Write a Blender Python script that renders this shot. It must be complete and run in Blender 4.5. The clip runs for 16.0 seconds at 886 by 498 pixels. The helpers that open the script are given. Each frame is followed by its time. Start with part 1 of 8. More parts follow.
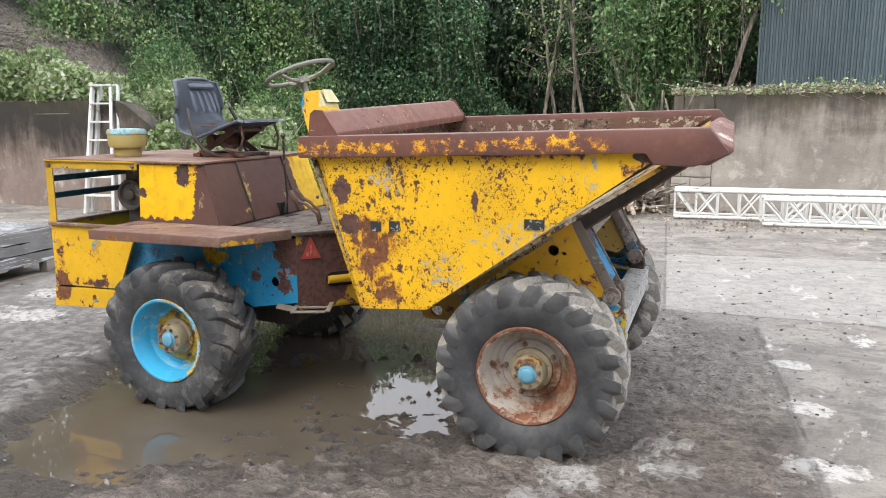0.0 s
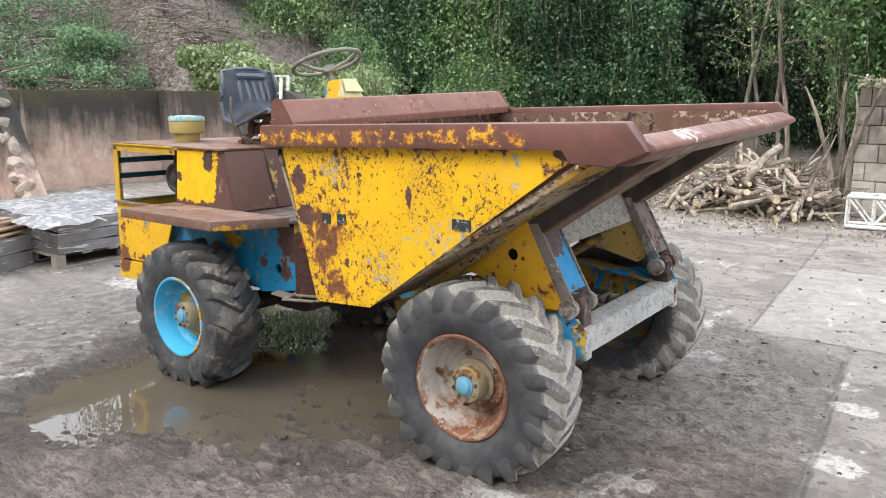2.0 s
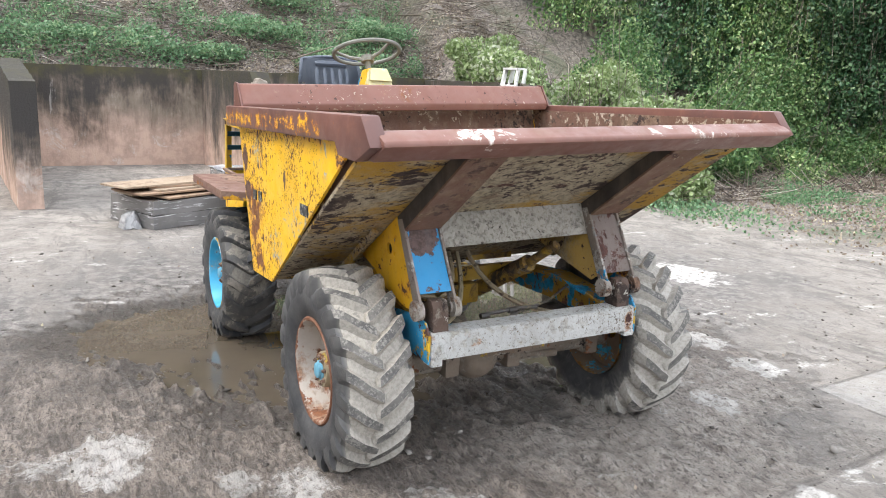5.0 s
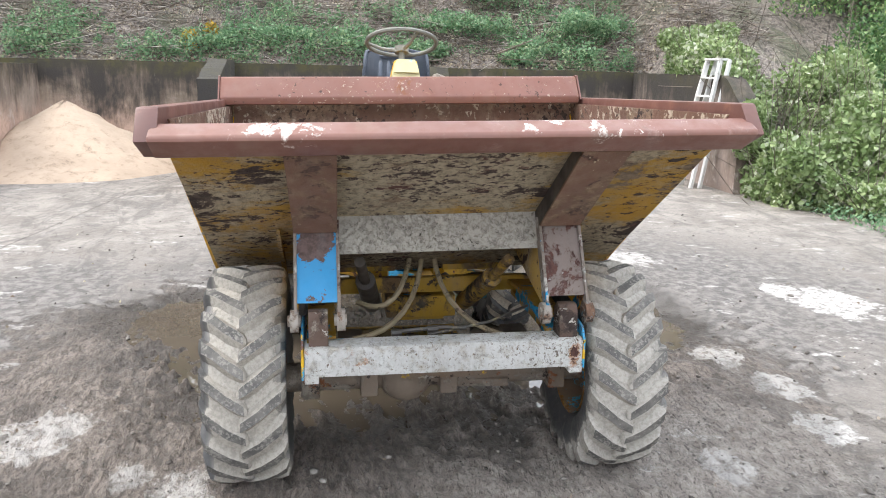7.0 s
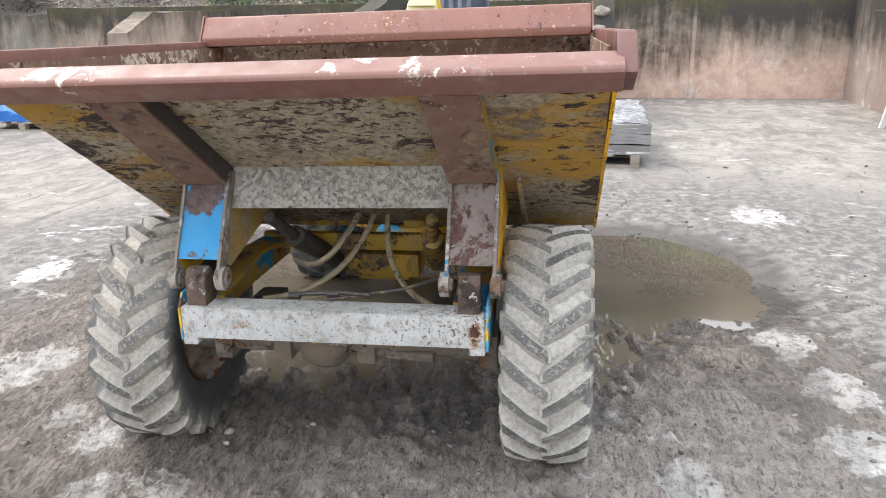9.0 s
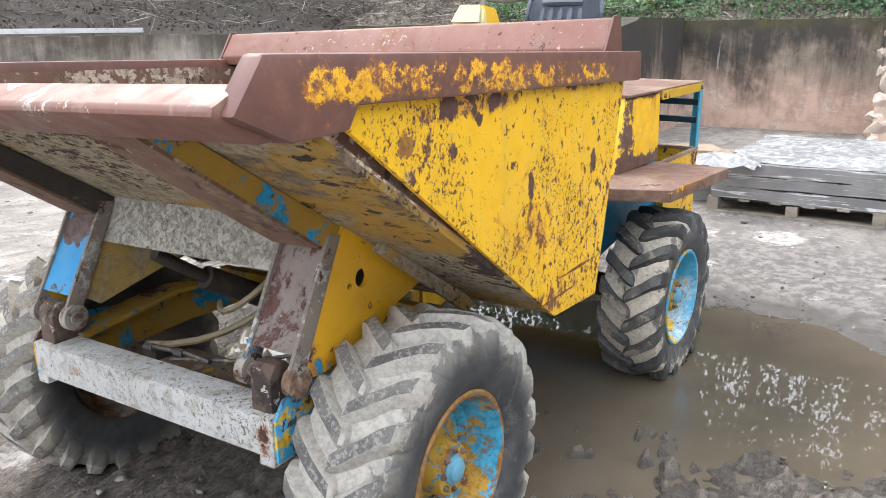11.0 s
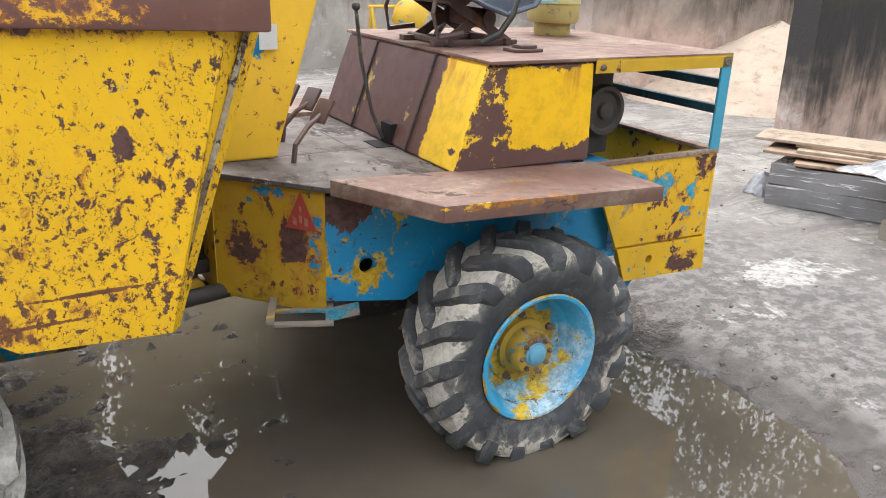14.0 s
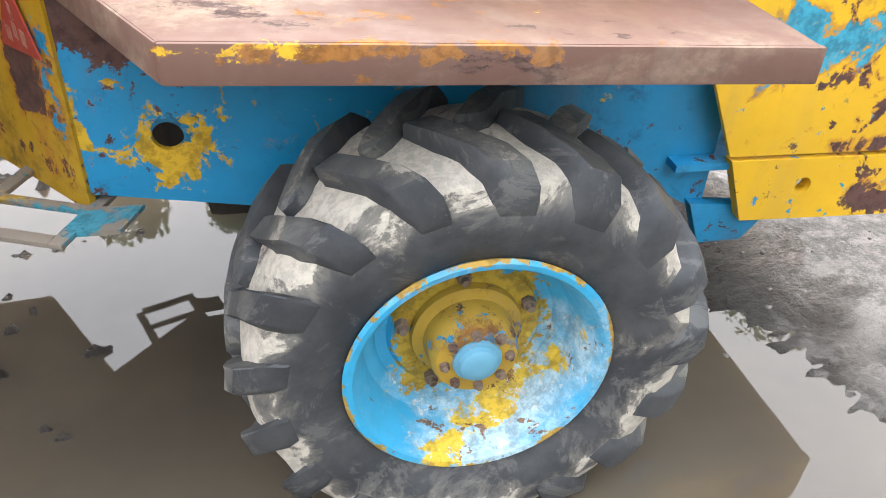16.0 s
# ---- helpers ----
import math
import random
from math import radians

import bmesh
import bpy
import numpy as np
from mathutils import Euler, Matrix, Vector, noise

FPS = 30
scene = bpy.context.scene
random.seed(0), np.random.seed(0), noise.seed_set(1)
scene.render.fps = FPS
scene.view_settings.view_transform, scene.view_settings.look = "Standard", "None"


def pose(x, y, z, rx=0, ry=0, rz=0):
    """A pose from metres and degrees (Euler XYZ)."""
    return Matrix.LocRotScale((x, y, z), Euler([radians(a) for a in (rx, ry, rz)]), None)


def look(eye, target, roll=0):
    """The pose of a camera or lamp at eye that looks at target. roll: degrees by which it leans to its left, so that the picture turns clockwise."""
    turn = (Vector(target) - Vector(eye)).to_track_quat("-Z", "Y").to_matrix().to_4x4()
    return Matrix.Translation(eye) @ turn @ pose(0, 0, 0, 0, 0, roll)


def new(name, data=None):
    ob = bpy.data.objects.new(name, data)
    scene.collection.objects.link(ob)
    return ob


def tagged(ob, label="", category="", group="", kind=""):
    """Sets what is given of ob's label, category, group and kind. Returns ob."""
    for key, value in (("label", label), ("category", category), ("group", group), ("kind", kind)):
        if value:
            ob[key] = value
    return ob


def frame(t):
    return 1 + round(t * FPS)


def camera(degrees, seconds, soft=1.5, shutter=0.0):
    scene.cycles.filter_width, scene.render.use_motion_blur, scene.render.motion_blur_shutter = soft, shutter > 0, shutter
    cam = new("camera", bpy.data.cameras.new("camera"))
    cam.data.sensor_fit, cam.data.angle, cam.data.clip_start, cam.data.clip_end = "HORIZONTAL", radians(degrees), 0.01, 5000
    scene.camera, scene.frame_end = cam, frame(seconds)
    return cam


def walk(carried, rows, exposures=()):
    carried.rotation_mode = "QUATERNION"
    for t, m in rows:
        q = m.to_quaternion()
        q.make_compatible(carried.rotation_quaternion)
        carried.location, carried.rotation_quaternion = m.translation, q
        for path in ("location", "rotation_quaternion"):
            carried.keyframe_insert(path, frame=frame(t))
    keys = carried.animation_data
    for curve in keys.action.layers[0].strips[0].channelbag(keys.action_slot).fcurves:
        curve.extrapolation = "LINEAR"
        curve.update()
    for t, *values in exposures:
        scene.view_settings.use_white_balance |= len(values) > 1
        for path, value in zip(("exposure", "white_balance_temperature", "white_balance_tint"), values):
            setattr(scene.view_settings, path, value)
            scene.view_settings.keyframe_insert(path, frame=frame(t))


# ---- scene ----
cam = camera(58.8, 16.0, soft=0.9)
PATH = [
    (0, (0.86, -3.995, 1.571), (0.148, -2.164, 1.195), -0.5),
    (0.5, (1.115, -3.815, 1.586), (0.29, -2.036, 1.197), -0.6),
    (1, (1.447, -3.685, 1.585), (0.497, -1.971, 1.186), -0.8),
    (1.5, (1.641, -3.486, 1.521), (0.563, -1.85, 1.119), -0.6),
    (2, (1.805, -3.242, 1.553), (0.602, -1.693, 1.161), -0.2),
    (2.5, (2.134, -3.079, 1.569), (0.839, -1.602, 1.192), 0.3),
    (3, (2.413, -2.919, 1.587), (1.042, -1.512, 1.213), 0.8),
    (3.5, (2.623, -2.657, 1.563), (1.173, -1.331, 1.187), 1.0),
    (4, (2.829, -2.385, 1.564), (1.287, -1.175, 1.168), 1.6),
    (4.5, (2.977, -2.112, 1.579), (1.332, -1.05, 1.17), 2.0),
    (5, (2.981, -1.777, 1.567), (1.246, -0.874, 1.15), 2.2),
    (5.2, (2.994, -1.643, 1.57), (1.227, -0.806, 1.152), 2.2),
    (7.3, (3.057, -0.132, 1.586), (1.116, 0.033, 1.135), 1.2),
    (7.5, (3.054, -0.008, 1.592), (1.109, 0.094, 1.137), 1.1),
    (8, (2.924, 0.319, 1.562), (0.984, 0.248, 1.081), 0.3),
    (8.5, (2.776, 0.629, 1.542), (0.861, 0.381, 1.021), -0.3),
    (8.7, (2.738, 0.712, 1.564), (0.837, 0.438, 1.006), -0.6),
    (10.8, (1.699, 1.835, 1.517), (0.067, 0.824, 0.958), -0.6),
    (11, (1.563, 1.906, 1.53), (-0.029, 0.823, 0.991), -0.8),
    (11.5, (1.25, 2.149, 1.54), (-0.237, 0.915, 1.024), -0.7),
    (12, (0.955, 2.453, 1.564), (-0.433, 1.108, 1.049), -0.3),
    (12.5, (0.557, 2.606, 1.54), (-0.735, 1.178, 1.0), 0.4),
    (13, (0.185, 2.749, 1.53), (-1.012, 1.251, 0.964), 0.6),
    (13.5, (-0.122, 2.835, 1.547), (-1.208, 1.268, 0.944), 0.9),
    (14, (-0.481, 2.692, 1.498), (-1.443, 1.071, 0.828), 1.7),
    (14.5, (-0.816, 2.501, 1.456), (-1.636, 0.853, 0.674), 2.7),
    (15, (-1.05, 2.268, 1.41), (-1.72, 0.628, 0.482), 3.5),
    (15.5, (-1.343, 1.989, 1.34), (-1.847, 0.375, 0.271), 3.7),
    (16, (-1.654, 1.777, 1.189), (-2.045, 0.169, 0.066), 2.9),
]
walk(cam, [(t, look(eye, target, roll)) for t, eye, target, roll in PATH], exposures=[(0, 0.9), (2.5, 1.05), (5, 1.2), (7.5, 1.26), (11, 1.38), (12.5, 1.34), (14, 1.22), (15, 1.36), (16, 1.84)])

# ---- light ----
SUN_EL, SUN_AZ = 52.0, 200.0
world = bpy.data.worlds.new("overcast_sky")
scene.world = world
world.use_nodes = True
wn, wl = world.node_tree.nodes, world.node_tree.links
sky = wn.new("ShaderNodeTexSky")
sky.sky_type, sky.sun_disc = "NISHITA", False
sky.sun_elevation, sky.sun_rotation = radians(SUN_EL), radians(SUN_AZ)
sky.air_density, sky.dust_density, sky.ozone_density = 1.0, 6.0, 1.0
cloud = wn.new("ShaderNodeMix")
cloud.data_type = "RGBA"
cloud.inputs[0].default_value = 0.8
cloud.inputs[7].default_value = (9.55, 10.0, 10.9, 1)
wl.new(sky.outputs[0], cloud.inputs[6])
wl.new(cloud.outputs[2], wn["Background"].inputs[0])
wn["Background"].inputs[1].default_value = 0.148
sun = new("sun", bpy.data.lights.new("sun", "SUN"))
sun.data.energy, sun.data.angle, sun.data.color = 0.95, radians(25), (1.0, 0.96, 0.9)
a, e = radians(SUN_AZ), radians(SUN_EL)
sun.matrix_world = look((math.sin(a) * math.cos(e) * 30, math.cos(a) * math.cos(e) * 30, math.sin(e) * 30), (0, 0, 0))


# ---- material kit ----
class Kit:
    """Short names for the nodes of one material."""

    def __init__(self, name, rough=0.7, metal=0.0):
        self.m = bpy.data.materials.new(name)
        self.m.use_nodes = True
        self.t = self.m.node_tree
        self.b = self.t.nodes["Principled BSDF"]
        self.b.inputs["Roughness"].default_value = rough
        self.b.inputs["Metallic"].default_value = metal
        self.co = self.t.nodes.new("ShaderNodeTexCoord").outputs["Object"]

    def put(self, sock, v):
        if isinstance(v, (int, float)):
            sock.default_value = v
        elif isinstance(v, tuple):
            sock.default_value = (*v, 1) if len(v) == 3 and sock.type == "RGBA" else v
        else:
            self.t.links.new(v, sock)

    def noise(self, scale, detail=5, rough=0.6, warp=0.0, co=None):
        n = self.t.nodes.new("ShaderNodeTexNoise")
        self.put(n.inputs["Vector"], self.co if co is None else co)
        for k, v in (("Scale", scale), ("Detail", detail), ("Roughness", rough), ("Distortion", warp)):
            n.inputs[k].default_value = v
        return n.outputs["Fac"]

    def cells(self, scale, feature="F1", co=None, out="Distance"):
        n = self.t.nodes.new("ShaderNodeTexVoronoi")
        n.feature = feature
        self.put(n.inputs["Vector"], self.co if co is None else co)
        n.inputs["Scale"].default_value = scale
        return n.outputs[out]

    def stretch(self, sx, sy, sz, off=(0, 0, 0)):
        n = self.t.nodes.new("ShaderNodeMapping")
        self.put(n.inputs[0], self.co)
        n.inputs["Scale"].default_value = (sx, sy, sz)
        n.inputs["Location"].default_value = off
        return n.outputs[0]

    def math(self, op, p, q=0.0):
        n = self.t.nodes.new("ShaderNodeMath")
        n.operation = op
        self.put(n.inputs[0], p), self.put(n.inputs[1], q)
        return n.outputs[0]

    def step(self, v, lo, hi, a=0.0, b=1.0):
        n = self.t.nodes.new("ShaderNodeMapRange")
        n.interpolation_type = "SMOOTHSTEP"
        self.put(n.inputs["Value"], v)
        for k, x in (("From Min", lo), ("From Max", hi), ("To Min", a), ("To Max", b)):
            n.inputs[k].default_value = x
        return n.outputs["Result"]

    def mix(self, f, p, q, how="MIX"):
        n = self.t.nodes.new("ShaderNodeMix")
        n.data_type, n.blend_type = "RGBA", how
        self.put(n.inputs[0], f), self.put(n.inputs[6], p), self.put(n.inputs[7], q)
        return n.outputs[2]

    def far(self, c, s=(1, 1, 1)):
        n = self.t.nodes.new("ShaderNodeVectorMath")
        n.operation = "SUBTRACT"
        self.put(n.inputs[0], self.co)
        n.inputs[1].default_value = c
        k = self.t.nodes.new("ShaderNodeVectorMath")
        k.operation = "MULTIPLY"
        self.put(k.inputs[0], n.outputs[0])
        k.inputs[1].default_value = s
        n = self.t.nodes.new("ShaderNodeVectorMath")
        n.operation = "LENGTH"
        self.put(n.inputs[0], k.outputs[0])
        return n.outputs["Value"]

    def slab(self, c, half):
        """1 on the faces of a box about c, less inside."""
        n = self.t.nodes.new("ShaderNodeVectorMath")
        n.operation = "SUBTRACT"
        self.put(n.inputs[0], self.co)
        n.inputs[1].default_value = c
        k = self.t.nodes.new("ShaderNodeVectorMath")
        k.operation = "DIVIDE"
        self.put(k.inputs[0], n.outputs[0])
        k.inputs[1].default_value = half
        n = self.t.nodes.new("ShaderNodeVectorMath")
        n.operation = "ABSOLUTE"
        self.put(n.inputs[0], k.outputs[0])
        k = self.t.nodes.new("ShaderNodeSeparateXYZ")
        self.put(k.inputs[0], n.outputs[0])
        return self.math("MAXIMUM", k.outputs[0], self.math("MAXIMUM", k.outputs[1], k.outputs[2]))

    def axis(self, i):
        n = self.t.nodes.new("ShaderNodeSeparateXYZ")
        self.put(n.inputs[0], self.co)
        return n.outputs[i]

    def rand(self):
        return self.t.nodes.new("ShaderNodeObjectInfo").outputs["Random"]

    def island(self):
        return self.t.nodes.new("ShaderNodeNewGeometry").outputs["Random Per Island"]

    def bump(self, h, strength=0.5, dist=0.01):
        n = self.t.nodes.new("ShaderNodeBump")
        n.inputs["Strength"].default_value, n.inputs["Distance"].default_value = strength, dist
        self.put(n.inputs["Height"], h)
        self.put(self.b.inputs["Normal"], n.outputs[0])

    def done(self, colour, rough=None):
        self.put(self.b.inputs["Base Color"], colour)
        if rough is not None:
            self.put(self.b.inputs["Roughness"], rough)
        return self.m


YELLOW, BLUE, BROWN = (0.86, 0.49, 0.007), (0.012, 0.27, 0.52), (0.115, 0.052, 0.042)
ORANGE = (0.46, 0.17, 0.02)
RUST, GREY, MUD = (0.20, 0.075, 0.03), (0.42, 0.42, 0.40), (0.30, 0.26, 0.20)


def worn(name, base, layers=(), spots=(), dirt=0.25, rough=0.5, dirt_tone=(0.22, 0.18, 0.13), stretch=(1, 1, 1), specks=(), ring=None, grit=0.0, zones=(), core=None):
    """Old paint: layers of (tone, scale, low, high) break through it, spots are (place, radius, tone, reach) patches where it has gone
    (radius 0: a ragged box of that half size), specks are (tone, scale, most) small chips, ring is (tone, radius) on a wheel's edge, zones are (place, reach, tone, scale, amount)
    where it has gone in crumbs, thickest in the middle, core is (tone, radius) round a hub."""
    k = Kit(name, rough)
    fine = k.noise(38, 7, 0.72)
    wobble = k.t.nodes.new("ShaderNodeVectorMath")
    wobble.operation = "MULTIPLY_ADD"
    wn_ = k.t.nodes.new("ShaderNodeTexNoise")
    k.put(wn_.inputs["Vector"], k.co)
    wn_.inputs["Scale"].default_value, wn_.inputs["Detail"].default_value, wn_.inputs["Roughness"].default_value = 17, 6, 0.75
    k.put(wobble.inputs[0], wn_.outputs["Color"])
    wobble.inputs[1].default_value = (0.045, 0.045, 0.045)
    k.put(wobble.inputs[2], k.stretch(*stretch))
    co = wobble.outputs[0]
    tone = k.mix(k.step(k.noise(1.7, 4), 0.35, 0.7), base, tuple(c * 0.84 for c in base))
    tone = k.mix(k.math("MULTIPLY", k.step(k.noise(23, 6, 0.7), 0.45, 0.75), 0.35), tone, tuple(c * 0.72 for c in base))
    gone = 0.0

    def lay(f, c, tone, gone):
        rusty = k.mix(k.step(fine, 0.42, 0.62), c, tuple(x * 0.55 for x in c))
        return k.mix(f, tone, rusty), k.math("MAXIMUM", gone, f)

    for i, (c, scale, lo, hi) in enumerate(layers):
        v = k.math("ADD", k.noise(scale, 8, 0.72, 0.3, co), k.math("MULTIPLY", k.math("SUBTRACT", k.noise(0.9 + 0.4 * i, 3), 0.5), 0.3))
        tone, gone = lay(k.step(v, lo, hi), c, tone, gone)
    for i, (c, scale, most) in enumerate(specks):
        limit = k.step(k.noise(1.3 + 0.7 * i, 4, 0.6), 0.30, 0.68, 0.73, 0.70 - 0.28 * most)
        d = k.math("SUBTRACT", k.noise(scale * 0.8, 4, 0.62, 0.4, co), limit)
        if c == BROWN and i < 2:
            tone = k.mix(k.math("MULTIPLY", k.step(d, -0.045, 0.0), k.step(k.noise(2.6, 4), 0.45, 0.6, 0.0, 0.75)), tone, ORANGE)
        tone, gone = lay(k.step(d, -0.004, 0.010), c, tone, gone)
    for place, reach, c, scale, amount in zones:
        v = k.math("ADD", k.noise(scale, 8, 0.68, 0.5, co), k.step(k.far(place, tuple(1 / q for q in reach)), 1.0, 0.15, -0.12, amount))
        if c[0] < 0.3 or c == GREY:
            tone = k.mix(k.math("MULTIPLY", k.step(v, 0.52, 0.60), 0.7), tone, ORANGE if c != GREY else (0.55, 0.40, 0.14))
        tone, gone = lay(k.step(v, 0.592, 0.612), c, tone, gone)
    if core:
        d = k.math("ADD", k.far((0, 0, 0), (1, 0, 1)), k.math("MULTIPLY", k.math("SUBTRACT", k.noise(11, 7, 0.72), 0.5), 0.26))
        tone, gone = lay(k.step(d, core[1], core[1] - 0.006), core[0], tone, gone)
    for place, r, c, s in spots:
        if r == 0:
            d = k.math("ADD", k.slab(place, s), k.math("ADD", k.math("MULTIPLY", k.math("SUBTRACT", k.noise(9, 8, 0.74), 0.5), 0.95), k.math("MULTIPLY", k.math("SUBTRACT", k.noise(30, 6, 0.76), 0.5), 0.4)))
            f = k.step(d, 1.0, 0.97)
            tone = k.mix(f, tone, k.mix(k.step(k.noise(16, 6, 0.7), 0.42, 0.68), c, tuple(x * 0.8 for x in c)))
            drips = k.math("MULTIPLY", k.step(k.noise(17, 4, 0.6, 0.0, k.stretch(1, 1, 0.08)), 0.52, 0.68), k.math("MULTIPLY", f, k.step(k.axis(2), place[2] - s[2] * 0.2, place[2] + s[2], 0.0, 0.8)))
            tone = k.mix(drips, tone, ORANGE)
            continue
        d = k.math("ADD", k.far(place, s), k.math("ADD", k.math("MULTIPLY", k.math("SUBTRACT", k.noise(0.55 / r, 8, 0.74), 0.5), r * 2.6), k.math("MULTIPLY", k.math("SUBTRACT", k.noise(2.6 / r, 6, 0.76), 0.5), r * 1.2)))
        tone, gone = lay(k.step(d, r, r * 0.94), c, tone, gone)
    if ring:
        d = k.math("ADD", k.far((0, 0, 0), (1, 0, 1)), k.math("MULTIPLY", k.math("SUBTRACT", k.noise(14, 6, 0.72), 0.5), 0.085))
        tone, gone = lay(k.step(d, ring[1], ring[1] + 0.003), ring[0], tone, gone)
    streak = k.noise(9, 5, 0.6, 0, k.stretch(1, 1, 0.12))
    tone = k.mix(k.math("MULTIPLY", k.step(streak, 0.5, 0.8), dirt), tone, dirt_tone)
    h = k.math("SUBTRACT", k.math("MULTIPLY", fine, 0.15 + grit), gone)
    if grit:
        h = k.math("ADD", h, k.math("MULTIPLY", k.noise(85, 4, 0.7), grit))
    k.bump(h, 0.35 + 0.4 * min(grit, 1), 0.002 + 0.004 * grit)
    r = k.math("ADD", k.step(k.noise(14, 5), 0.3, 0.75, rough - 0.1, rough + 0.2), k.math("MULTIPLY", gone, 0.22))
    return k.done(tone, r)


# ---- mesh kit ----
def part(name, bm, material, parent=None, label="", smooth=True, m=None):
    """Links a bmesh as one mesh object under a thing or a part."""
    if m is not None:
        bm.transform(m)
    bmesh.ops.recalc_face_normals(bm, faces=bm.faces)
    me = bpy.data.meshes.new(name)
    if smooth:
        for f in bm.faces:
            f.smooth = True
    bm.to_mesh(me)
    bm.free()
    if smooth:
        me.set_sharp_from_angle(angle=radians(38))
    me.materials.append(material)
    ob = new(name, me)
    ob.parent = parent
    return tagged(ob, label) if label else ob


def twin(ob, m, parent=None):
    """The same mesh once more as an object of its own."""
    o = new(ob.name.split(".")[0], ob.data)
    o.parent = parent or ob.parent
    o.matrix_basis = m
    if ob.get("label"):
        o["label"] = ob["label"]
    return o


def empty(name, m=None, **tags):
    ob = new(name)
    ob.empty_display_size = 0.1
    if m is not None:
        ob.matrix_basis = m
    return tagged(ob, **tags)


def box(bm, x0, x1, y0, y1, z0, z1, bevel=0.0, m=None):
    vs = [bm.verts.new((x, y, z)) for x in (x0, x1) for y in (y0, y1) for z in (z0, z1)]
    fs = [bm.faces.new([vs[i] for i in q]) for q in ((0, 1, 3, 2), (4, 6, 7, 5), (0, 4, 5, 1), (2, 3, 7, 6), (0, 2, 6, 4), (1, 5, 7, 3))]
    if m is not None:
        bmesh.ops.transform(bm, matrix=m, verts=vs)
    if bevel:
        bmesh.ops.bevel(bm, geom=list({e for f in fs for e in f.edges}), offset=bevel, segments=2, profile=0.6, affect="EDGES")
    return vs


def prism(bm, pts, along, a, b, bevel=0.0):
    """A polygon given in two of the axes, drawn out along the third from a to b."""
    at = {"y": lambda p, h: (p[0], h, p[1]), "z": lambda p, h: (p[0], p[1], h), "x": lambda p, h: (h, p[0], p[1])}[along]
    lo = [bm.verts.new(at(p, a)) for p in pts]
    hi = [bm.verts.new(at(p, b)) for p in pts]
    n = len(pts)
    fs = [bm.faces.new(lo), bm.faces.new(hi[::-1])]
    fs += [bm.faces.new((lo[i], hi[i], hi[(i + 1) % n], lo[(i + 1) % n])) for i in range(n)]
    if bevel:
        bmesh.ops.recalc_face_normals(bm, faces=fs)
        bmesh.ops.bevel(bm, geom=list({e for f in fs for e in f.edges}), offset=bevel, segments=2, profile=0.6, affect="EDGES")


def holed(bm, outer, holes, along, a, b):
    """A plate like prism() with round holes (centre, radius) through it."""
    at = {"y": lambda p, h: (p[0], h, p[1]), "z": lambda p, h: (p[0], p[1], h), "x": lambda p, h: (h, p[0], p[1])}[along]
    loops = [outer] + [[(c[0] + r * math.cos(i * math.tau / 16), c[1] + r * math.sin(i * math.tau / 16)) for i in range(16)] for c, r in holes]
    edges = []
    for lp in loops:
        vs = [bm.verts.new(at(p, a)) for p in lp]
        edges += [bm.edges.new((vs[i], vs[(i + 1) % len(vs)])) for i in range(len(vs))]
    fill = bmesh.ops.triangle_fill(bm, edges=edges, use_beauty=True)["geom"]
    faces = [f for f in fill if isinstance(f, bmesh.types.BMFace)]
    ext = bmesh.ops.extrude_face_region(bm, geom=faces)["geom"]
    d = Vector(at((0, 0), b)) - Vector(at((0, 0), a))
    bmesh.ops.translate(bm, vec=d, verts=[v for v in ext if isinstance(v, bmesh.types.BMVert)])


def rod(bm, p, q, r, seg=10, r2=None):
    p, q = Vector(p), Vector(q)
    m = Matrix.Translation((p + q) / 2) @ (q - p).to_track_quat("Z", "Y").to_matrix().to_4x4()
    bmesh.ops.create_cone(bm, cap_ends=True, segments=seg, radius1=r, radius2=r if r2 is None else r2, depth=(q - p).length, matrix=m)


def tube(bm, pts, r, seg=8, closed=False):
    """A round bar along points; r may be a list."""
    pts = [Vector(p) for p in pts]
    n, rings = len(pts), []
    for i, p in enumerate(pts):
        d = (pts[(i + 1) % n] - pts[i - 1]) if closed else (pts[min(i + 1, n - 1)] - pts[max(i - 1, 0)])
        q = d.to_track_quat("Z", "Y")
        rr = r[i] if isinstance(r, (list, tuple)) else r
        rings.append([bm.verts.new(p + q @ Vector((rr * math.cos(j * math.tau / seg), rr * math.sin(j * math.tau / seg), 0))) for j in range(seg)])
    last = n if closed else n - 1
    for i in range(last):
        s, t = rings[i], rings[(i + 1) % n]
        if closed and i == n - 1:
            o = min(range(seg), key=lambda o: (s[0].co - t[o].co).length)
            t = t[o:] + t[:o]
        for j in range(seg):
            bm.faces.new((s[j], s[(j + 1) % seg], t[(j + 1) % seg], t[j]))
    if not closed:
        bm.faces.new(rings[0][::-1]), bm.faces.new(rings[-1])


def lathe(bm, profile, seg=48, close=False):
    """Turns (radius, y) points round the y axis."""
    rings = []
    for r, y in profile:
        rings.append([bm.verts.new((r * math.cos(j * math.tau / seg), y, r * math.sin(j * math.tau / seg))) for j in range(seg)])
    for i in range(len(rings) - (0 if close else 1)):
        s, t = rings[i], rings[(i + 1) % len(rings)]
        for j in range(seg):
            bm.faces.new((s[j], s[(j + 1) % seg], t[(j + 1) % seg], t[j]))
    if not close:
        for ring, y in ((rings[0], 0), (rings[-1], 1)):
            if (ring[0].co.xz).length < 0.08:
                bm.faces.new(ring)
    return rings


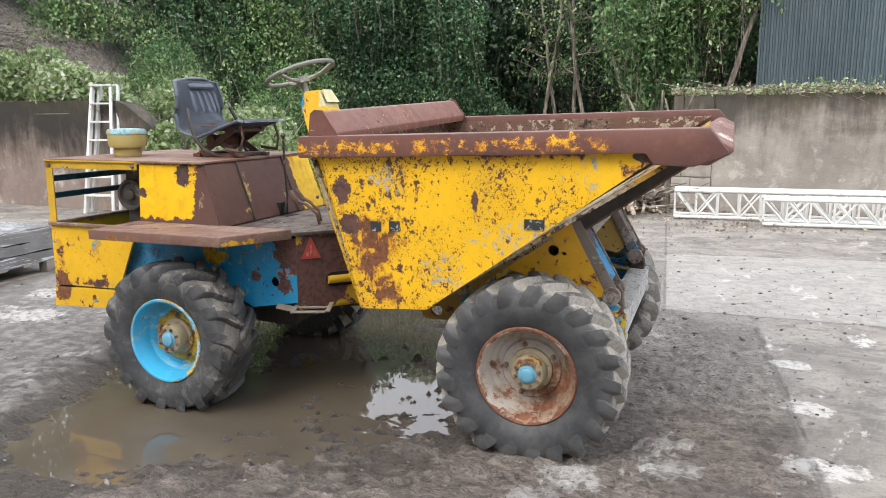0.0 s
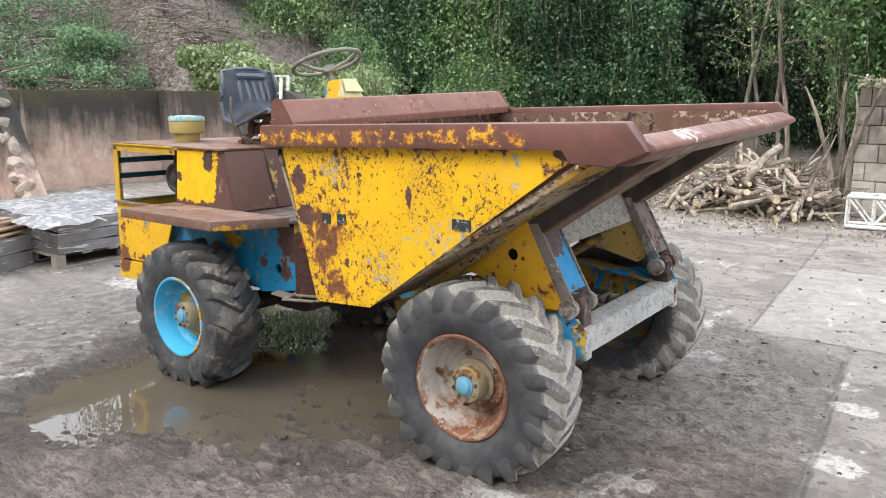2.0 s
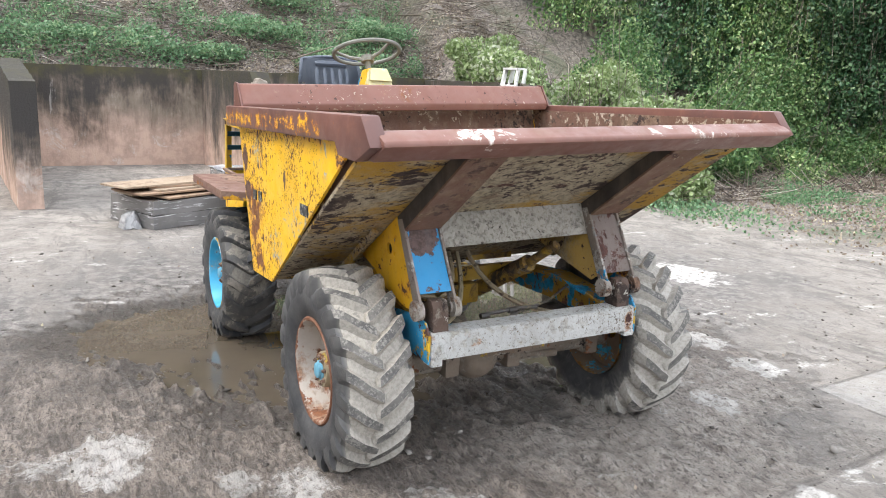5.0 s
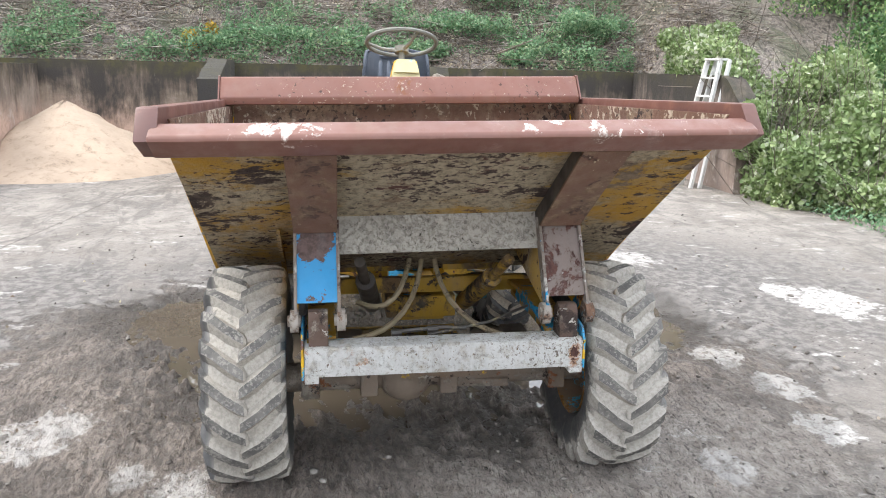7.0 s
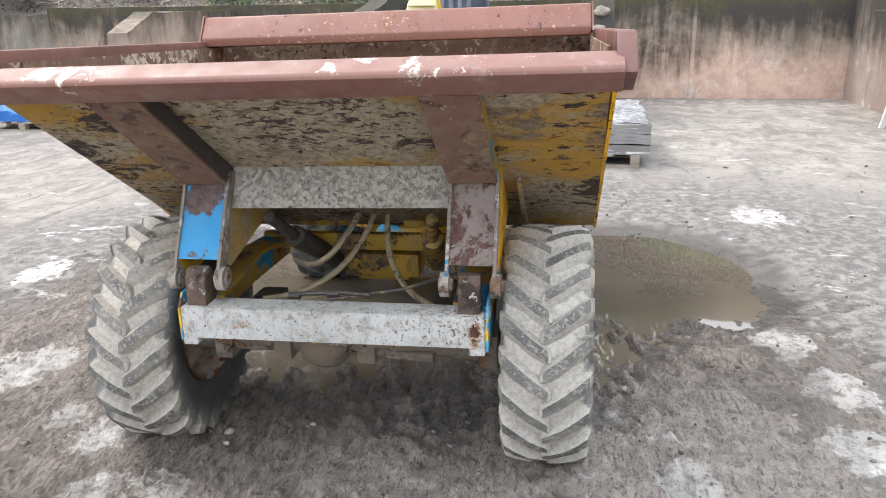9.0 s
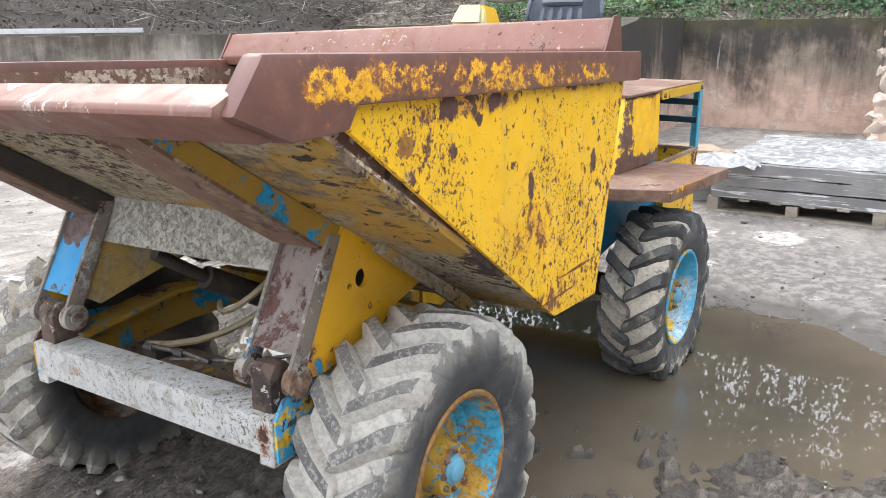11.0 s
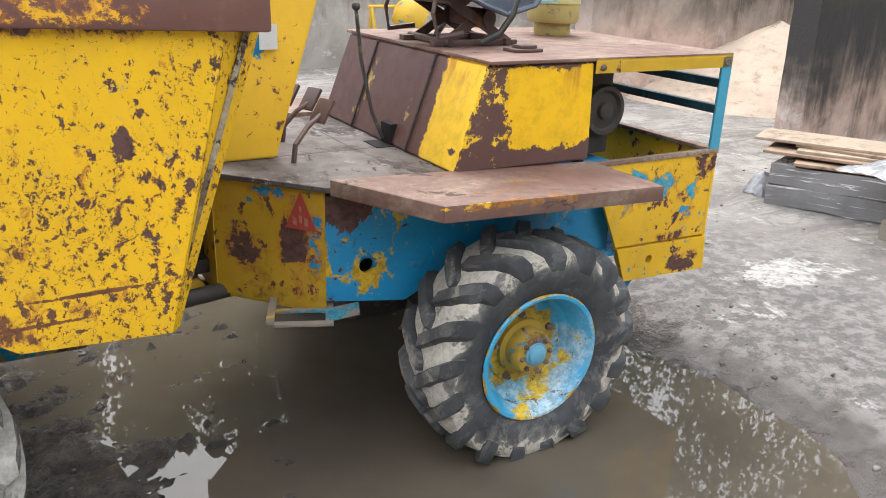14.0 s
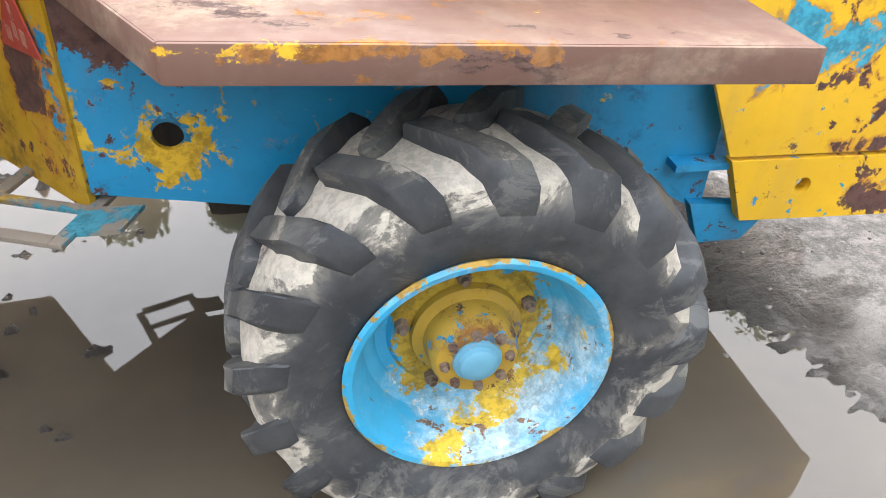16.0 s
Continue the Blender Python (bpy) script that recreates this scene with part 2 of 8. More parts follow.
def soup(name, verts, faces, material, parent=None, smooth=False, **tags):
    """One mesh from arrays: verts n x 3, faces m x 3 or m x 4."""
    verts, faces = np.asarray(verts, np.float32), np.asarray(faces, np.int32)
    me = bpy.data.meshes.new(name)
    k = faces.shape[1]
    me.vertices.add(len(verts)), me.loops.add(faces.size), me.polygons.add(len(faces))
    me.vertices.foreach_set("co", verts.ravel())
    me.loops.foreach_set("vertex_index", faces.ravel())
    me.polygons.foreach_set("loop_start", np.arange(0, faces.size, k, dtype=np.int32))
    if smooth:
        me.polygons.foreach_set("use_smooth", np.ones(len(faces), bool))
    me.update(calc_edges=True)
    me.materials.append(material)
    ob = new(name, me)
    ob.parent = parent
    return tagged(ob, **tags)

# ---- paint and rubber of the dumper ----
CHIPS = [((0.40, 0.37, 0.30), 15, 0.685, 0.70), (BROWN, 5, 0.69, 0.70)]
CHIP = (0.15, 0.062, 0.035)
SPECKS = [(BROWN, 11, 0.10), (BROWN, 34, 0.46), (CHIP, 60, 0.56), (CHIP, 110, 0.60)]
m_side = worn("chipped_yellow_paint", YELLOW, CHIPS, [
    ((-0.84, -0.9, 1.17), 0.05, BROWN, (1, 0.2, 0.8)), ((-0.80, -0.9, 1.02), 0.05, BROWN, (1, 0.2, 1)), ((-0.21, -0.9, 1.14), 0.035, BROWN, (2.2, 0.2, 0.8)),
    ((0.50, -0.9, 1.34), 0.04, BROWN, (0.8, 0.2, 1.5)), ((-0.3, 0.9, 1.12), 0.035, BROWN, (2.2, 0.2, 0.8)), ((-0.73, 0.9, 1.13), 0.035, BROWN, (1.5, 0.2, 1)),
    ((0.27, 0.9, 1.3), 0.028, (0.34, 0.15, 0.03), (1, 0.2, 1.2)), ((-0.62, 0.9, 0.80), 0.016, RUST, (0.12, 0.2, 3)), ((-0.5, 0.9, 0.745), 0.014, RUST, (0.12, 0.2, 3))],
    dirt=0.12, rough=0.42, stretch=(1.1, 1, 0.88), specks=SPECKS, zones=[
    ((-0.72, -0.9, 0.93), (0.26, 0.4, 0.30), RUST, 9, 0.14), ((-0.66, -0.9, 0.72), (0.22, 0.4, 0.10), RUST, 13, 0.10), ((0.05, -0.9, 1.36), (0.75, 0.4, 0.07), BROWN, 8, 0.12), ((-0.6, -0.9, 1.36), (0.5, 0.4, 0.05), BROWN, 9, 0.11),
    ((0.46, -0.9, 1.31), (0.14, 0.4, 0.12), BROWN, 9, 0.12), ((0.0, -0.9, 0.98), (0.42, 0.4, 0.16), GREY, 30, 0.055), ((-0.35, -0.9, 0.82), (0.2, 0.4, 0.14), GREY, 30, 0.06), ((-0.62, -0.9, 1.22), (0.14, 0.4, 0.14), GREY, 26, 0.05), ((0.28, -0.9, 1.25), (0.12, 0.4, 0.12), GREY, 26, 0.05),
    ((0.0, 0.9, 1.36), (0.42, 0.4, 0.055), BROWN, 8, 0.14), ((-0.6, 0.9, 1.37), (0.4, 0.4, 0.05), BROWN, 10, 0.10), ((-0.45, 0.9, 0.75), (0.35, 0.4, 0.13), RUST, 14, 0.05), ((-0.35, 0.9, 0.98), (0.3, 0.4, 0.2), RUST, 14, 0.05), ((0.36, 0.9, 1.22), (0.2, 0.4, 0.08), GREY, 24, 0.05)])


def rim_paint():
    """Brown rim; what is left of its yellow coat lies along the outer faces, over orange rust."""
    k = Kit("brown_worn_rim", 0.5)
    x, y, z = k.axis(0), k.axis(1), k.axis(2)
    fine = k.noise(40, 6, 0.7)
    tone = k.mix(k.step(k.noise(3, 6, 0.65), 0.38, 0.66), (0.160, 0.070, 0.054), (0.110, 0.050, 0.041))
    tone = k.mix(k.math("MULTIPLY", k.step(k.noise(16, 6, 0.7), 0.52, 0.70), 0.5), tone, (0.22, 0.10, 0.065))
    level = k.math("SUBTRACT", z, k.math("ADD", k.math("MULTIPLY", x, 0.03), k.math("MULTIPLY", y, 0.021)))
    off = k.math("ABSOLUTE", k.math("SUBTRACT", level, 1.404))
    out = k.step(k.math("ABSOLUTE", k.math("ADD", y, 0.005)), 0.914, 0.930)
    v = k.math("ADD", k.math("MULTIPLY", k.noise(17, 8, 0.78, 0.12, k.stretch(1.0, 1, 1.1)), 1.35), k.math("MULTIPLY", k.math("SUBTRACT", k.noise(3.2, 4, 0.6, 0, k.stretch(1, 1, 0.4)), 0.5), 0.42))
    v = k.math("SUBTRACT", v, 0.185)
    v = k.math("SUBTRACT", v, k.step(off, 0.016, 0.050, -0.045, 0.17))
    v = k.math("SUBTRACT", v, k.math("SUBTRACT", 0.5, k.math("MULTIPLY", out, 0.5)))
    v = k.math("SUBTRACT", v, k.step(y, -0.1, 0.1, 0.045, 0.005))
    v = k.math("SUBTRACT", v, k.step(x, 0.56, 0.68, 0.0, 0.3))
    rust = k.math("MULTIPLY", k.step(v, 0.44, 0.535), k.step(k.noise(21, 7, 0.75), 0.36, 0.56, 0.15, 0.85))
    tone = k.mix(rust, tone, (0.36, 0.125, 0.025))
    coat = k.math("MULTIPLY", k.step(v, 0.520, 0.545), k.step(k.noise(46, 6, 0.74), 0.41, 0.51, 0.0, 1.0))
    tone = k.mix(coat, tone, k.mix(k.step(fine, 0.45, 0.65), (0.80, 0.42, 0.012), (0.60, 0.27, 0.02)))
    scrape = k.step(k.noise(13, 7, 0.7, 0.2, k.stretch(0.5, 1, 2.5)), 0.69, 0.72)
    tone = k.mix(k.math("MULTIPLY", scrape, 0.6), tone, (0.42, 0.40, 0.37))
    k.bump(k.math("ADD", k.math("MULTIPLY", fine, 0.3), coat), 0.35, 0.0015)
    return k.done(tone, k.math("ADD", k.step(k.noise(9, 5), 0.3, 0.7, 0.38, 0.58), k.math("MULTIPLY", rust, 0.15)))


m_rim = rim_paint()
m_brown = worn("brown_primer", (0.20, 0.086, 0.063), [(RUST, 4, 0.58, 0.7), ((0.27, 0.15, 0.105), 11, 0.58, 0.68)], dirt=0.3, rough=0.55, dirt_tone=(0.24, 0.15, 0.11), specks=[((0.08, 0.04, 0.033), 40, 0.4), ((0.45, 0.36, 0.29), 60, 0.3)])
m_lining = worn("mud_flecked_rust", (0.16, 0.088, 0.062), [((0.26, 0.18, 0.13), 4, 0.48, 0.6)], dirt=0.4, rough=0.85, dirt_tone=(0.3, 0.23, 0.17), specks=[((0.48, 0.40, 0.32), 30, 0.85), ((0.06, 0.04, 0.035), 40, 0.5)], grit=1.2)
m_frim = worn("scraped_brown_rim", (0.185, 0.085, 0.064), [(RUST, 4, 0.6, 0.72), ((0.30, 0.20, 0.17), 5, 0.55, 0.68), ((0.62, 0.55, 0.50), 9, 0.70, 0.735)], dirt=0.3, rough=0.46, stretch=(1, 1.0, 0.35), zones=[((0.76, -0.52, 1.42), (0.3, 0.26, 0.12), (0.60, 0.52, 0.47), 13, 0.09), ((0.76, 0.45, 1.44), (0.3, 0.5, 0.12), (0.58, 0.50, 0.45), 15, 0.06)])
m_under = worn("mud_caked_yellow", (0.44, 0.25, 0.03), [((0.40, 0.335, 0.235), 2.2, 0.40, 0.52), ((0.24, 0.175, 0.12), 5, 0.56, 0.62), ((0.055, 0.035, 0.03), 6, 0.585, 0.60), (BROWN, 13, 0.62, 0.64)], dirt=0.5, rough=0.85, stretch=(1, 0.55, 1), specks=[((0.05, 0.035, 0.03), 22, 0.50), ((0.07, 0.045, 0.04), 60, 0.6)], grit=1.2)
m_rib = worn("mud_stained_rust", (0.17, 0.092, 0.062), [((0.27, 0.19, 0.125), 4, 0.48, 0.62), ((0.09, 0.05, 0.04), 8, 0.54, 0.62)], dirt=0.45, rough=0.75, dirt_tone=(0.30, 0.23, 0.16), specks=[((0.42, 0.34, 0.24), 40, 0.5)], grit=0.8)
m_axle = worn("rusty_muddy_axle", (0.19, 0.15, 0.115), [((0.28, 0.25, 0.21), 5, 0.50, 0.6), (RUST, 8, 0.60, 0.66), ((0.45, 0.28, 0.03), 9, 0.655, 0.67)], dirt=0.4, rough=0.8, specks=[((0.05, 0.04, 0.035), 30, 0.3)], grit=0.8)
m_house = worn("rusty_flaked_housing", (0.22, 0.165, 0.12), [((0.30, 0.16, 0.07), 8, 0.48, 0.58), ((0.62, 0.40, 0.04), 11, 0.58, 0.60), ((0.40, 0.37, 0.32), 7, 0.56, 0.62), ((0.12, 0.34, 0.46), 16, 0.68, 0.70)], dirt=0.4, rough=0.8, specks=[((0.06, 0.04, 0.03), 30, 0.6)], grit=1.0)
m_dirtplate = worn("mud_filmed_yellow", (0.50, 0.33, 0.09), [((0.42, 0.36, 0.26), 4, 0.46, 0.62), ((0.08, 0.05, 0.04), 7, 0.62, 0.64), (BLUE, 12, 0.68, 0.70)], dirt=0.4, rough=0.8, specks=[((0.10, 0.07, 0.05), 50, 0.6)], grit=0.6)
m_dirty = worn("oily_yellow", (0.40, 0.235, 0.02), [((0.16, 0.10, 0.05), 5, 0.46, 0.58), ((0.05, 0.04, 0.03), 7, 0.54, 0.62), (MUD, 6, 0.60, 0.66)], dirt=0.5, rough=0.6, specks=[((0.06, 0.04, 0.03), 30, 0.7)], grit=0.4)
m_plate = worn("yellow_plate", (0.70, 0.38, 0.015), [(BROWN, 12, 0.66, 0.69), (GREY, 26, 0.70, 0.72)], dirt=0.3, specks=[(BROWN, 34, 0.5)], zones=[((0.2, 0.55, 0.70), (0.10, 0.1, 0.08), BLUE, 10, 0.10), ((0.27, 0.55, 0.76), (0.13, 0.1, 0.30), BROWN, 8, 0.15), ((0.30, 0.55, 0.70), (0.08, 0.1, 0.06), BLUE, 9, 0.16), ((0.2, -0.53, 0.74), (0.09, 0.1, 0.09), BROWN, 9, 0.14), ((-0.2, 0.55, 0.80), (0.10, 0.1, 0.03), BLUE, 12, 0.08)])
m_mud = worn("grey_dried_mud", (0.46, 0.435, 0.38), [((0.33, 0.30, 0.255), 55, 0.46, 0.62), ((0.075, 0.055, 0.045), 7, 0.665, 0.685)], dirt=0.45, rough=0.9, dirt_tone=(0.18, 0.15, 0.12), specks=[((0.10, 0.085, 0.07), 60, 0.6)], grit=1.3)
m_bar = worn("pale_painted_bar", (0.76, 0.76, 0.73), [((0.60, 0.565, 0.49), 20, 0.48, 0.64), ((0.44, 0.40, 0.33), 75, 0.56, 0.64), ((0.25, 0.46, 0.58), 7, 0.65, 0.68)], dirt=0.3, rough=0.85, specks=[((0.30, 0.25, 0.19), 90, 0.45)], grit=2.4, zones=[((0.37, 0.52, 0.55), (0.12, 0.06, 0.1), BROWN, 9, 0.08), ((0.35, -0.5, 0.56), (0.1, 0.06, 0.08), (0.05, 0.34, 0.52), 10, 0.08)])
m_arm = worn("blue_brown_arm", (0.21, 0.17, 0.15), [(BROWN, 6, 0.5, 0.54), ((0.40, 0.39, 0.37), 14, 0.60, 0.63), (BLUE, 4.3, 0.62, 0.64)], dirt=0.3, rough=0.6, specks=[((0.45, 0.44, 0.42), 50, 0.32)], grit=0.6)
m_armb = worn("bright_blue_arm", (0.03, 0.27, 0.54), [], [((0.19, -0.45, 0.95), 0.075, (0.13, 0.085, 0.075), (1, 0.9, 0.62)), ((0.28, -0.44, 0.765), 0.015, (0.15, 0.10, 0.085), (1, 1, 1))], dirt=0.3, specks=[((0.15, 0.10, 0.085), 26, 0.5)], dirt_tone=(0.3, 0.33, 0.33))
m_edge = worn("flaked_steel_edge", (0.24, 0.20, 0.17), [((0.48, 0.46, 0.42), 11, 0.53, 0.58), (BLUE, 6, 0.575, 0.595), (BROWN, 9, 0.59, 0.62)], dirt=0.35, rough=0.7, specks=[((0.12, 0.09, 0.07), 50, 0.5)], grit=0.9)
m_frame = worn("blue_yellow_frame", (0.34, 0.20, 0.025), [(BLUE, 4.2, 0.52, 0.545), (BROWN, 6, 0.57, 0.60), (MUD, 3, 0.6, 0.7)], dirt=0.45, rough=0.65, specks=[((0.06, 0.045, 0.04), 25, 0.3)], grit=0.3)
m_dark = worn("oily_dark_steel", (0.045, 0.037, 0.032), [((0.16, 0.13, 0.10), 9, 0.58, 0.68), ((0.3, 0.2, 0.05), 6, 0.66, 0.7)], dirt=0.3, rough=0.6)
m_chas = worn("blue_flaked_chassis", BLUE, [((0.03, 0.16, 0.30), 5, 0.52, 0.66), (BROWN, 24, 0.69, 0.71)], [
    ((-1.48, 0.52, 0.60), 0.03, (0.02, 0.20, 0.36), (1, 0.3, 1)), ((-1.38, 0.52, 0.80), 0.09, BROWN, (0.8, 0.3, 1.3)), ((-1.36, -0.52, 0.78), 0.10, BROWN, (0.8, 0.3, 1.0)), ((-1.42, -0.52, 0.60), 0.05, BROWN, (1, 0.3, 1)),
    ((-1.60, -0.52, 0.63), 0.03, BROWN, (1, 0.3, 1))], dirt=0.25, specks=[((0.62, 0.36, 0.02), 20, 0.3), (BROWN, 40, 0.4)], zones=[
    ((-1.48, 0.52, 0.60), (0.22, 0.3, 0.20), (0.66, 0.40, 0.02), 12, 0.12), ((-1.55, 0.52, 0.74), (0.18, 0.3, 0.10), (0.66, 0.40, 0.02), 15, 0.07), ((-1.34, 0.52, 0.60), (0.04, 0.3, 0.2), (0.66, 0.40, 0.02), 12, 0.12), ((-2.28, 0.52, 0.68), (0.12, 0.3, 0.16), (0.66, 0.40, 0.02), 12, 0.06),
    ((-1.45, 0.52, 0.78), (0.16, 0.3, 0.08), BROWN, 10, 0.07), ((-1.9, -0.52, 0.75), (0.42, 0.3, 0.2), (0.66, 0.40, 0.02), 6, 0.12), ((-1.40, -0.52, 0.68), (0.10, 0.3, 0.2), BROWN, 9, 0.10), ((-1.50, -0.52, 0.74), (0.05, 0.3, 0.12), (0.66, 0.40, 0.02), 12, 0.05)])
m_nose = worn("yellow_brown_nose", (0.56, 0.33, 0.015), [((0.42, 0.24, 0.02), 5, 0.5, 0.62)], [((-1.22, -0.4, 0.68), 0.2, BROWN, (1, 1, 0.9)), ((-1.3, -0.49, 0.75), 0.16, BROWN, (1, 1, 1))],
    dirt=0.3, specks=[(BLUE, 16, 0.4), (BROWN, 24, 0.5)], zones=[((-1.27, 0.44, 0.66), (0.08, 0.3, 0.26), BROWN, 7, 0.17), ((-1.14, 0.32, 0.64), (0.08, 0.3, 0.14), BROWN, 7, 0.17), ((-1.31, 0.49, 0.70), (0.05, 0.2, 0.2), BLUE, 11, 0.07), ((-1.2, 0.38, 0.83), (0.3, 0.3, 0.05), BLUE, 12, 0.05), ((-1.25, -0.43, 0.52), (0.2, 0.3, 0.06), (0.62, 0.38, 0.02), 9, 0.08)])
m_deck = worn("trodden_steel_deck", (0.115, 0.092, 0.080), [((0.065, 0.045, 0.039), 4, 0.48, 0.60), ((0.30, 0.26, 0.225), 9, 0.62, 0.68)], dirt=0.35, rough=0.6, specks=[((0.04, 0.03, 0.026), 30, 0.5), ((0.33, 0.29, 0.25), 46, 0.35)], stretch=(1, 0.5, 1))
m_wing = worn("worn_brown_wing", (0.168, 0.088, 0.064), [((0.33, 0.235, 0.170), 2.6, 0.44, 0.66), ((0.085, 0.048, 0.04), 6, 0.60, 0.66), ((0.34, 0.14, 0.03), 13, 0.62, 0.66)], dirt=0.35, rough=0.58, stretch=(0.7, 1.1, 1.6), dirt_tone=(0.27, 0.21, 0.165), zones=[((-1.8, 0.9, 0.872), (0.5, 0.06, 0.04), (0.34, 0.14, 0.03), 14, 0.12), ((-1.62, 0.9, 0.875), (0.34, 0.06, 0.03), (0.70, 0.40, 0.02), 20, 0.07), ((-1.48, -0.85, 0.872), (0.2, 0.3, 0.035), (0.70, 0.36, 0.02), 12, 0.10), ((-2.2, -0.9, 0.872), (0.4, 0.06, 0.04), (0.34, 0.14, 0.03), 14, 0.08)])
m_bonnet = worn("brown_and_yellow_bonnet", (0.118, 0.058, 0.048), [((0.24, 0.13, 0.09), 7, 0.60, 0.70)], [
    ((-2.175, 0.56, 1.07), 0, YELLOW, (0.225, 0.2, 0.135)), ((-1.80, 0.43, 1.06), 0, (0.84, 0.52, 0.03), (0.135, 0.125, 0.20)), ((-1.80, 0.50, 0.93), 0.02, BROWN, (1, 0.6, 1)),
    ((-2.14, -0.56, 1.08), 0, YELLOW, (0.2, 0.2, 0.15)), ((-2.01, -0.56, 1.165), 0.055, (0.075, 0.04, 0.035), (1, 0.5, 0.8)), ((-2.29, -0.56, 1.07), 0.03, BROWN, (1, 0.5, 1))],
    dirt=0.12, rough=0.45, zones=[((-2.18, 0.56, 1.19), (0.16, 0.2, 0.07), (0.36, 0.14, 0.03), 16, 0.02), ((-1.9, -0.54, 1.06), (0.05, 0.1, 0.16), (0.5, 0.36, 0.18), 14, 0.05), ((-1.8, 0.15, 1.0), (0.2, 0.06, 0.12), (0.5, 0.36, 0.14), 14, 0.06), ((-1.84, -0.21, 1.08), (0.2, 0.07, 0.16), (0.56, 0.40, 0.14), 12, 0.09), ((-1.80, -0.26, 0.95), (0.2, 0.08, 0.05), (0.56, 0.40, 0.14), 12, 0.08)])
m_box = worn("yellow_blue_box", (0.80, 0.46, 0.012), [(BROWN, 8, 0.67, 0.69), ((0.5, 0.38, 0.12), 12, 0.62, 0.68)], [((-2.86, 0.56, 0.385), 0.03, BROWN, (0.4, 0.3, 1)), ((-2.93, -0.56, 0.5), 0.07, RUST, (1, 0.3, 0.8))], dirt=0.22, specks=[(BROWN, 20, 0.5), (BLUE, 30, 0.35)], zones=[
    ((-2.62, 0.56, 0.75), (0.26, 0.3, 0.16), (0.05, 0.36, 0.50), 10, 0.13), ((-2.85, 0.56, 0.66), (0.12, 0.3, 0.2), (0.05, 0.36, 0.50), 13, 0.06), ((-2.92, 0.56, 0.81), (0.12, 0.3, 0.10), BROWN, 8, 0.18), ((-2.80, 0.56, 0.52), (0.22, 0.3, 0.05), BROWN, 9, 0.12), ((-2.86, 0.56, 0.41), (0.18, 0.3, 0.05), BROWN, 8, 0.15),
    ((-2.93, -0.56, 0.70), (0.07, 0.3, 0.16), BROWN, 9, 0.12), ((-2.6, -0.56, 0.52), (0.3, 0.3, 0.05), BROWN, 10, 0.09), ((-2.7, -0.56, 0.72), (0.25, 0.3, 0.12), (0.05, 0.36, 0.50), 15, 0.02)])
m_post = worn("yellow_post", (0.60, 0.36, 0.02), [(BLUE, 6, 0.60, 0.63), (BROWN, 12, 0.62, 0.65)], dirt=0.25)
m_postb = worn("pale_blue_post", (0.06, 0.33, 0.46), [((0.6, 0.36, 0.02), 8, 0.66, 0.68), (BROWN, 12, 0.66, 0.69)], dirt=0.25)
m_slat = worn("dark_blue_bar", (0.02, 0.075, 0.10), [((0.03, 0.2, 0.28), 7, 0.55, 0.65), (BROWN, 14, 0.66, 0.69)], dirt=0.2, rough=0.5)
m_col = worn("yellow_column", (0.76, 0.44, 0.015), [(BLUE, 9, 0.70, 0.715), (BROWN, 14, 0.72, 0.74)], [((-1.27, 0.11, 1.28), 0.06, BLUE, (1, 0.3, 1)), ((-1.56, -0.1, 1.52), 0.045, BLUE, (1, 0.5, 0.35)), ((-1.40, 0.08, 1.60), 0.02, (0.3, 0.6, 0.62), (1, 0.5, 1)), ((-1.38, 0, 1.62), 0, (0.62, 0.57, 0.32), (0.05, 0.2, 0.10))], dirt=0.15, specks=[(BROWN, 30, 0.4)])
m_pale = worn("pale_yellow_top", (0.62, 0.56, 0.30), [((0.25, 0.55, 0.6), 9, 0.62, 0.66)], dirt=0.2)


def rubber(name, mud, amount, deep, dust=0.0, clean=0.0):
    """Tyre rubber with dried mud that thickens towards the tread; deep sets how far it reaches down the wall."""
    k = Kit(name, 0.65)
    rad = k.far((0, 0, 0), (1, 0, 1))
    fine = k.noise(60, 6, 0.72)
    tone = k.mix(k.step(k.noise(7, 6, 0.65), 0.36, 0.66), (0.034, 0.036, 0.040), (0.072, 0.073, 0.075))
    tone = k.mix(k.math("MULTIPLY", k.step(k.noise(9, 7, 0.74, 0.8), 0.53, 0.60), 0.55 - clean), tone, (0.15, 0.145, 0.135))
    if dust:
        tone = k.mix(k.math("MULTIPLY", k.math("MULTIPLY", k.step(rad, 0.30, 0.40), k.step(k.axis(1), 0.105, 0.135, 1.0, 1.0 - clean * 2.2)), k.step(k.noise(13, 7, 0.72), 0.35, 0.6, dust * 0.4, dust)), tone, tuple(c * 0.72 for c in mud))
    v = k.math("ADD", k.noise(8, 8, 0.70, 0.6), k.math("ADD", k.math("MULTIPLY", k.math("SUBTRACT", k.noise(3, 4), 0.5), 0.4), k.step(rad, deep, 0.41, -0.16, amount)))
    v = k.math("SUBTRACT", v, k.math("MULTIPLY", k.step(k.axis(1), 0.105, 0.135), k.step(rad, 0.445, 0.415, 0.0, clean)))
    thick = k.step(v, 0.545, 0.585)
    tone = k.mix(k.math("MULTIPLY", k.step(v, 0.44, 0.58), 0.55), tone, tuple(c * 0.5 for c in mud))
    tone = k.mix(k.math("MULTIPLY", thick, 0.92), tone, k.mix(k.step(fine, 0.40, 0.62), mud, tuple(c * 0.72 for c in mud)))
    k.bump(k.math("ADD", k.math("MULTIPLY", fine, 0.5), thick), 0.6, 0.004)
    return k.done(tone, k.math("ADD", 0.55, k.math("MULTIPLY", thick, 0.35)))


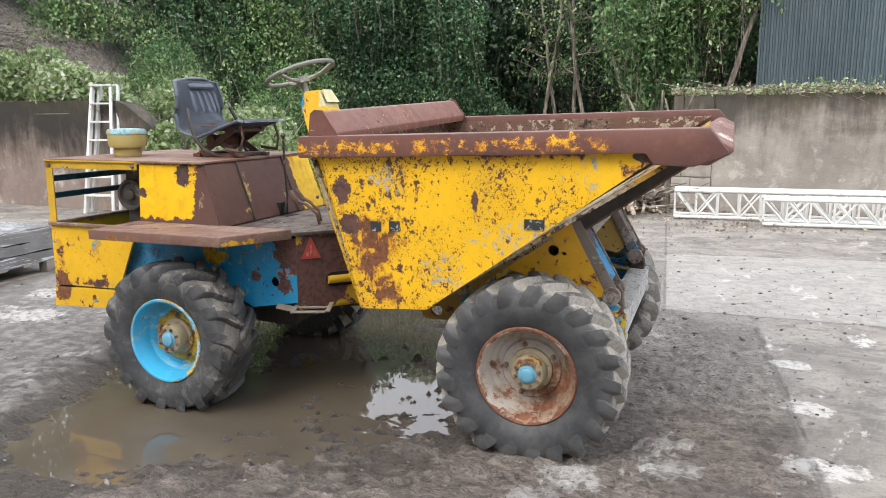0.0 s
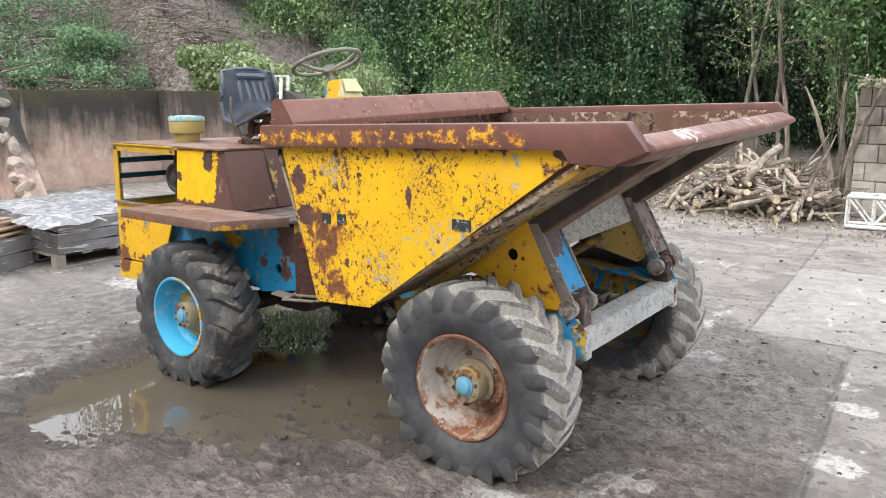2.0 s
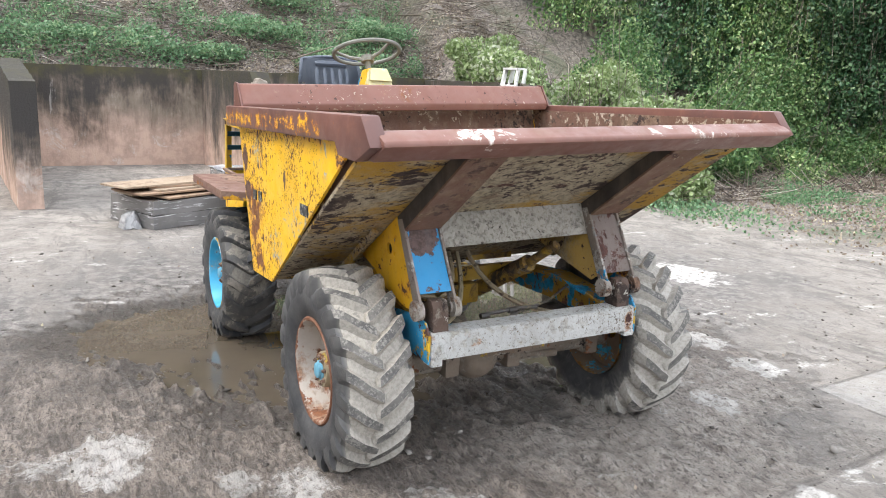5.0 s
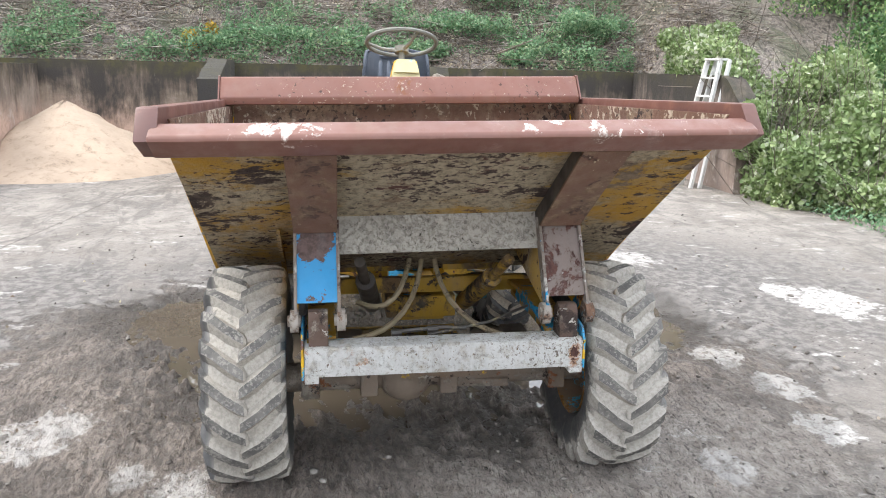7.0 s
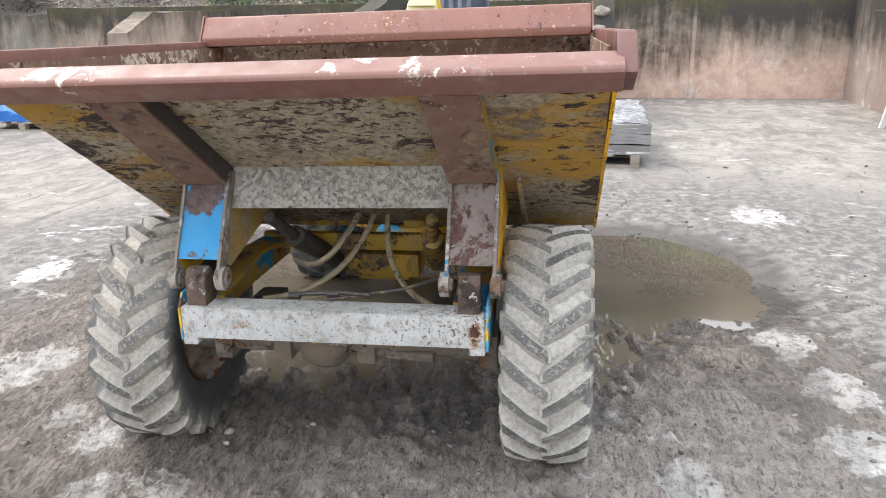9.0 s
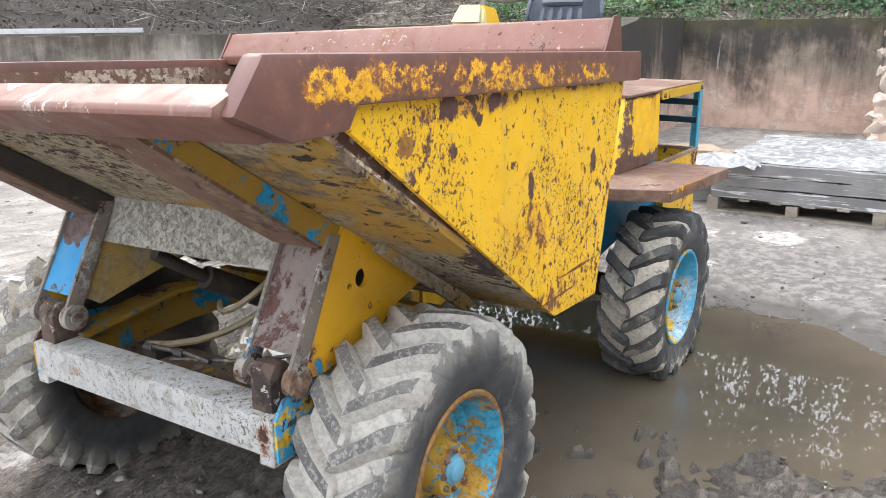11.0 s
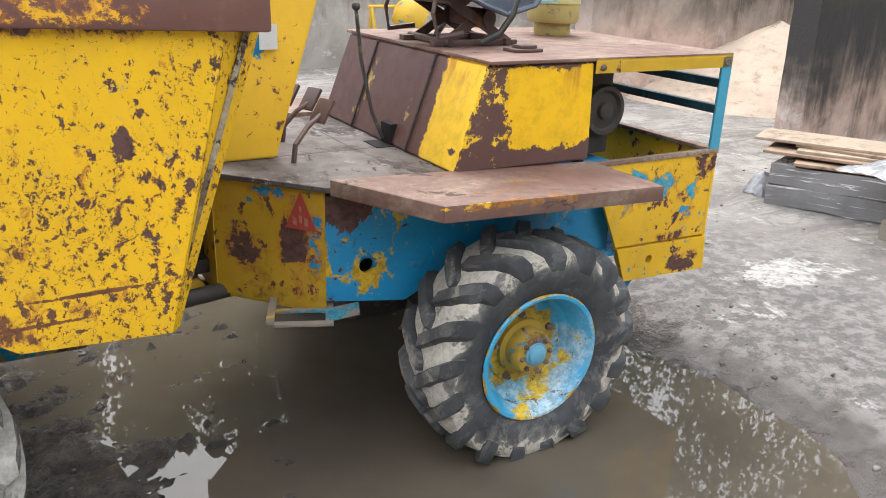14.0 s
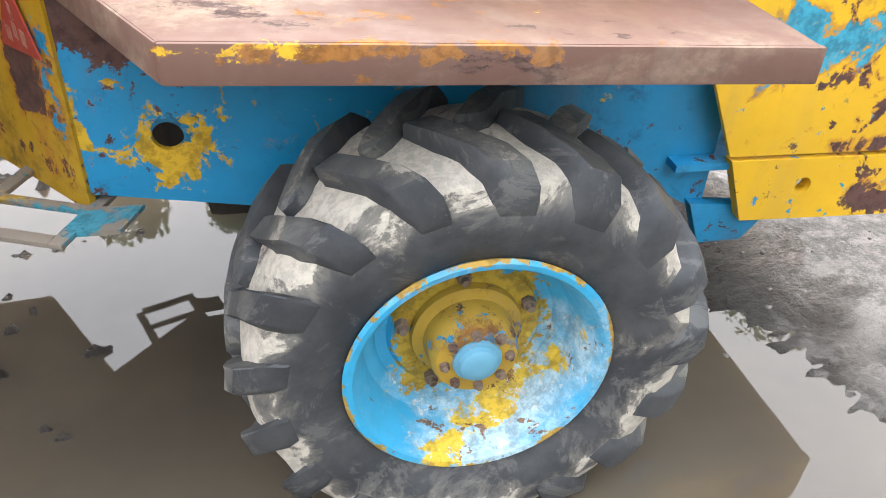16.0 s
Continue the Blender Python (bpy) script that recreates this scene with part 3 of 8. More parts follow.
m_caked = rubber("tyre_dusted_with_pale_mud", (0.40, 0.372, 0.325), 0.26, 0.345, 0.85, 0.40)
m_cakedl = rubber("tyre_with_smeared_grey_mud", (0.43, 0.405, 0.36), 0.22, 0.27, 0.8, 0.10)
m_wet = rubber("tyre_with_drying_mud", (0.60, 0.54, 0.45), 0.20, 0.24, 0.35)
m_wetd = rubber("tyre_with_damp_grey_mud", (0.26, 0.24, 0.205), 0.08, 0.32, 0.3)
kt = Kit("scuffed_lug_face", 0.75)
tone = kt.mix(kt.step(kt.noise(9, 5, 0.65), 0.36, 0.64), (0.075, 0.073, 0.069), (0.16, 0.152, 0.138))
tone = kt.mix(kt.math("MULTIPLY", kt.step(kt.math("ADD", kt.noise(75, 5, 0.72), kt.math("MULTIPLY", kt.noise(7, 5, 0.7), 0.55)), 0.78, 0.88), 0.7), tone, (0.30, 0.285, 0.255))
kt.bump(kt.noise(75, 5, 0.7), 0.6, 0.003)
m_lugtop = kt.done(tone)
m_lugside = rubber("dark_lug_flank", (0.20, 0.188, 0.165), -0.03, 0.36)
m_lugdark = rubber("dark_damp_lug", (0.34, 0.31, 0.265), -0.01, 0.33, 0.15)
m_rimblue = worn("pale_blue_wheel", (0.035, 0.36, 0.60), [((0.42, 0.58, 0.64), 3.2, 0.45, 0.62), ((0.70, 0.47, 0.04), 8, 0.60, 0.615), (RUST, 14, 0.66, 0.69)], dirt=0.38, specks=[((0.22, 0.13, 0.08), 34, 0.4), ((0.55, 0.62, 0.63), 50, 0.35)], ring=((0.46, 0.28, 0.05), 0.222), core=((0.50, 0.32, 0.03), 0.142))
m_rimpale = worn("rust_streaked_pale_wheel", (0.40, 0.36, 0.315), [((0.30, 0.185, 0.12), 5, 0.44, 0.60), (RUST, 9, 0.54, 0.62), ((0.13, 0.07, 0.05), 14, 0.62, 0.66)], dirt=0.4, rough=0.55, ring=((0.20, 0.085, 0.045), 0.208))
m_rimmix = worn("blue_and_rust_wheel", (0.19, 0.13, 0.085), [((0.05, 0.36, 0.56), 4.5, 0.53, 0.55), ((0.45, 0.25, 0.03), 7, 0.58, 0.6), (RUST, 9, 0.64, 0.67)], dirt=0.4, ring=((0.30, 0.15, 0.04), 0.21))
m_hubyel = worn("yellow_flaked_hub", (0.46, 0.28, 0.03), [(BLUE, 11, 0.545, 0.56), ((0.30, 0.14, 0.035), 10, 0.50, 0.60), ((0.09, 0.055, 0.04), 17, 0.57, 0.63)], dirt=0.5, rough=0.7, grit=0.5)
m_hubgrey = worn("rusty_grey_hub", (0.30, 0.25, 0.16), [(RUST, 9, 0.50, 0.6), ((0.42, 0.30, 0.06), 8, 0.58, 0.62), ((0.16, 0.36, 0.46), 12, 0.64, 0.67)], dirt=0.35, rough=0.6)
m_capblue = worn("blue_hub_cap", (0.13, 0.34, 0.46), [((0.36, 0.46, 0.50), 18, 0.52, 0.62), ((0.5, 0.34, 0.06), 26, 0.62, 0.66), (RUST, 30, 0.64, 0.68)], dirt=0.2)
m_nut = worn("rusty_nut", (0.22, 0.15, 0.11), [((0.12, 0.06, 0.04), 24, 0.5, 0.6), ((0.40, 0.37, 0.33), 16, 0.58, 0.64)], dirt=0.3, rough=0.75, grit=0.5)
m_seat = worn("grey_vinyl", (0.085, 0.102, 0.130), [((0.19, 0.215, 0.25), 6, 0.52, 0.72)], dirt=0.3, rough=0.42, dirt_tone=(0.26, 0.28, 0.30))
m_wheel = worn("weathered_grey_wheel_rim", (0.20, 0.20, 0.17), [((0.34, 0.33, 0.28), 8, 0.5, 0.65)], dirt=0.3, rough=0.6)
m_tank = worn("cream_and_blue_tank", (0.50, 0.40, 0.14), [(MUD, 9, 0.58, 0.66), (RUST, 16, 0.66, 0.70)], [((-2.7, -0.2, 1.395), 0.12, (0.30, 0.48, 0.50), (0.9, 0.9, 4))], dirt=0.3)
m_sign = worn("faded_red_sticker", (0.42, 0.055, 0.035), [((0.50, 0.20, 0.14), 30, 0.56, 0.66)], dirt=0.15)
m_faint = worn("faded_sign_mark", (0.46, 0.20, 0.15), [((0.40, 0.09, 0.06), 40, 0.5, 0.58)], dirt=0.2)
m_white = worn("faded_white_mark", (0.62, 0.60, 0.56), [((0.42, 0.4, 0.38), 30, 0.6, 0.66)], dirt=0.15)
m_black = worn("black_sticker_rest", (0.03, 0.032, 0.036), [((0.55, 0.55, 0.52), 30, 0.52, 0.56)], dirt=0.1)
m_worn = worn("flaked_step_paint", (0.24, 0.20, 0.16), [((0.05, 0.26, 0.34), 8, 0.52, 0.56), ((0.55, 0.36, 0.06), 9, 0.60, 0.62), (RUST, 12, 0.60, 0.64)], dirt=0.3, rough=0.6)
m_hose = worn("rubber_hose", (0.05, 0.045, 0.04), [((0.25, 0.21, 0.12), 9, 0.52, 0.62)], dirt=0.2)
m_hosey = worn("mud_coated_hose", (0.33, 0.27, 0.17), [((0.12, 0.095, 0.065), 14, 0.5, 0.62)], dirt=0.3, rough=0.7)
m_redlev = worn("brown_lever", (0.10, 0.06, 0.05), [(RUST, 14, 0.55, 0.62)], dirt=0.2)

# ---- the dumper: front half, a little turned and rolled at its hinge ----
CY = 0.025
dumper = empty("site_dumper", pose(0, CY, 0), label="old yellow articulated site dumper with rusty skip and flaking paint", category="dumper")


def swung(yaw, roll, z):
    return pose(-1.05, 0, z) @ pose(0, 0, 0, roll, 0, yaw) @ pose(1.05, 0, -z)


SK, FR, RE = swung(1.2, 1.25, 0.7), swung(1.3, 0.5, 0.36), swung(0, -0.8, 0.6)

# skip: front sheet, floor and back sheet folded from one plate
bm = bmesh.new()
run = [(0.67, 1.40), (-0.458, 0.675), (-0.773, 0.654), (-1.04, 1.42)]
inner = [(0.655, 1.412), (-0.46, 0.69), (-0.762, 0.668), (-1.025, 1.42)]
prism(bm, run + inner[::-1], "y", -0.8895, 0.8795)
skip = part("skip", bm, m_under, dumper, "tipping skip with mud-caked yellow underside", m=SK)
for s, word in ((-1, "heavily chipped yellow side panel with rust"), (1, "bright yellow side panel with small rust chips")):
    bm = bmesh.new()
    prism(bm, [(-0.950, 1.345), (0.56, 1.392), (-0.458, 0.668), (-0.776, 0.648)], "y", s * 0.892, s * 0.904)
    for v in bm.verts:
        if s > 0 and v.co.z < 0.7:
            v.co.y -= 0.018
    part("side_panel", bm, m_side, skip, word, m=SK)
    # the panel folds in towards the back sheet, widest at the top
    bm = bmesh.new()
    low = 0.886 if s > 0 else 0.904
    q = [(-0.9505, s * 0.904, 1.345), (-0.7765, s * low, 0.648), (-0.80, s * (low - 0.03), 0.648), (-1.05, s * 0.835, 1.345)]
    va = [bm.verts.new(p) for p in q]
    vb = [bm.verts.new((x, y - s * 0.012, z)) for x, y, z in q]
    bm.faces.new(va), bm.faces.new(vb[::-1])
    for i in range(4):
        bm.faces.new((va[i], va[(i + 1) % 4], vb[(i + 1) % 4], vb[i]))
    part("corner_fold", bm, m_side, skip, m=SK)
    bm = bmesh.new()
    prism(bm, [(-1.045, 1.335), (0.47, 1.378), (0.5, 1.335), (0.65, 1.33), (0.775, 1.385), (0.70, 1.478), (-1.045, 1.43)], "y", s * 0.880, s * (0.930 if s > 0 else 0.945), 0.009)
    part("side_rim", bm, m_rim, skip, "brown folded rim with yellow paint left", m=SK)
bm = bmesh.new()
prism(bm, [(0.60, 1.335), (0.70, 1.332), (0.79, 1.386), (0.786, 1.402), (0.722, 1.432), (0.70, 1.430), (0.655, 1.40)], "y", -0.905, 0.90, 0.008)
part("front_rim", bm, m_frim, skip, "brown front lip scraped to bare metal", m=SK)
bm = bmesh.new()
prism(bm, [(-1.0, 1.40), (-0.985, 1.525), (-0.965, 1.54), (-0.93, 1.537), (-0.862, 1.445), (-0.866, 1.41)], "y", -0.905, 0.865, 0.006)
part("headboard", bm, m_brown, skip, "brown folded headboard", m=SK)
for s in (-1, 1):
    bm = bmesh.new()
    prism(bm, [(-1.006, 1.41), (-0.99, 1.53), (-0.967, 1.547), (-0.928, 1.544), (-0.85, 1.43)], "y", s * 0.886 - 0.02, s * 0.894 - 0.02)
    part("headboard_end", bm, m_rim, skip, m=SK)
bm = bmesh.new()
prism(bm, [(-1.016, 1.415), (-0.756, 0.69), (-0.750, 0.69), (-1.010, 1.415)], "y", -0.856, 0.856)
part("back_lining", bm, m_lining, skip, "rusty brown inner face flecked with mud", m=SK)
for s in (-1, 1):
    bm = bmesh.new()
    prism(bm, [(-1.0, 1.40), (0.66, 1.44), (-0.45, 0.70), (-0.76, 0.68)], "y", s * 0.862, s * 0.868)
    part("skip_lining", bm, m_lining, skip, "rusty brown inner face", m=SK)
slope = math.atan2(1.40 - 0.675, 0.67 + 0.458)
for s in (-1, 1):
    bm = bmesh.new()
    prism(bm, [(0.665, 1.337), (0.18, 1.002), (0.186, 0.994), (0.671, 1.329)], "y", s * 0.385, s * 0.543)
    rib = part("rib", bm, m_rib, skip, "rusty folded stiffening rib under the skip", m=SK)
    # rib sides are drawn dark, except the left outer one
    for (lo, hi), mm in (((0.385, 0.393), m_dark), ((0.535, 0.543), m_frame if s > 0 else m_dark)):
        bm = bmesh.new()
        prism(bm, [(0.64, 1.376), (0.05, 1.0), (0.10, 0.965), (0.18, 1.0), (0.665, 1.335)], "y", s * lo, s * hi)
        part("rib_side", bm, mm, skip, m=SK)
    bm = bmesh.new()
    prism(bm, [(-0.45, 0.662), (-0.40, 0.71), (0.02, 0.98), (0.05, 0.965), (-0.38, 0.665)], "y", s * 0.60, s * 0.615)
    part("seam_strip", bm, m_under, skip, m=SK)
bm = bmesh.new()
prism(bm, [(0.10, 1.05), (0.165, 0.905), (0.15, 0.90), (0.085, 1.04)], "y", -0.39, 0.39)
prism(bm, [(0.165, 0.905), (0.15, 0.90), (0.10, 0.905), (0.10, 0.915)], "y", -0.39, 0.39)
part("cross_plate", bm, m_mud, skip, "mud-covered cross plate", m=SK)
for s in (-1, 1):
    bm = bmesh.new()
    holed(bm, [(0.10, 1.04), (-0.285, 0.81), (-0.11, 0.765), (-0.02, 0.715), (0.2, 0.675), (0.26, 0.68), (0.29, 0.75)], [((0.035, 0.885), 0.026), ((0.085, 0.873), 0.010)], "y", s * 0.535, s * 0.547)
    part("pivot_bracket", bm, m_plate, skip, "yellow pivot bracket with a round hole", m=FR)
    bm = bmesh.new()
    prism(bm, [(0.10, 1.02), (-0.25, 0.81), (-0.10, 0.77), (0.2, 0.70), (0.27, 0.75)], "y", s * 0.395, s * 0.401)
    part("inner_plate", bm, m_dirtplate, skip, m=FR)
    bm = bmesh.new()
    prism(bm, [(-0.23, 0.80), (-0.10, 0.76), (-0.10, 0.77), (-0.23, 0.81)], "y", s * 0.40, s * 0.536)
    prism(bm, [(0.09, 1.02), (-0.04, 0.945), (-0.03, 0.94), (0.10, 1.01)], "y", s * 0.40, s * 0.536)
    box(bm, -0.02, 0.0, s * 0.47 - 0.065, s * 0.47 + 0.065, 0.75, 0.95)
    part("gusset", bm, m_dark, skip, m=FR)
# tipping arms with their pins
m_pin = worn("pin_boss", (0.36, 0.33, 0.29), [((0.20, 0.12, 0.08), 14, 0.48, 0.60), ((0.16, 0.36, 0.46), 9, 0.62, 0.66)], dirt=0.35, rough=0.7, specks=[((0.08, 0.055, 0.045), 40, 0.6)], grit=0.8)
for s, mm in ((-1, m_armb), (1, m_arm)):
    bm = bmesh.new()
    prism(bm, [(0.125, 1.0), (0.15, 1.01), (0.30, 0.755), (0.275, 0.745)], "y", s * 0.39, s * 0.54)
    arm = part("tipping_arm", bm, mm, dumper, "channel-shaped tipping arm with flaked paint", m=FR)
    for y in (0.385, 0.54):
        bm = bmesh.new()
        prism(bm, [(0.11, 1.02), (0.155, 1.03), (0.325, 0.725), (0.335, 0.69), (0.315, 0.665), (0.285, 0.67), (0.27, 0.71)], "y", s * (y - 0.004), s * (y + 0.008), 0.002)
        part("arm_flange", bm, m_edge, arm, m=FR)
    for y in (0.366, 0.532):
        bm = bmesh.new()
        rod(bm, (0.305, s * y, 0.69), (0.305, s * (y + 0.030), 0.69), 0.041, 18)
        rod(bm, (0.305, s * (y - 0.006), 0.69), (0.305, s * (y + 0.040), 0.69), 0.022, 10)
        part("pivot_pin", bm, m_pin, arm, "rusty pivot pin boss", m=FR)
# front bar, its uprights and the frame behind
bm = bmesh.new()
box(bm, 0.265, 0.372, -0.515, 0.515, 0.495, 0.607, 0.008)
for s in (-1, 1):
    box(bm, 0.30, 0.374, s * 0.515 - 0.05 * (s > 0), s * 0.515 + 0.05 * (s < 0), 0.472, 0.50, 0.004)
front_frame = part("front_frame", bm, m_bar, dumper, "pale paint-splashed front crossbar", m=FR)
m_lug = worn("greasy_rust_lug", (0.11, 0.07, 0.052), [((0.30, 0.26, 0.21), 12, 0.55, 0.64), ((0.05, 0.035, 0.03), 8, 0.5, 0.6)], dirt=0.4, rough=0.7, specks=[((0.45, 0.43, 0.38), 40, 0.4)], grit=0.8)
m_end = worn("blue_over_yellow_end", (0.04, 0.33, 0.58), [((0.66, 0.40, 0.02), 7, 0.54, 0.56), (BROWN, 6, 0.56, 0.585), (MUD, 9, 0.64, 0.68)], dirt=0.3, rough=0.6, specks=[((0.06, 0.045, 0.04), 30, 0.5)], grit=0.3)
for s in (-1, 1):
    bm = bmesh.new()
    prism(bm, [(0.05, 0.50), (0.368, 0.485), (0.368, 0.60), (0.335, 0.645), (0.24, 0.655), (0.05, 0.63)], "y", s * 0.5165, s * 0.526, 0.002)
    part("end_plate", bm, m_end, front_frame, "end plate with blue paint flaking over yellow", m=FR)
    bm = bmesh.new()
    prism(bm, [(0.262, 0.60), (0.352, 0.60), (0.347, 0.70), (0.327, 0.730), (0.288, 0.730), (0.262, 0.70)], "y", s * 0.428, s * 0.498, 0.006)
    part("pin_lug", bm, m_lug, front_frame, "rust-brown lug under the tipping arm", m=FR)
    bm = bmesh.new()
    holed(bm, [(0.33, 0.605), (0.33, 0.485), (-0.2, 0.50), (-0.62, 0.49), (-0.66, 0.56), (-0.5, 0.62), (-0.1, 0.66)], [((-0.56, 0.54), 0.032)], "y", s * 0.48, s * 0.505)
    part("side_rail", bm, m_frame, front_frame, "blue and yellow side rail", m=FR)
    bm = bmesh.new()
    prism(bm, [(0.27, 0.615), (-0.1, 0.66), (-0.5, 0.625), (-0.5, 0.61), (-0.1, 0.645), (0.27, 0.60)], "y", s * 0.40, s * 0.505)
    part("rail_flange", bm, m_frame, front_frame, m=FR)
    bm = bmesh.new()
    box(bm, -0.06, 0.10, s * 0.34 - 0.05, s * 0.34 + 0.05, 0.44, 0.53, 0.006)
    part("axle_mount", bm, m_dark, front_frame, m=FR)
    bm = bmesh.new()
    rod(bm, (0.05, s * 0.30, 0.84), (-0.12, s * 0.27, 0.72), 0.022, 14)
    rod(bm, (-0.12, s * 0.27, 0.72), (-0.5, s * 0.22, 0.50), 0.042, 14)
    part("tipping_ram", bm, m_dirty if s > 0 else m_dark, front_frame, "oily hydraulic tipping ram", m=FR)
bm = bmesh.new()
rod(bm, (0.03, -0.62, 0.365), (0.03, 0.62, 0.365), 0.058, 16)
bmesh.ops.create_uvsphere(bm, u_segments=18, v_segments=10, radius=0.115, matrix=pose(0.03, -0.12, 0.365))
axle = part("front_axle", bm, m_axle, dumper, "muddy front axle with differential", m=FR)
bm = bmesh.new()
box(bm, -0.05, 0.12, -0.43, 0.43, 0.405, 0.485, 0.018), box(bm, -0.04, 0.145, -0.15, 0.13, 0.375, 0.47, 0.022), box(bm, 0.10, 0.15, 0.05, 0.20, 0.385, 0.43, 0.012)
part("axle_housing", bm, m_house, axle, "rusty axle housing with yellow paint left", m=FR)
for y in (-0.10, 0.02, 0.10):
    bm = bmesh.new()
    rod(bm, (0.14, y, 0.435), (0.158, y, 0.435), 0.014, 6)
    part("housing_bolt", bm, m_nut, axle, m=FR)
for y in (-0.5, -0.27, 0.05, 0.5):
    bm = bmesh.new()
    box(bm, -0.05, 0.115, y - 0.035, y + 0.035, 0.30, 0.43, 0.01)
    part("axle_clamp", bm, m_axle, axle, m=FR)
bm = bmesh.new()
rod(bm, (0.06, 0.02, 0.33), (0.09, 0.3, 0.33), 0.02, 8)
part("track_rod", bm, m_axle, axle, m=FR)
bm = bmesh.new()
box(bm, -0.42, -0.38, -0.5, 0.5, 0.585, 0.655, 0.004)
box(bm, -0.75, -0.40, -0.16, 0.16, 0.46, 0.56, 0.006)
box(bm, -0.44, -0.41, -0.38, -0.12, 0.68, 0.76, 0.004), box(bm, -0.44, -0.41, 0.10, 0.36, 0.68, 0.76, 0.004)
rod(bm, (-0.40, -0.45, 0.80), (-0.40, 0.45, 0.80), 0.03, 12)
part("cross_member", bm, m_dirty, front_frame, "oily yellow cross member", m=FR)
for i, (p0, p1, p2) in enumerate((((-0.38, 0.0, 0.78), (-0.1, -0.05, 0.50), (0.1, -0.33, 0.54)), ((-0.38, 0.05, 0.78), (-0.1, 0.05, 0.50), (0.12, 0.36, 0.52)), ((-0.4, -0.05, 0.8), (0.0, -0.12, 0.56), (-0.2, -0.3, 0.6)))):
    bm = bmesh.new()
    P = [Vector(p0).lerp(Vector(p1), t / 8).lerp(Vector(p1).lerp(Vector(p2), t / 8), t / 8) for t in range(9)]
    tube(bm, P, 0.012, 6)
    part("hydraulic_hose", bm, m_hosey, front_frame, "dirty hydraulic hose", m=FR)
bm = bmesh.new()
tube(bm, [(0.2, -0.18, 0.60), (0.2, 0.0, 0.612), (0.2, 0.1, 0.605)], 0.008, 6)
tube(bm, [(0.22, -0.05, 0.59), (0.15, 0.2, 0.61), (0.05, 0.38, 0.64)], 0.006, 6)
rod(bm, (0.2, -0.19, 0.595), (0.2, -0.15, 0.597), 0.014, 8), rod(bm, (0.2, -0.05, 0.605), (0.2, -0.01, 0.607), 0.014, 8)
part("brake_pipe", bm, m_hose, front_frame, m=FR)
bm = bmesh.new()
box(bm, -0.95, -0.42, -0.11, 0.11, 0.44, 0.56, 0.008)
box(bm, -1.0, -0.90, -0.09, 0.09, 0.46, 0.52, 0.01), box(bm, -1.0, -0.90, -0.09, 0.09, 0.80, 0.85, 0.01)
prism(bm, [(-0.93, 0.46), (-0.88, 0.48), (-0.86, 0.62), (-0.86, 0.82), (-0.93, 0.85)], "y", -0.07, 0.07, 0.008)
hinge = part("hinge_post", bm, m_frame, dumper, "yellow articulation post between the halves", m=FR)
bm = bmesh.new()
prism(bm, [(-0.862, 0.47), (-0.885, 0.43), (-0.94, 0.405), (-1.04, 0.420), (-1.055, 0.455), (-1.03, 0.485), (-0.95, 0.478), (-0.945, 0.50), (-0.945, 0.69), (-0.965, 0.715), (-1.05, 0.72), (-1.065, 0.755), (-1.05, 0.79), (-0.93, 0.80), (-0.885, 0.775), (-0.868, 0.72)], "y", 0.045, 0.125, 0.010)
part("hinge_casting", bm, m_nose, hinge, "C-shaped yellow casting with blue flakes", m=FR)
bm = bmesh.new()
box(bm, -1.06, -0.99, 0.03, 0.115, 0.795, 0.835, 0.012), rod(bm, (-1.005, 0.085, 0.44), (-1.005, 0.085, 0.80), 0.030, 14)
box(bm, -1.09, -1.02, 0.02, 0.12, 0.50, 0.55, 0.006), box(bm, -1.09, -1.02, 0.02, 0.12, 0.63, 0.69, 0.006)
part("king_pin", bm, m_dark, hinge, "greasy dark king pin", m=FR)
bm = bmesh.new()
rod(bm, (-0.97, 0, 0.44), (-0.97, 0, 0.87), 0.032, 14)
box(bm, -1.09, -0.93, -0.06, 0.06, 0.54, 0.60, 0.008), box(bm, -1.09, -0.93, -0.06, 0.06, 0.73, 0.79, 0.008)
part("hinge_pin", bm, m_dark, hinge, m=FR)
for y, z in ((0.10, 0.90), (0.06, 0.93), (-0.09, 0.91)):
    bm = bmesh.new()
    tube(bm, [(-0.7, y * 0.6, 0.8), (-0.85, y, z), (-1.0, y, z + 0.01), (-1.12, y, z - 0.08)], 0.013, 8)
    part("steering_hose", bm, m_hose, hinge, m=RE)
bm = bmesh.new()
rod(bm, (-1.35, 0.16, 0.47), (-0.62, 0.30, 0.47), 0.028, 12)
rod(bm, (-1.0, 0.23, 0.47), (-0.60, 0.305, 0.47), 0.016, 10)
part("steering_ram", bm, m_dark, hinge, "dirty steering ram", m=RE)

# stickers on the skip
for x, y, z, w in ((-0.69, -0.906, 1.035, 0.05), (-0.60, -0.906, 1.04, 0.05), (0.03, -0.906, 1.075, 0.085)):
    bm = bmesh.new()
    box(bm, x - w / 2, x + w / 2, y - 0.003, y + 0.002, z - 0.022, z + 0.022)
    part("sticker_rest", bm, m_black, skip, "torn black sticker rest", m=SK)


# ---- wheels ----
def slimmer(bm, slim):
    """Takes a little off the tyre's depth and width outside the rim."""
    for v in bm.verts:
        r = v.co.xz.length
        if r > 0.23:
            f = (0.215 + (r - 0.215) * slim) / r
            v.co.x, v.co.z = v.co.x * f, v.co.z * f
            v.co.y *= 0.5 + 0.5 * slim
    return bm


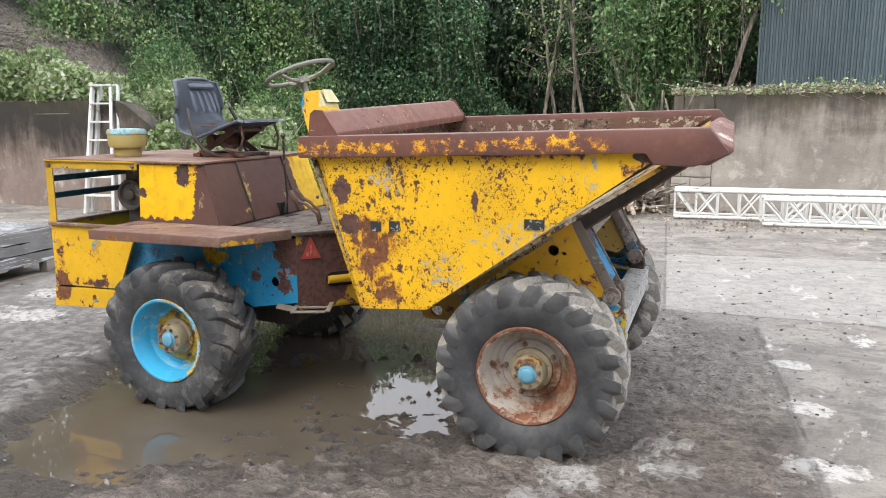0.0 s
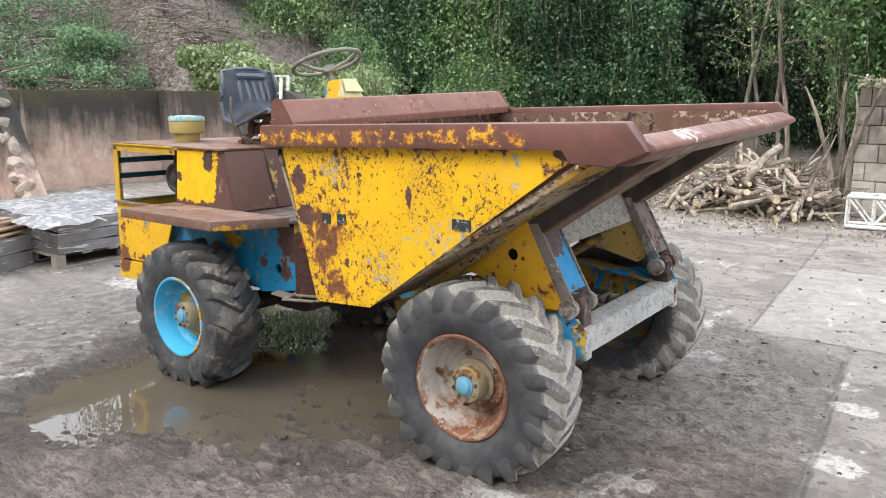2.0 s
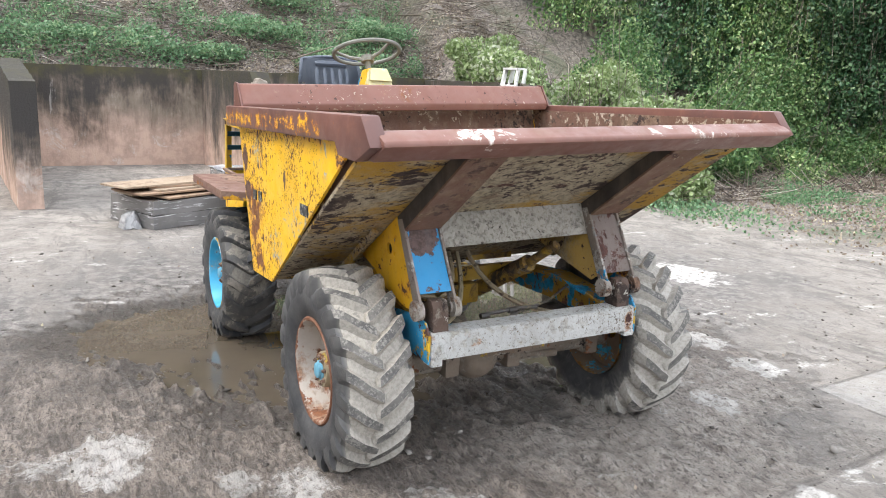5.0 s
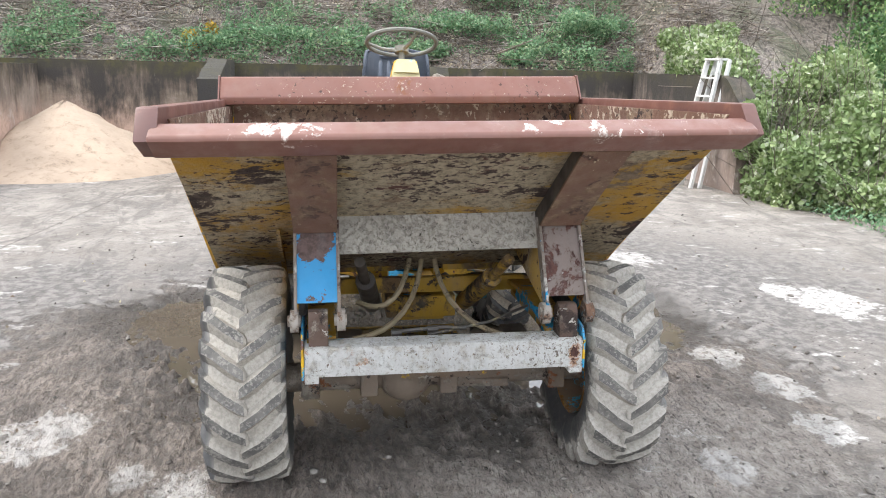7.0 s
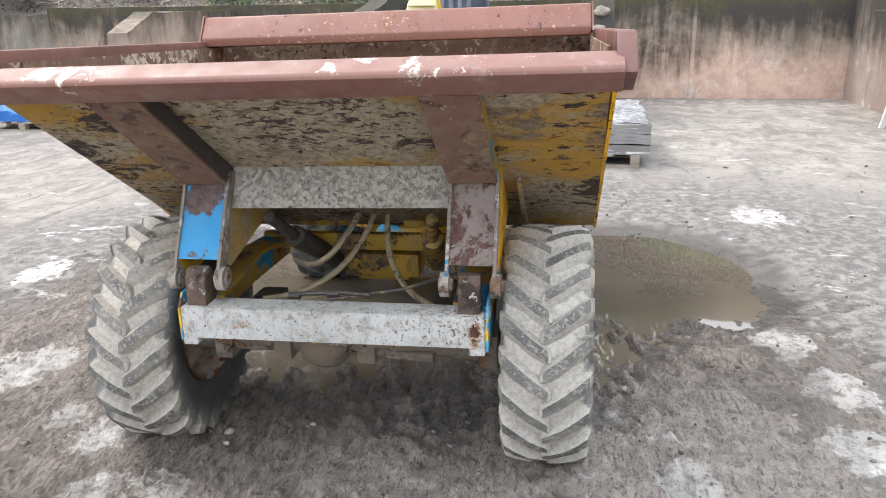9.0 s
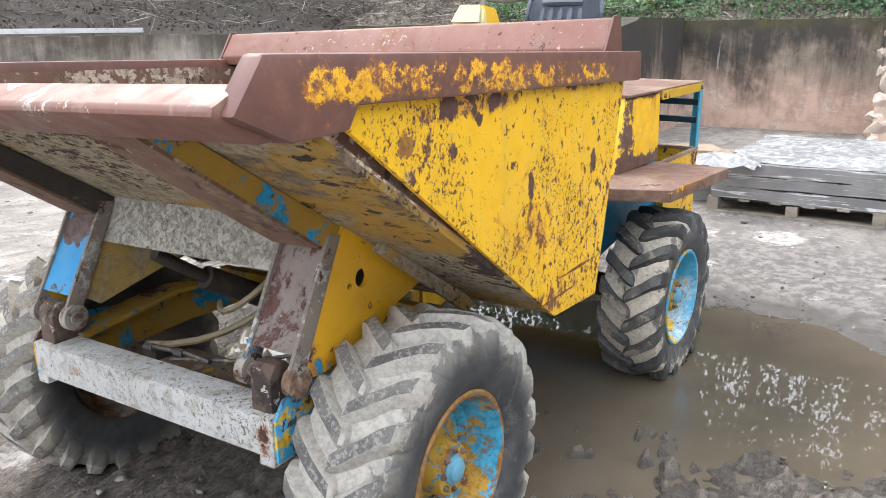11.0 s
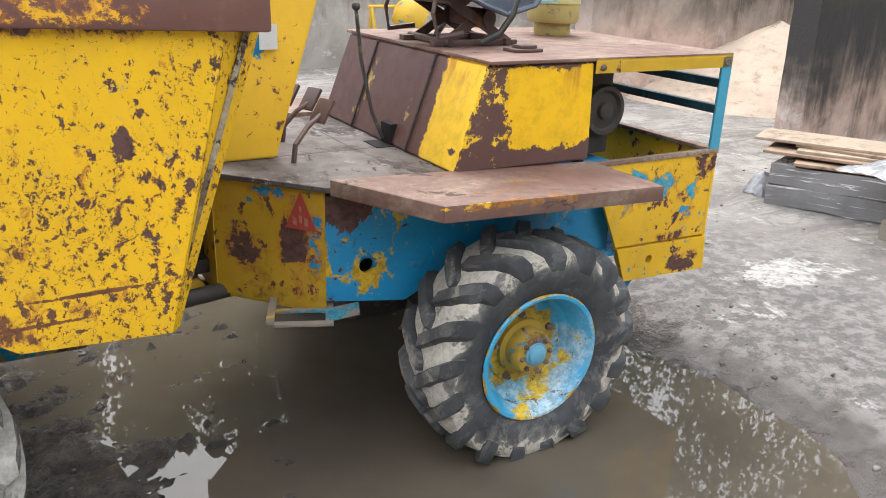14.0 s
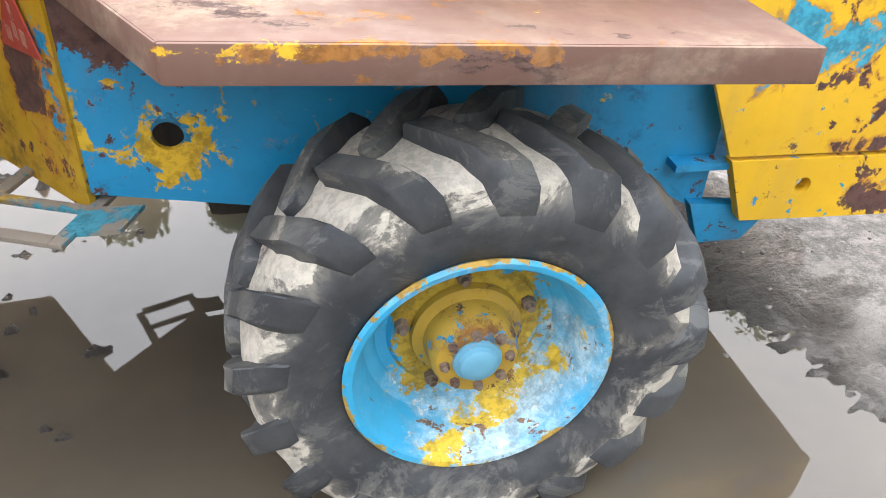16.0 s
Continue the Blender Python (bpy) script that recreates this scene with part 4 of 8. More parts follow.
def tyre_mesh(squash):
    """A cleated tyre of radius 0.43, axis y, outer side at +y, pressed flat below."""
    bm = bmesh.new()
    prof = [(0.215, 0.112), (0.235, 0.130), (0.30, 0.151), (0.342, 0.149), (0.376, 0.134), (0.394, 0.096), (0.402, 0.0)]
    prof = prof + [(r, -y) for r, y in prof[-2::-1]] + [(0.215, -0.08), (0.215, 0.08)]
    lathe(bm, prof, 72, close=True)
    return pressed(bm, squash)


def pressed(bm, squash):
    for v in bm.verts:
        jit = noise.noise(v.co * 25) * 0.004
        n = Vector((v.co.x, 0, v.co.z)).normalized()
        if v.co.xz.length > 0.37:
            v.co += n * jit
        if v.co.z < -squash:
            over = -squash - v.co.z
            v.co.y += math.copysign(over * 0.55, v.co.y)
            v.co.z = -squash - over * 0.12
        elif v.co.z < -squash + 0.2:
            v.co.y *= 1 + 0.10 * (0.43 - squash) / 0.06 * (1 - (v.co.z + squash) / 0.2)
    return bm


def lug_mesh(lug, s, squash, n=21, turn=-1):
    """One tread bar with mud banked against its flanks, from the middle of the tread over the shoulder."""
    bm = bmesh.new()
    a0 = (lug + (0.5 if s < 0 else 0)) * math.tau / n
    flare = 2.15 if n > 20 else 1.45
    rows = []
    # stations across the tread: y, angle lag, inner radius, outer radius, half width
    for y, lag, r0, r1, w in ((-0.018, -0.07, 0.395, 0.420, 0.022), (-0.008, -0.05, 0.392, 0.429, 0.038), (0.015, -0.015, 0.390, 0.431, 0.043), (0.055, 0.05, 0.390, 0.432, 0.043), (0.105, 0.15, 0.382, 0.428, 0.045), (0.132, 0.205, 0.366, 0.416, 0.048), (0.146, 0.245, 0.340, 0.384, 0.050), (0.147, 0.26, 0.318, 0.340, 0.044)):
        ang = a0 + turn * lag
        row = []
        w *= 21.5 / n * 1.15 * (1 + 0.12 * noise.noise(Vector((lug * 3.1, s, y * 9))))
        r1 -= 0.006 * abs(noise.noise(Vector((lug * 1.7, s * 2, y * 14))))
        fl = flare * (1 + 0.30 * noise.noise(Vector((lug * 2.3, s * 4, y * 22))))
        for r, ww in ((r0, w * fl), (r0 * 0.42 + r1 * 0.58, w * (1 + (fl - 1) * 0.30)), (r1 - 0.004, w * 1.03), (r1, w * 0.90)):
            for d in (-ww, ww):
                yy = y + (0.0 if r == r0 else (0.006 if y > 0.13 else 0))
                row.append(bm.verts.new((r * math.cos(ang + d), s * yy, r * math.sin(ang + d))))
        rows.append(row)
    for p, q in zip(rows, rows[1:]):
        for i, j in ((0, 2), (2, 4), (4, 6), (6, 7), (7, 5), (5, 3), (3, 1)):
            bm.faces.new((p[i], p[j], q[j], q[i]))
    for r in (rows[0], rows[-1]):
        bm.faces.new((r[0], r[1], r[3], r[5], r[7], r[6], r[4], r[2]))
    return pressed(bm, squash)


def nut(bm, p, r, d):
    rod(bm, p, (p[0], p[1] + d, p[2]), r, 6)
    rod(bm, (p[0], p[1] + d, p[2]), (p[0], p[1] + d * 1.7, p[2]), r * 0.55, 8)


def wheel(m, squash, rim_mat, hub_mat, cap_mat, words, n=21, mud=None, turn=-1, slim=1.0):
    mud = mud or m_caked
    bm = bmesh.new()
    lathe(bm, [(0.224, 0.118), (0.228, 0.126), (0.222, 0.132), (0.212, 0.130), (0.206, 0.122), (0.203, 0.100), (0.194, 0.088), (0.188, 0.050), (0.182, 0.034), (0.168, 0.026), (0.160, 0.010), (0.140, 0.006), (0.132, 0.014), (0.05, 0.012), (0.05, -0.005), (0.14, -0.005), (0.19, -0.03), (0.20, -0.10), (0.215, -0.128), (0.205, -0.09)], 56)
    rim = part("wheel", bm, rim_mat, dumper, words)
    rim.matrix_basis = m
    bm = slimmer(tyre_mesh(squash), slim)
    ty = part("tyre", bm, mud, rim, "worn black cleated tyre caked with dry grey mud")
    for lug in range(n):
        for s in (1, -1):
            ob = part("tread_lug", slimmer(lug_mesh(lug, s, squash, n, turn), slim), m_lugdark if n < 20 else m_lugtop, rim)
            ob.data.materials.append(m_lugside if n < 20 else mud)
            for f in ob.data.polygons:
                c = f.center
                up = (f.normal.x * c.x + f.normal.z * c.z) / math.hypot(c.x, c.z)
                if up < 0.88:
                    f.material_index = 1
    bm = bmesh.new()
    lathe(bm, [(0.100, 0.012), (0.098, 0.028), (0.080, 0.034), (0.076, 0.082), (0.070, 0.094), (0.03, 0.097)], 32)
    hub = part("hub", bm, hub_mat, rim, "flaked hub with rusty nuts")
    bm = bmesh.new()
    lathe(bm, [(0.043, 0.095), (0.042, 0.100), (0.034, 0.102), (0.032, 0.112), (0.028, 0.115), (0.01, 0.116)], 24)
    part("hub_cap", bm, cap_mat, rim, "blue round hub cap")
    for i in range(5):
        bm = bmesh.new()
        an = i * math.tau / 5 + 0.3
        nut(bm, (0.118 * math.cos(an), 0.012, 0.118 * math.sin(an)), 0.013, 0.016)
        part("wheel_nut", bm, m_nut, rim)
    for i in range(8):
        bm = bmesh.new()
        an = i * math.tau / 8
        nut(bm, (0.056 * math.cos(an), 0.094, 0.056 * math.sin(an)), 0.009, 0.009)
        part("hub_bolt", bm, m_nut, rim)
    return rim


FZ, RZ = 0.368, 0.305
wheel(FR @ pose(-0.015, -0.735, FZ + 0.010, 0, 14, 180), 0.405, m_rimpale, m_hubgrey, m_capblue, "pale wheel streaked with rust")
wheel(FR @ pose(0.0, 0.71, FZ, 0, 40, 0), 0.405, m_rimmix, m_hubyel, m_capblue, "blue and rust-brown wheel", mud=m_cakedl, turn=1)
wheel(RE @ pose(-1.955, -0.71, RZ + 0.01, 0, 70, 180), 0.385, m_rimblue, m_hubgrey, m_capblue, "pale blue wheel", 17, m_wetd, slim=0.94)
wheel(RE @ pose(-1.950, 0.722, RZ + 0.010, 0, 5, 0), 0.378, m_rimblue, m_hubyel, m_capblue, "pale blue wheel with yellow flaked hub", 17, m_wet, 1, 0.90)

# ---- the dumper: rear half ----
bm = bmesh.new()
for s in (-1, 1):
    holed(bm, [(-1.335, 0.50), (-1.62, 0.452), (-1.72, 0.50), (-2.1, 0.56), (-2.35, 0.45), (-2.5, 0.365), (-2.5, 0.845), (-1.335, 0.845)], [((-1.479, 0.60), 0.026)], "y", s * 0.493, s * 0.506)
box(bm, -2.5, -1.35, -0.5, 0.5, 0.83, 0.845)
box(bm, -2.3, -1.7, -0.3, 0.3, 0.50, 0.82, 0.02)
chassis = part("rear_chassis", bm, m_chas, dumper, "bright blue rear chassis with yellow and brown flakes", m=RE)
bm = bmesh.new()
box(bm, -1.083, -1.072, -0.21, 0.21, 0.45, 0.862)
nose = part("nose", bm, m_nose, chassis, "angled yellow nose plates with brown patches", m=RE)
for s in (-1, 1):
    bm = bmesh.new()
    prism(bm, [(-1.336, s * 0.512), (-1.075, s * 0.21), (-1.083, s * 0.20), (-1.344, s * 0.50)], "z", 0.47, 0.862)
    part("nose_plate", bm, m_nose, nose, m=RE)
bm = bmesh.new()
prism(bm, [(-1.336, -0.5), (-1.08, -0.2), (-1.08, 0.2), (-1.336, 0.5)], "z", 0.455, 0.468)
part("nose_floor", bm, m_nose, nose, m=RE)
d = Vector((0.261, 0.302, 0)).normalized()
n = Vector((d.y, -d.x, 0))
c = Vector((-1.17, -0.32, 0.61))
# no slot is cut: a near-black plate laid on paints its shade
bm = bmesh.new()
ring = [c + n * 0.004 + d * (0.055 * (1 if math.cos(a) > 0 else -1) + 0.04 * math.cos(a)) + Vector((0, 0, 0.04 * math.sin(a))) for a in [i * math.tau / 20 + 0.1 for i in range(20)]]
va = [bm.verts.new(p) for p in ring]
vb = [bm.verts.new(p + n * 0.002) for p in ring]
bm.faces.new(va), bm.faces.new(vb[::-1])
for i in range(20):
    bm.faces.new((va[i], va[(i + 1) % 20], vb[(i + 1) % 20], vb[i]))
part("ram_slot", bm, Kit("slot_shade", 0.9).done((0.008, 0.007, 0.007)), nose, m=RE)
bm = bmesh.new()
rod(bm, c + n * 0.008 - d * 0.085, c + n * 0.008 + d * 0.08, 0.022, 14)
part("ram_end", bm, m_post, nose, "yellow and blue ram end", m=RE)
bm = bmesh.new()
prism(bm, [(-1.8, -0.535), (-1.335, -0.535), (-1.06, -0.215), (-1.06, 0.215), (-1.335, 0.535), (-1.8, 0.535)], "z", 0.864, 0.882, 0.003)
deck = part("deck", bm, m_deck, dumper, "trodden bare steel footplate", m=RE)
bm = bmesh.new()
box(bm, -1.62, -1.612, -0.35, 0.10, 0.880, 0.8825), box(bm, -1.75, -1.30, 0.104, 0.110, 0.880, 0.8825)
part("deck_seam", bm, m_dark, deck, m=RE)
for s in (-1, 1):
    bm = bmesh.new()
    prism(bm, [(-1.35, s * 0.535), (-1.535, s * 0.885), (-2.345, s * 0.90), (-2.345, s * 0.545)], "z", 0.872, 0.900, 0.006)
    prism(bm, [(-1.345, s * 0.535), (-1.533, s * 0.885), (-1.543, s * 0.885), (-1.355, s * 0.535)], "z", 0.848, 0.898, 0.003)
    prism(bm, [(-1.535, s * 0.889), (-2.350, s * 0.904), (-2.350, s * 0.892), (-1.54, s * 0.877)], "z", 0.848, 0.898, 0.003)
    if s > 0:
        for v in bm.verts:
            v.co.z += 0.008 - 0.034 * (-1.35 - v.co.x)
    part("mudguard", bm, m_wing, dumper, "worn brown flat mudguard with a folded edge", m=RE)
# bonnet
bm = bmesh.new()
lo = [(-1.765, -0.56), (-1.765, 0.56), (-2.32, 0.56), (-2.32, -0.56)]
hi = [(-1.885, -0.535), (-1.885, 0.545), (-2.315, 0.55), (-2.315, -0.545)]
va = [bm.verts.new((x, y, 0.884)) for x, y in lo]
vb = [bm.verts.new((x, y, 1.225)) for x, y in hi]
bm.faces.new(va[::-1]), bm.faces.new(vb)
for i in range(4):
    bm.faces.new((va[i], va[(i + 1) % 4], vb[(i + 1) % 4], vb[i]))
bmesh.ops.bevel(bm, geom=bm.edges[:], offset=0.007, segments=2, affect="EDGES")
bonnet = part("bonnet", bm, m_bonnet, dumper, "engine bonnet with brown primer and torn yellow paint", m=RE)
bm = bmesh.new()
box(bm, -2.99, -1.88, -0.56, 0.56, 1.226, 1.238, 0.003)
part("bonnet_top", bm, m_wing, bonnet, "rusty flat top plate", m=RE)
for y in (0.22, -0.25):
    bm = bmesh.new()
    va = [bm.verts.new(p) for p in ((-1.762, y - 0.004, 0.886), (-1.762, y + 0.004, 0.886), (-1.882, y + 0.004, 1.225), (-1.882, y - 0.004, 1.225))]
    vb = [bm.verts.new(v.co + Vector((0.006, 0, 0.002))) for v in va]
    bm.faces.new(va), bm.faces.new(vb[::-1])
    for i in range(4):
        bm.faces.new((va[i], va[(i + 1) % 4], vb[(i + 1) % 4], vb[i]))
    part("bonnet_seam", bm, m_dark, bonnet, m=RE)
# near-black plates paint the shade of the lever's opening; the bonnet is whole
bm = bmesh.new()
box(bm, -1.79, -1.762, 0.02, 0.10, 0.885, 0.96), box(bm, -1.77, -1.70, 0.0, 0.12, 0.8815, 0.8845)
part("lever_slot", bm, Kit("opening_shade", 0.9).done((0.008, 0.007, 0.007)), bonnet, m=RE)
bm = bmesh.new()
box(bm, -2.22, -2.10, 0.30, 0.38, 1.238, 1.250, 0.004), box(bm, -2.20, -2.13, 0.31, 0.37, 1.25, 1.262, 0.004)
part("latch", bm, m_redlev, bonnet, "rusty bonnet latch", m=RE)
# rear box, counterweight, posts and bars
bm = bmesh.new()
box(bm, -2.985, -2.97, -0.56, 0.56, 0.485, 0.862)
rbox = part("rear_box", bm, m_box, dumper, "open yellow rear box with blue and brown patches", m=RE)
for s in (-1, 1):
    bm = bmesh.new()
    low = 0.515 if s > 0 else 0.490
    prism(bm, [(-2.34, 0.862), (-2.50, low + 0.005), (-2.968, low - 0.005), (-2.966, 0.862)], "y", s * 0.548, s * 0.56)
    part("box_side", bm, m_box, rbox, m=RE)
bm = bmesh.new()
box(bm, -2.968, -2.4, -0.547, 0.547, 0.485, 0.5)
part("box_floor", bm, m_chas, rbox, m=RE)
bm = bmesh.new()
box(bm, -2.36, -2.345, -0.488, 0.488, 0.5, 0.862)
part("box_front", bm, m_dark, rbox, m=RE)
bm = bmesh.new()
for s in (-1, 1):
    box(bm, -2.985, -2.33, s * 0.562 - 0.02, s * 0.562 + 0.004, 0.85, 0.868, 0.003)
box(bm, -2.99, -2.95, -0.56, 0.56, 0.85, 0.868, 0.003)
part("box_lip", bm, m_wing, rbox, m=RE)
bm = bmesh.new()
holed(bm, [(-2.505, 0.511), (-2.56, 0.372), (-3.0, 0.355), (-2.988, 0.500)], [((-2.68, 0.446), 0.018)], "y", 0.535, 0.563)
holed(bm, [(-2.505, 0.483), (-2.56, 0.372), (-3.0, 0.355), (-2.988, 0.473)], [((-2.69, 0.425), 0.018)], "y", -0.563, -0.535)
box(bm, -3.0, -2.96, -0.55, 0.55, 0.36, 0.478)
part("counterweight", bm, m_box, rbox, "yellow lower ballast plate", m=RE)
for s in (-1, 1):
    bm = bmesh.new()
    prism(bm, [(-2.46, 0.40), (-2.50, 0.30), (-2.60, 0.30), (-2.66, 0.38)], "y", s * 0.50, s * 0.53, 0.003)
    part("rear_bracket", bm, m_chas, rbox, m=RE)
    bm = bmesh.new()
    box(bm, -2.985, -2.935, s * 0.56 - 0.004, s * 0.56 + 0.004, 0.86, 1.225), box(bm, -2.987, -2.979, s * 0.56 - 0.045 * (s > 0), s * 0.56 + 0.045 * (s < 0), 0.86, 1.225)
    part("corner_post", bm, m_postb if s > 0 else m_post, rbox, "angle-iron corner post", m=RE)
    bm = bmesh.new()
    box(bm, -2.985, -2.315, s * 0.56 - 0.004, s * 0.56 + 0.004, 1.185, 1.2255), box(bm, -2.985, -2.315, s * 0.555 - 0.02, s * 0.555 + 0.005, 1.2255, 1.232)
    rail = part("top_rail", bm, m_post, rbox, "yellow angle-iron top rail", m=RE)
    for x in (-2.34, -2.955):
        bm = bmesh.new()
        rod(bm, (x, s * 0.558, 1.205), (x, s * 0.572, 1.205), 0.012, 6)
        part("bolt", bm, m_nut, rail, m=RE)
for z in (1.02, 1.12):
    bm = bmesh.new()
    box(bm, -2.975, -2.968, -0.555, 0.555, z - 0.018, z + 0.018)
    box(bm, -2.975, -2.945, -0.555, 0.555, z + 0.012, z + 0.018)
    part("rear_bar", bm, m_slat, rbox, "dark blue rear bar", m=RE)
bm = bmesh.new()
box(bm, -2.50, -2.33, -0.45, 0.45, 0.87, 1.20, 0.01)
engine = part("engine_block", bm, m_dark, dumper, "oily dark engine end", m=RE)
for s in (-1, 1):
    bm = bmesh.new()
    lathe(bm, [(0.02, 0.16), (0.03, 0.155), (0.034, 0.14), (0.066, 0.135), (0.074, 0.15), (0.088, 0.15), (0.092, 0.14), (0.092, 0.0), (0.07, -0.02)], 28)
    part("pulley", bm, m_dark, engine, "dark round pulley housing", m=RE @ pose(-2.45, s * 0.33, 1.035, 0, 0, 0 if s > 0 else 180))
# filler tank on the top plate
bm = bmesh.new()
for v in lathe(bm, [(0.075, 0.0), (0.08, 0.01), (0.08, 0.05), (0.105, 0.055), (0.112, 0.07), (0.112, 0.13), (0.116, 0.134), (0.116, 0.15), (0.105, 0.164), (0.04, 0.168)], 28):
    pass
bm.transform(pose(-2.70, -0.2, 1.238, 90))
bm.transform(Matrix.Identity(4))
part("air_cleaner", bm, m_tank, dumper, "cream and blue round air cleaner", m=RE)

# ---- seat ----
SEAT = RE @ pose(-2.09, 0.01, 1.452) @ Matrix.Diagonal((0.92, 0.92, 0.72, 1))
SEAT_BASE = RE @ pose(-2.09, 0.01, 1.450) @ Matrix.Diagonal((0.9, 0.92, 1.16, 1))


def seat_point(u, v, lift=0.0):
    path = [(0.27, -0.012), (0.235, 0.016), (0.10, 0.005), (-0.02, -0.01), (-0.10, -0.002), (-0.145, 0.05), (-0.175, 0.14), (-0.205, 0.24), (-0.235, 0.33), (-0.245, 0.345)]
    f = v * (len(path) - 1)
    i = min(int(f), len(path) - 2)
    p = Vector(path[i]).lerp(Vector(path[i + 1]), f - i)
    d = (Vector(path[i + 1]) - Vector(path[i])).normalized()
    n = Vector((d.y, -d.x)) * -1
    w = 0.235 - 0.035 * max(0, (v - 0.55) / 0.45) ** 2 - 0.06 * max(0, (v - 0.9) / 0.1) ** 2
    side = (0.03 + 0.115 * math.exp(-((v - 0.46) / 0.2) ** 2)) * abs(u) ** 2.6 * min(1, 4 * v + 0.2)
    p = p + n * (side - lift)
    return Vector((p.x, u * w, p.y))


bm = bmesh.new()
NU, NV = 16, 28
g = [[bm.verts.new(seat_point(2 * i / NU - 1, j / NV)) for i in range(NU + 1)] for j in range(NV + 1)]
for j in range(NV):
    for i in range(NU):
        bm.faces.new((g[j][i], g[j][i + 1], g[j + 1][i + 1], g[j + 1][i]))
bmesh.ops.solidify(bm, geom=bm.faces[:], thickness=0.022)
seat = part("seat", bm, m_seat, dumper, "weathered grey bucket seat on a scissor base", m=SEAT)
for k in range(5):
    bm = bmesh.new()
    tube(bm, [seat_point(-0.5 + 0.25 * k, 0.58 + 0.04 * t, -0.008) for t in range(6)], [0.012] + [0.019] * 4 + [0.012], 8)
    part("back_rib", bm, m_seat, seat, m=SEAT)
bm = bmesh.new()
tube(bm, [seat_point(-0.55 + 0.11 * k, 0.83, -0.004) for k in range(11)], [0.02] + [0.03] * 9 + [0.02], 8)
part("head_pad", bm, m_seat, seat, m=SEAT)
bm = bmesh.new()
tube(bm, [seat_point(-1, j / 20, 0.004) for j in range(21)] + [seat_point(-1 + j / 5, 1, 0.004) for j in range(1, 10)] + [seat_point(1, 1 - j / 20, 0.004) for j in range(21)], 0.013, 8)
part("seat_piping", bm, m_seat, seat, m=SEAT)
bm = bmesh.new()
for s in (-1, 1):
    for p, q in (((-0.16, s * 0.14, -0.175), (0.14, s * 0.14, -0.04)), ((0.14, s * 0.12, -0.175), (-0.14, s * 0.12, -0.04))):
        box(bm, -0.17, 0.17, -0.005, 0.005, -0.016, 0.016, 0, Matrix.Translation((Vector(p) + Vector(q)) / 2) @ (Vector(q) - Vector(p)).to_track_quat("X", "Z").to_matrix().to_4x4())
    box(bm, -0.2, 0.2, s * 0.13 - 0.02, s * 0.13 + 0.02, -0.182, -0.165, 0.003), box(bm, -0.17, 0.17, s * 0.13 - 0.02, s * 0.13 + 0.02, -0.045, -0.03, 0.003)
for x in (-0.14, 0.14):
    rod(bm, (x, -0.17, -0.17), (x, 0.17, -0.17), 0.012, 8), rod(bm, (x, -0.17, -0.045), (x, 0.17, -0.045), 0.012, 8)
rod(bm, (-0.05, -0.16, -0.10), (-0.05, 0.16, -0.10), 0.03, 10)
box(bm, -0.15, 0.15, -0.16, 0.16, -0.035, -0.022, 0.004)
part("scissor_base", bm, m_redlev, seat, "rusty scissor suspension", m=SEAT_BASE)
for s in (-1, 1):
    bm = bmesh.new()
    tube(bm, [(-0.16, s * 0.225, 0.06), (-0.13, s * 0.25, 0.0), (-0.10, s * 0.25, -0.08), (-0.06, s * 0.22, -0.14), (0.0, s * 0.18, -0.17)], 0.012, 8)
    part("seat_bracket", bm, m_hose, seat, m=SEAT_BASE)
for s in (-1, 1):
    bm = bmesh.new()
    tube(bm, [(0.10, s * 0.20, -0.14), (0.22, s * 0.21, -0.15), (0.24, s * 0.2, -0.08), (0.22, s * 0.19, -0.02)], 0.009, 8)
    part("adjuster", bm, m_redlev, seat, m=SEAT_BASE)

# ---- steering ----
bm = bmesh.new()
lo = [(-1.10, 0.13), (-1.32, 0.13), (-1.32, -0.13), (-1.10, -0.13)]
hi = [(-1.385, 0.078), (-1.545, 0.078), (-1.545, -0.078), (-1.385, -0.078)]
va = [bm.verts.new((x, y, 0.884)) for x, y in lo]
vb = [bm.verts.new((x, y, 1.545)) for x, y in hi]
bm.faces.new(va[::-1])
for i in range(4):
    bm.faces.new((va[i], va[(i + 1) % 4], vb[(i + 1) % 4], vb[i]))
vc = [bm.verts.new(p) for p in ((-1.43, 0.06, 1.625), (-1.53, 0.06, 1.615), (-1.53, -0.06, 1.615), (-1.43, -0.06, 1.625))]
for i in range(4):
    bm.faces.new((vb[i], vb[(i + 1) % 4], vc[(i + 1) % 4], vc[i]))
bm.faces.new(vc)
bmesh.ops.bevel(bm, geom=bm.edges[:], offset=0.006, segments=2, affect="EDGES")
col = part("steering_column", bm, m_col, dumper, "yellow sheet-metal steering column", m=RE)
bm = bmesh.new()
p = [Vector((-1.375, y, 1.555)) for y in (-0.07, 0.07)] + [Vector((-1.418, y, 1.625)) for y in (0.05, -0.05)]
vs = [bm.verts.new(q) for q in p] + [bm.verts.new(q + Vector((0.006, 0, 0.003))) for q in p]
for q in ((0, 1, 2, 3), (7, 6, 5, 4), (0, 4, 5, 1), (1, 5, 6, 2), (2, 6, 7, 3), (3, 7, 4, 0)):
    bm.faces.new([vs[i] for i in q])
part("cowl_face", bm, m_pale, col, "faded cream cowl", m=RE)
bm = bmesh.new()
box(bm, -1.36, -1.30, 0.118, 0.121, 1.24, 1.32, 0, pose(0.02, 0.0, 0))
part("instruction_plate", bm, m_white, col, "small white instruction plate", m=RE)
WH = RE @ pose(-1.575, -0.015, 1.72, 0, -20, 0)
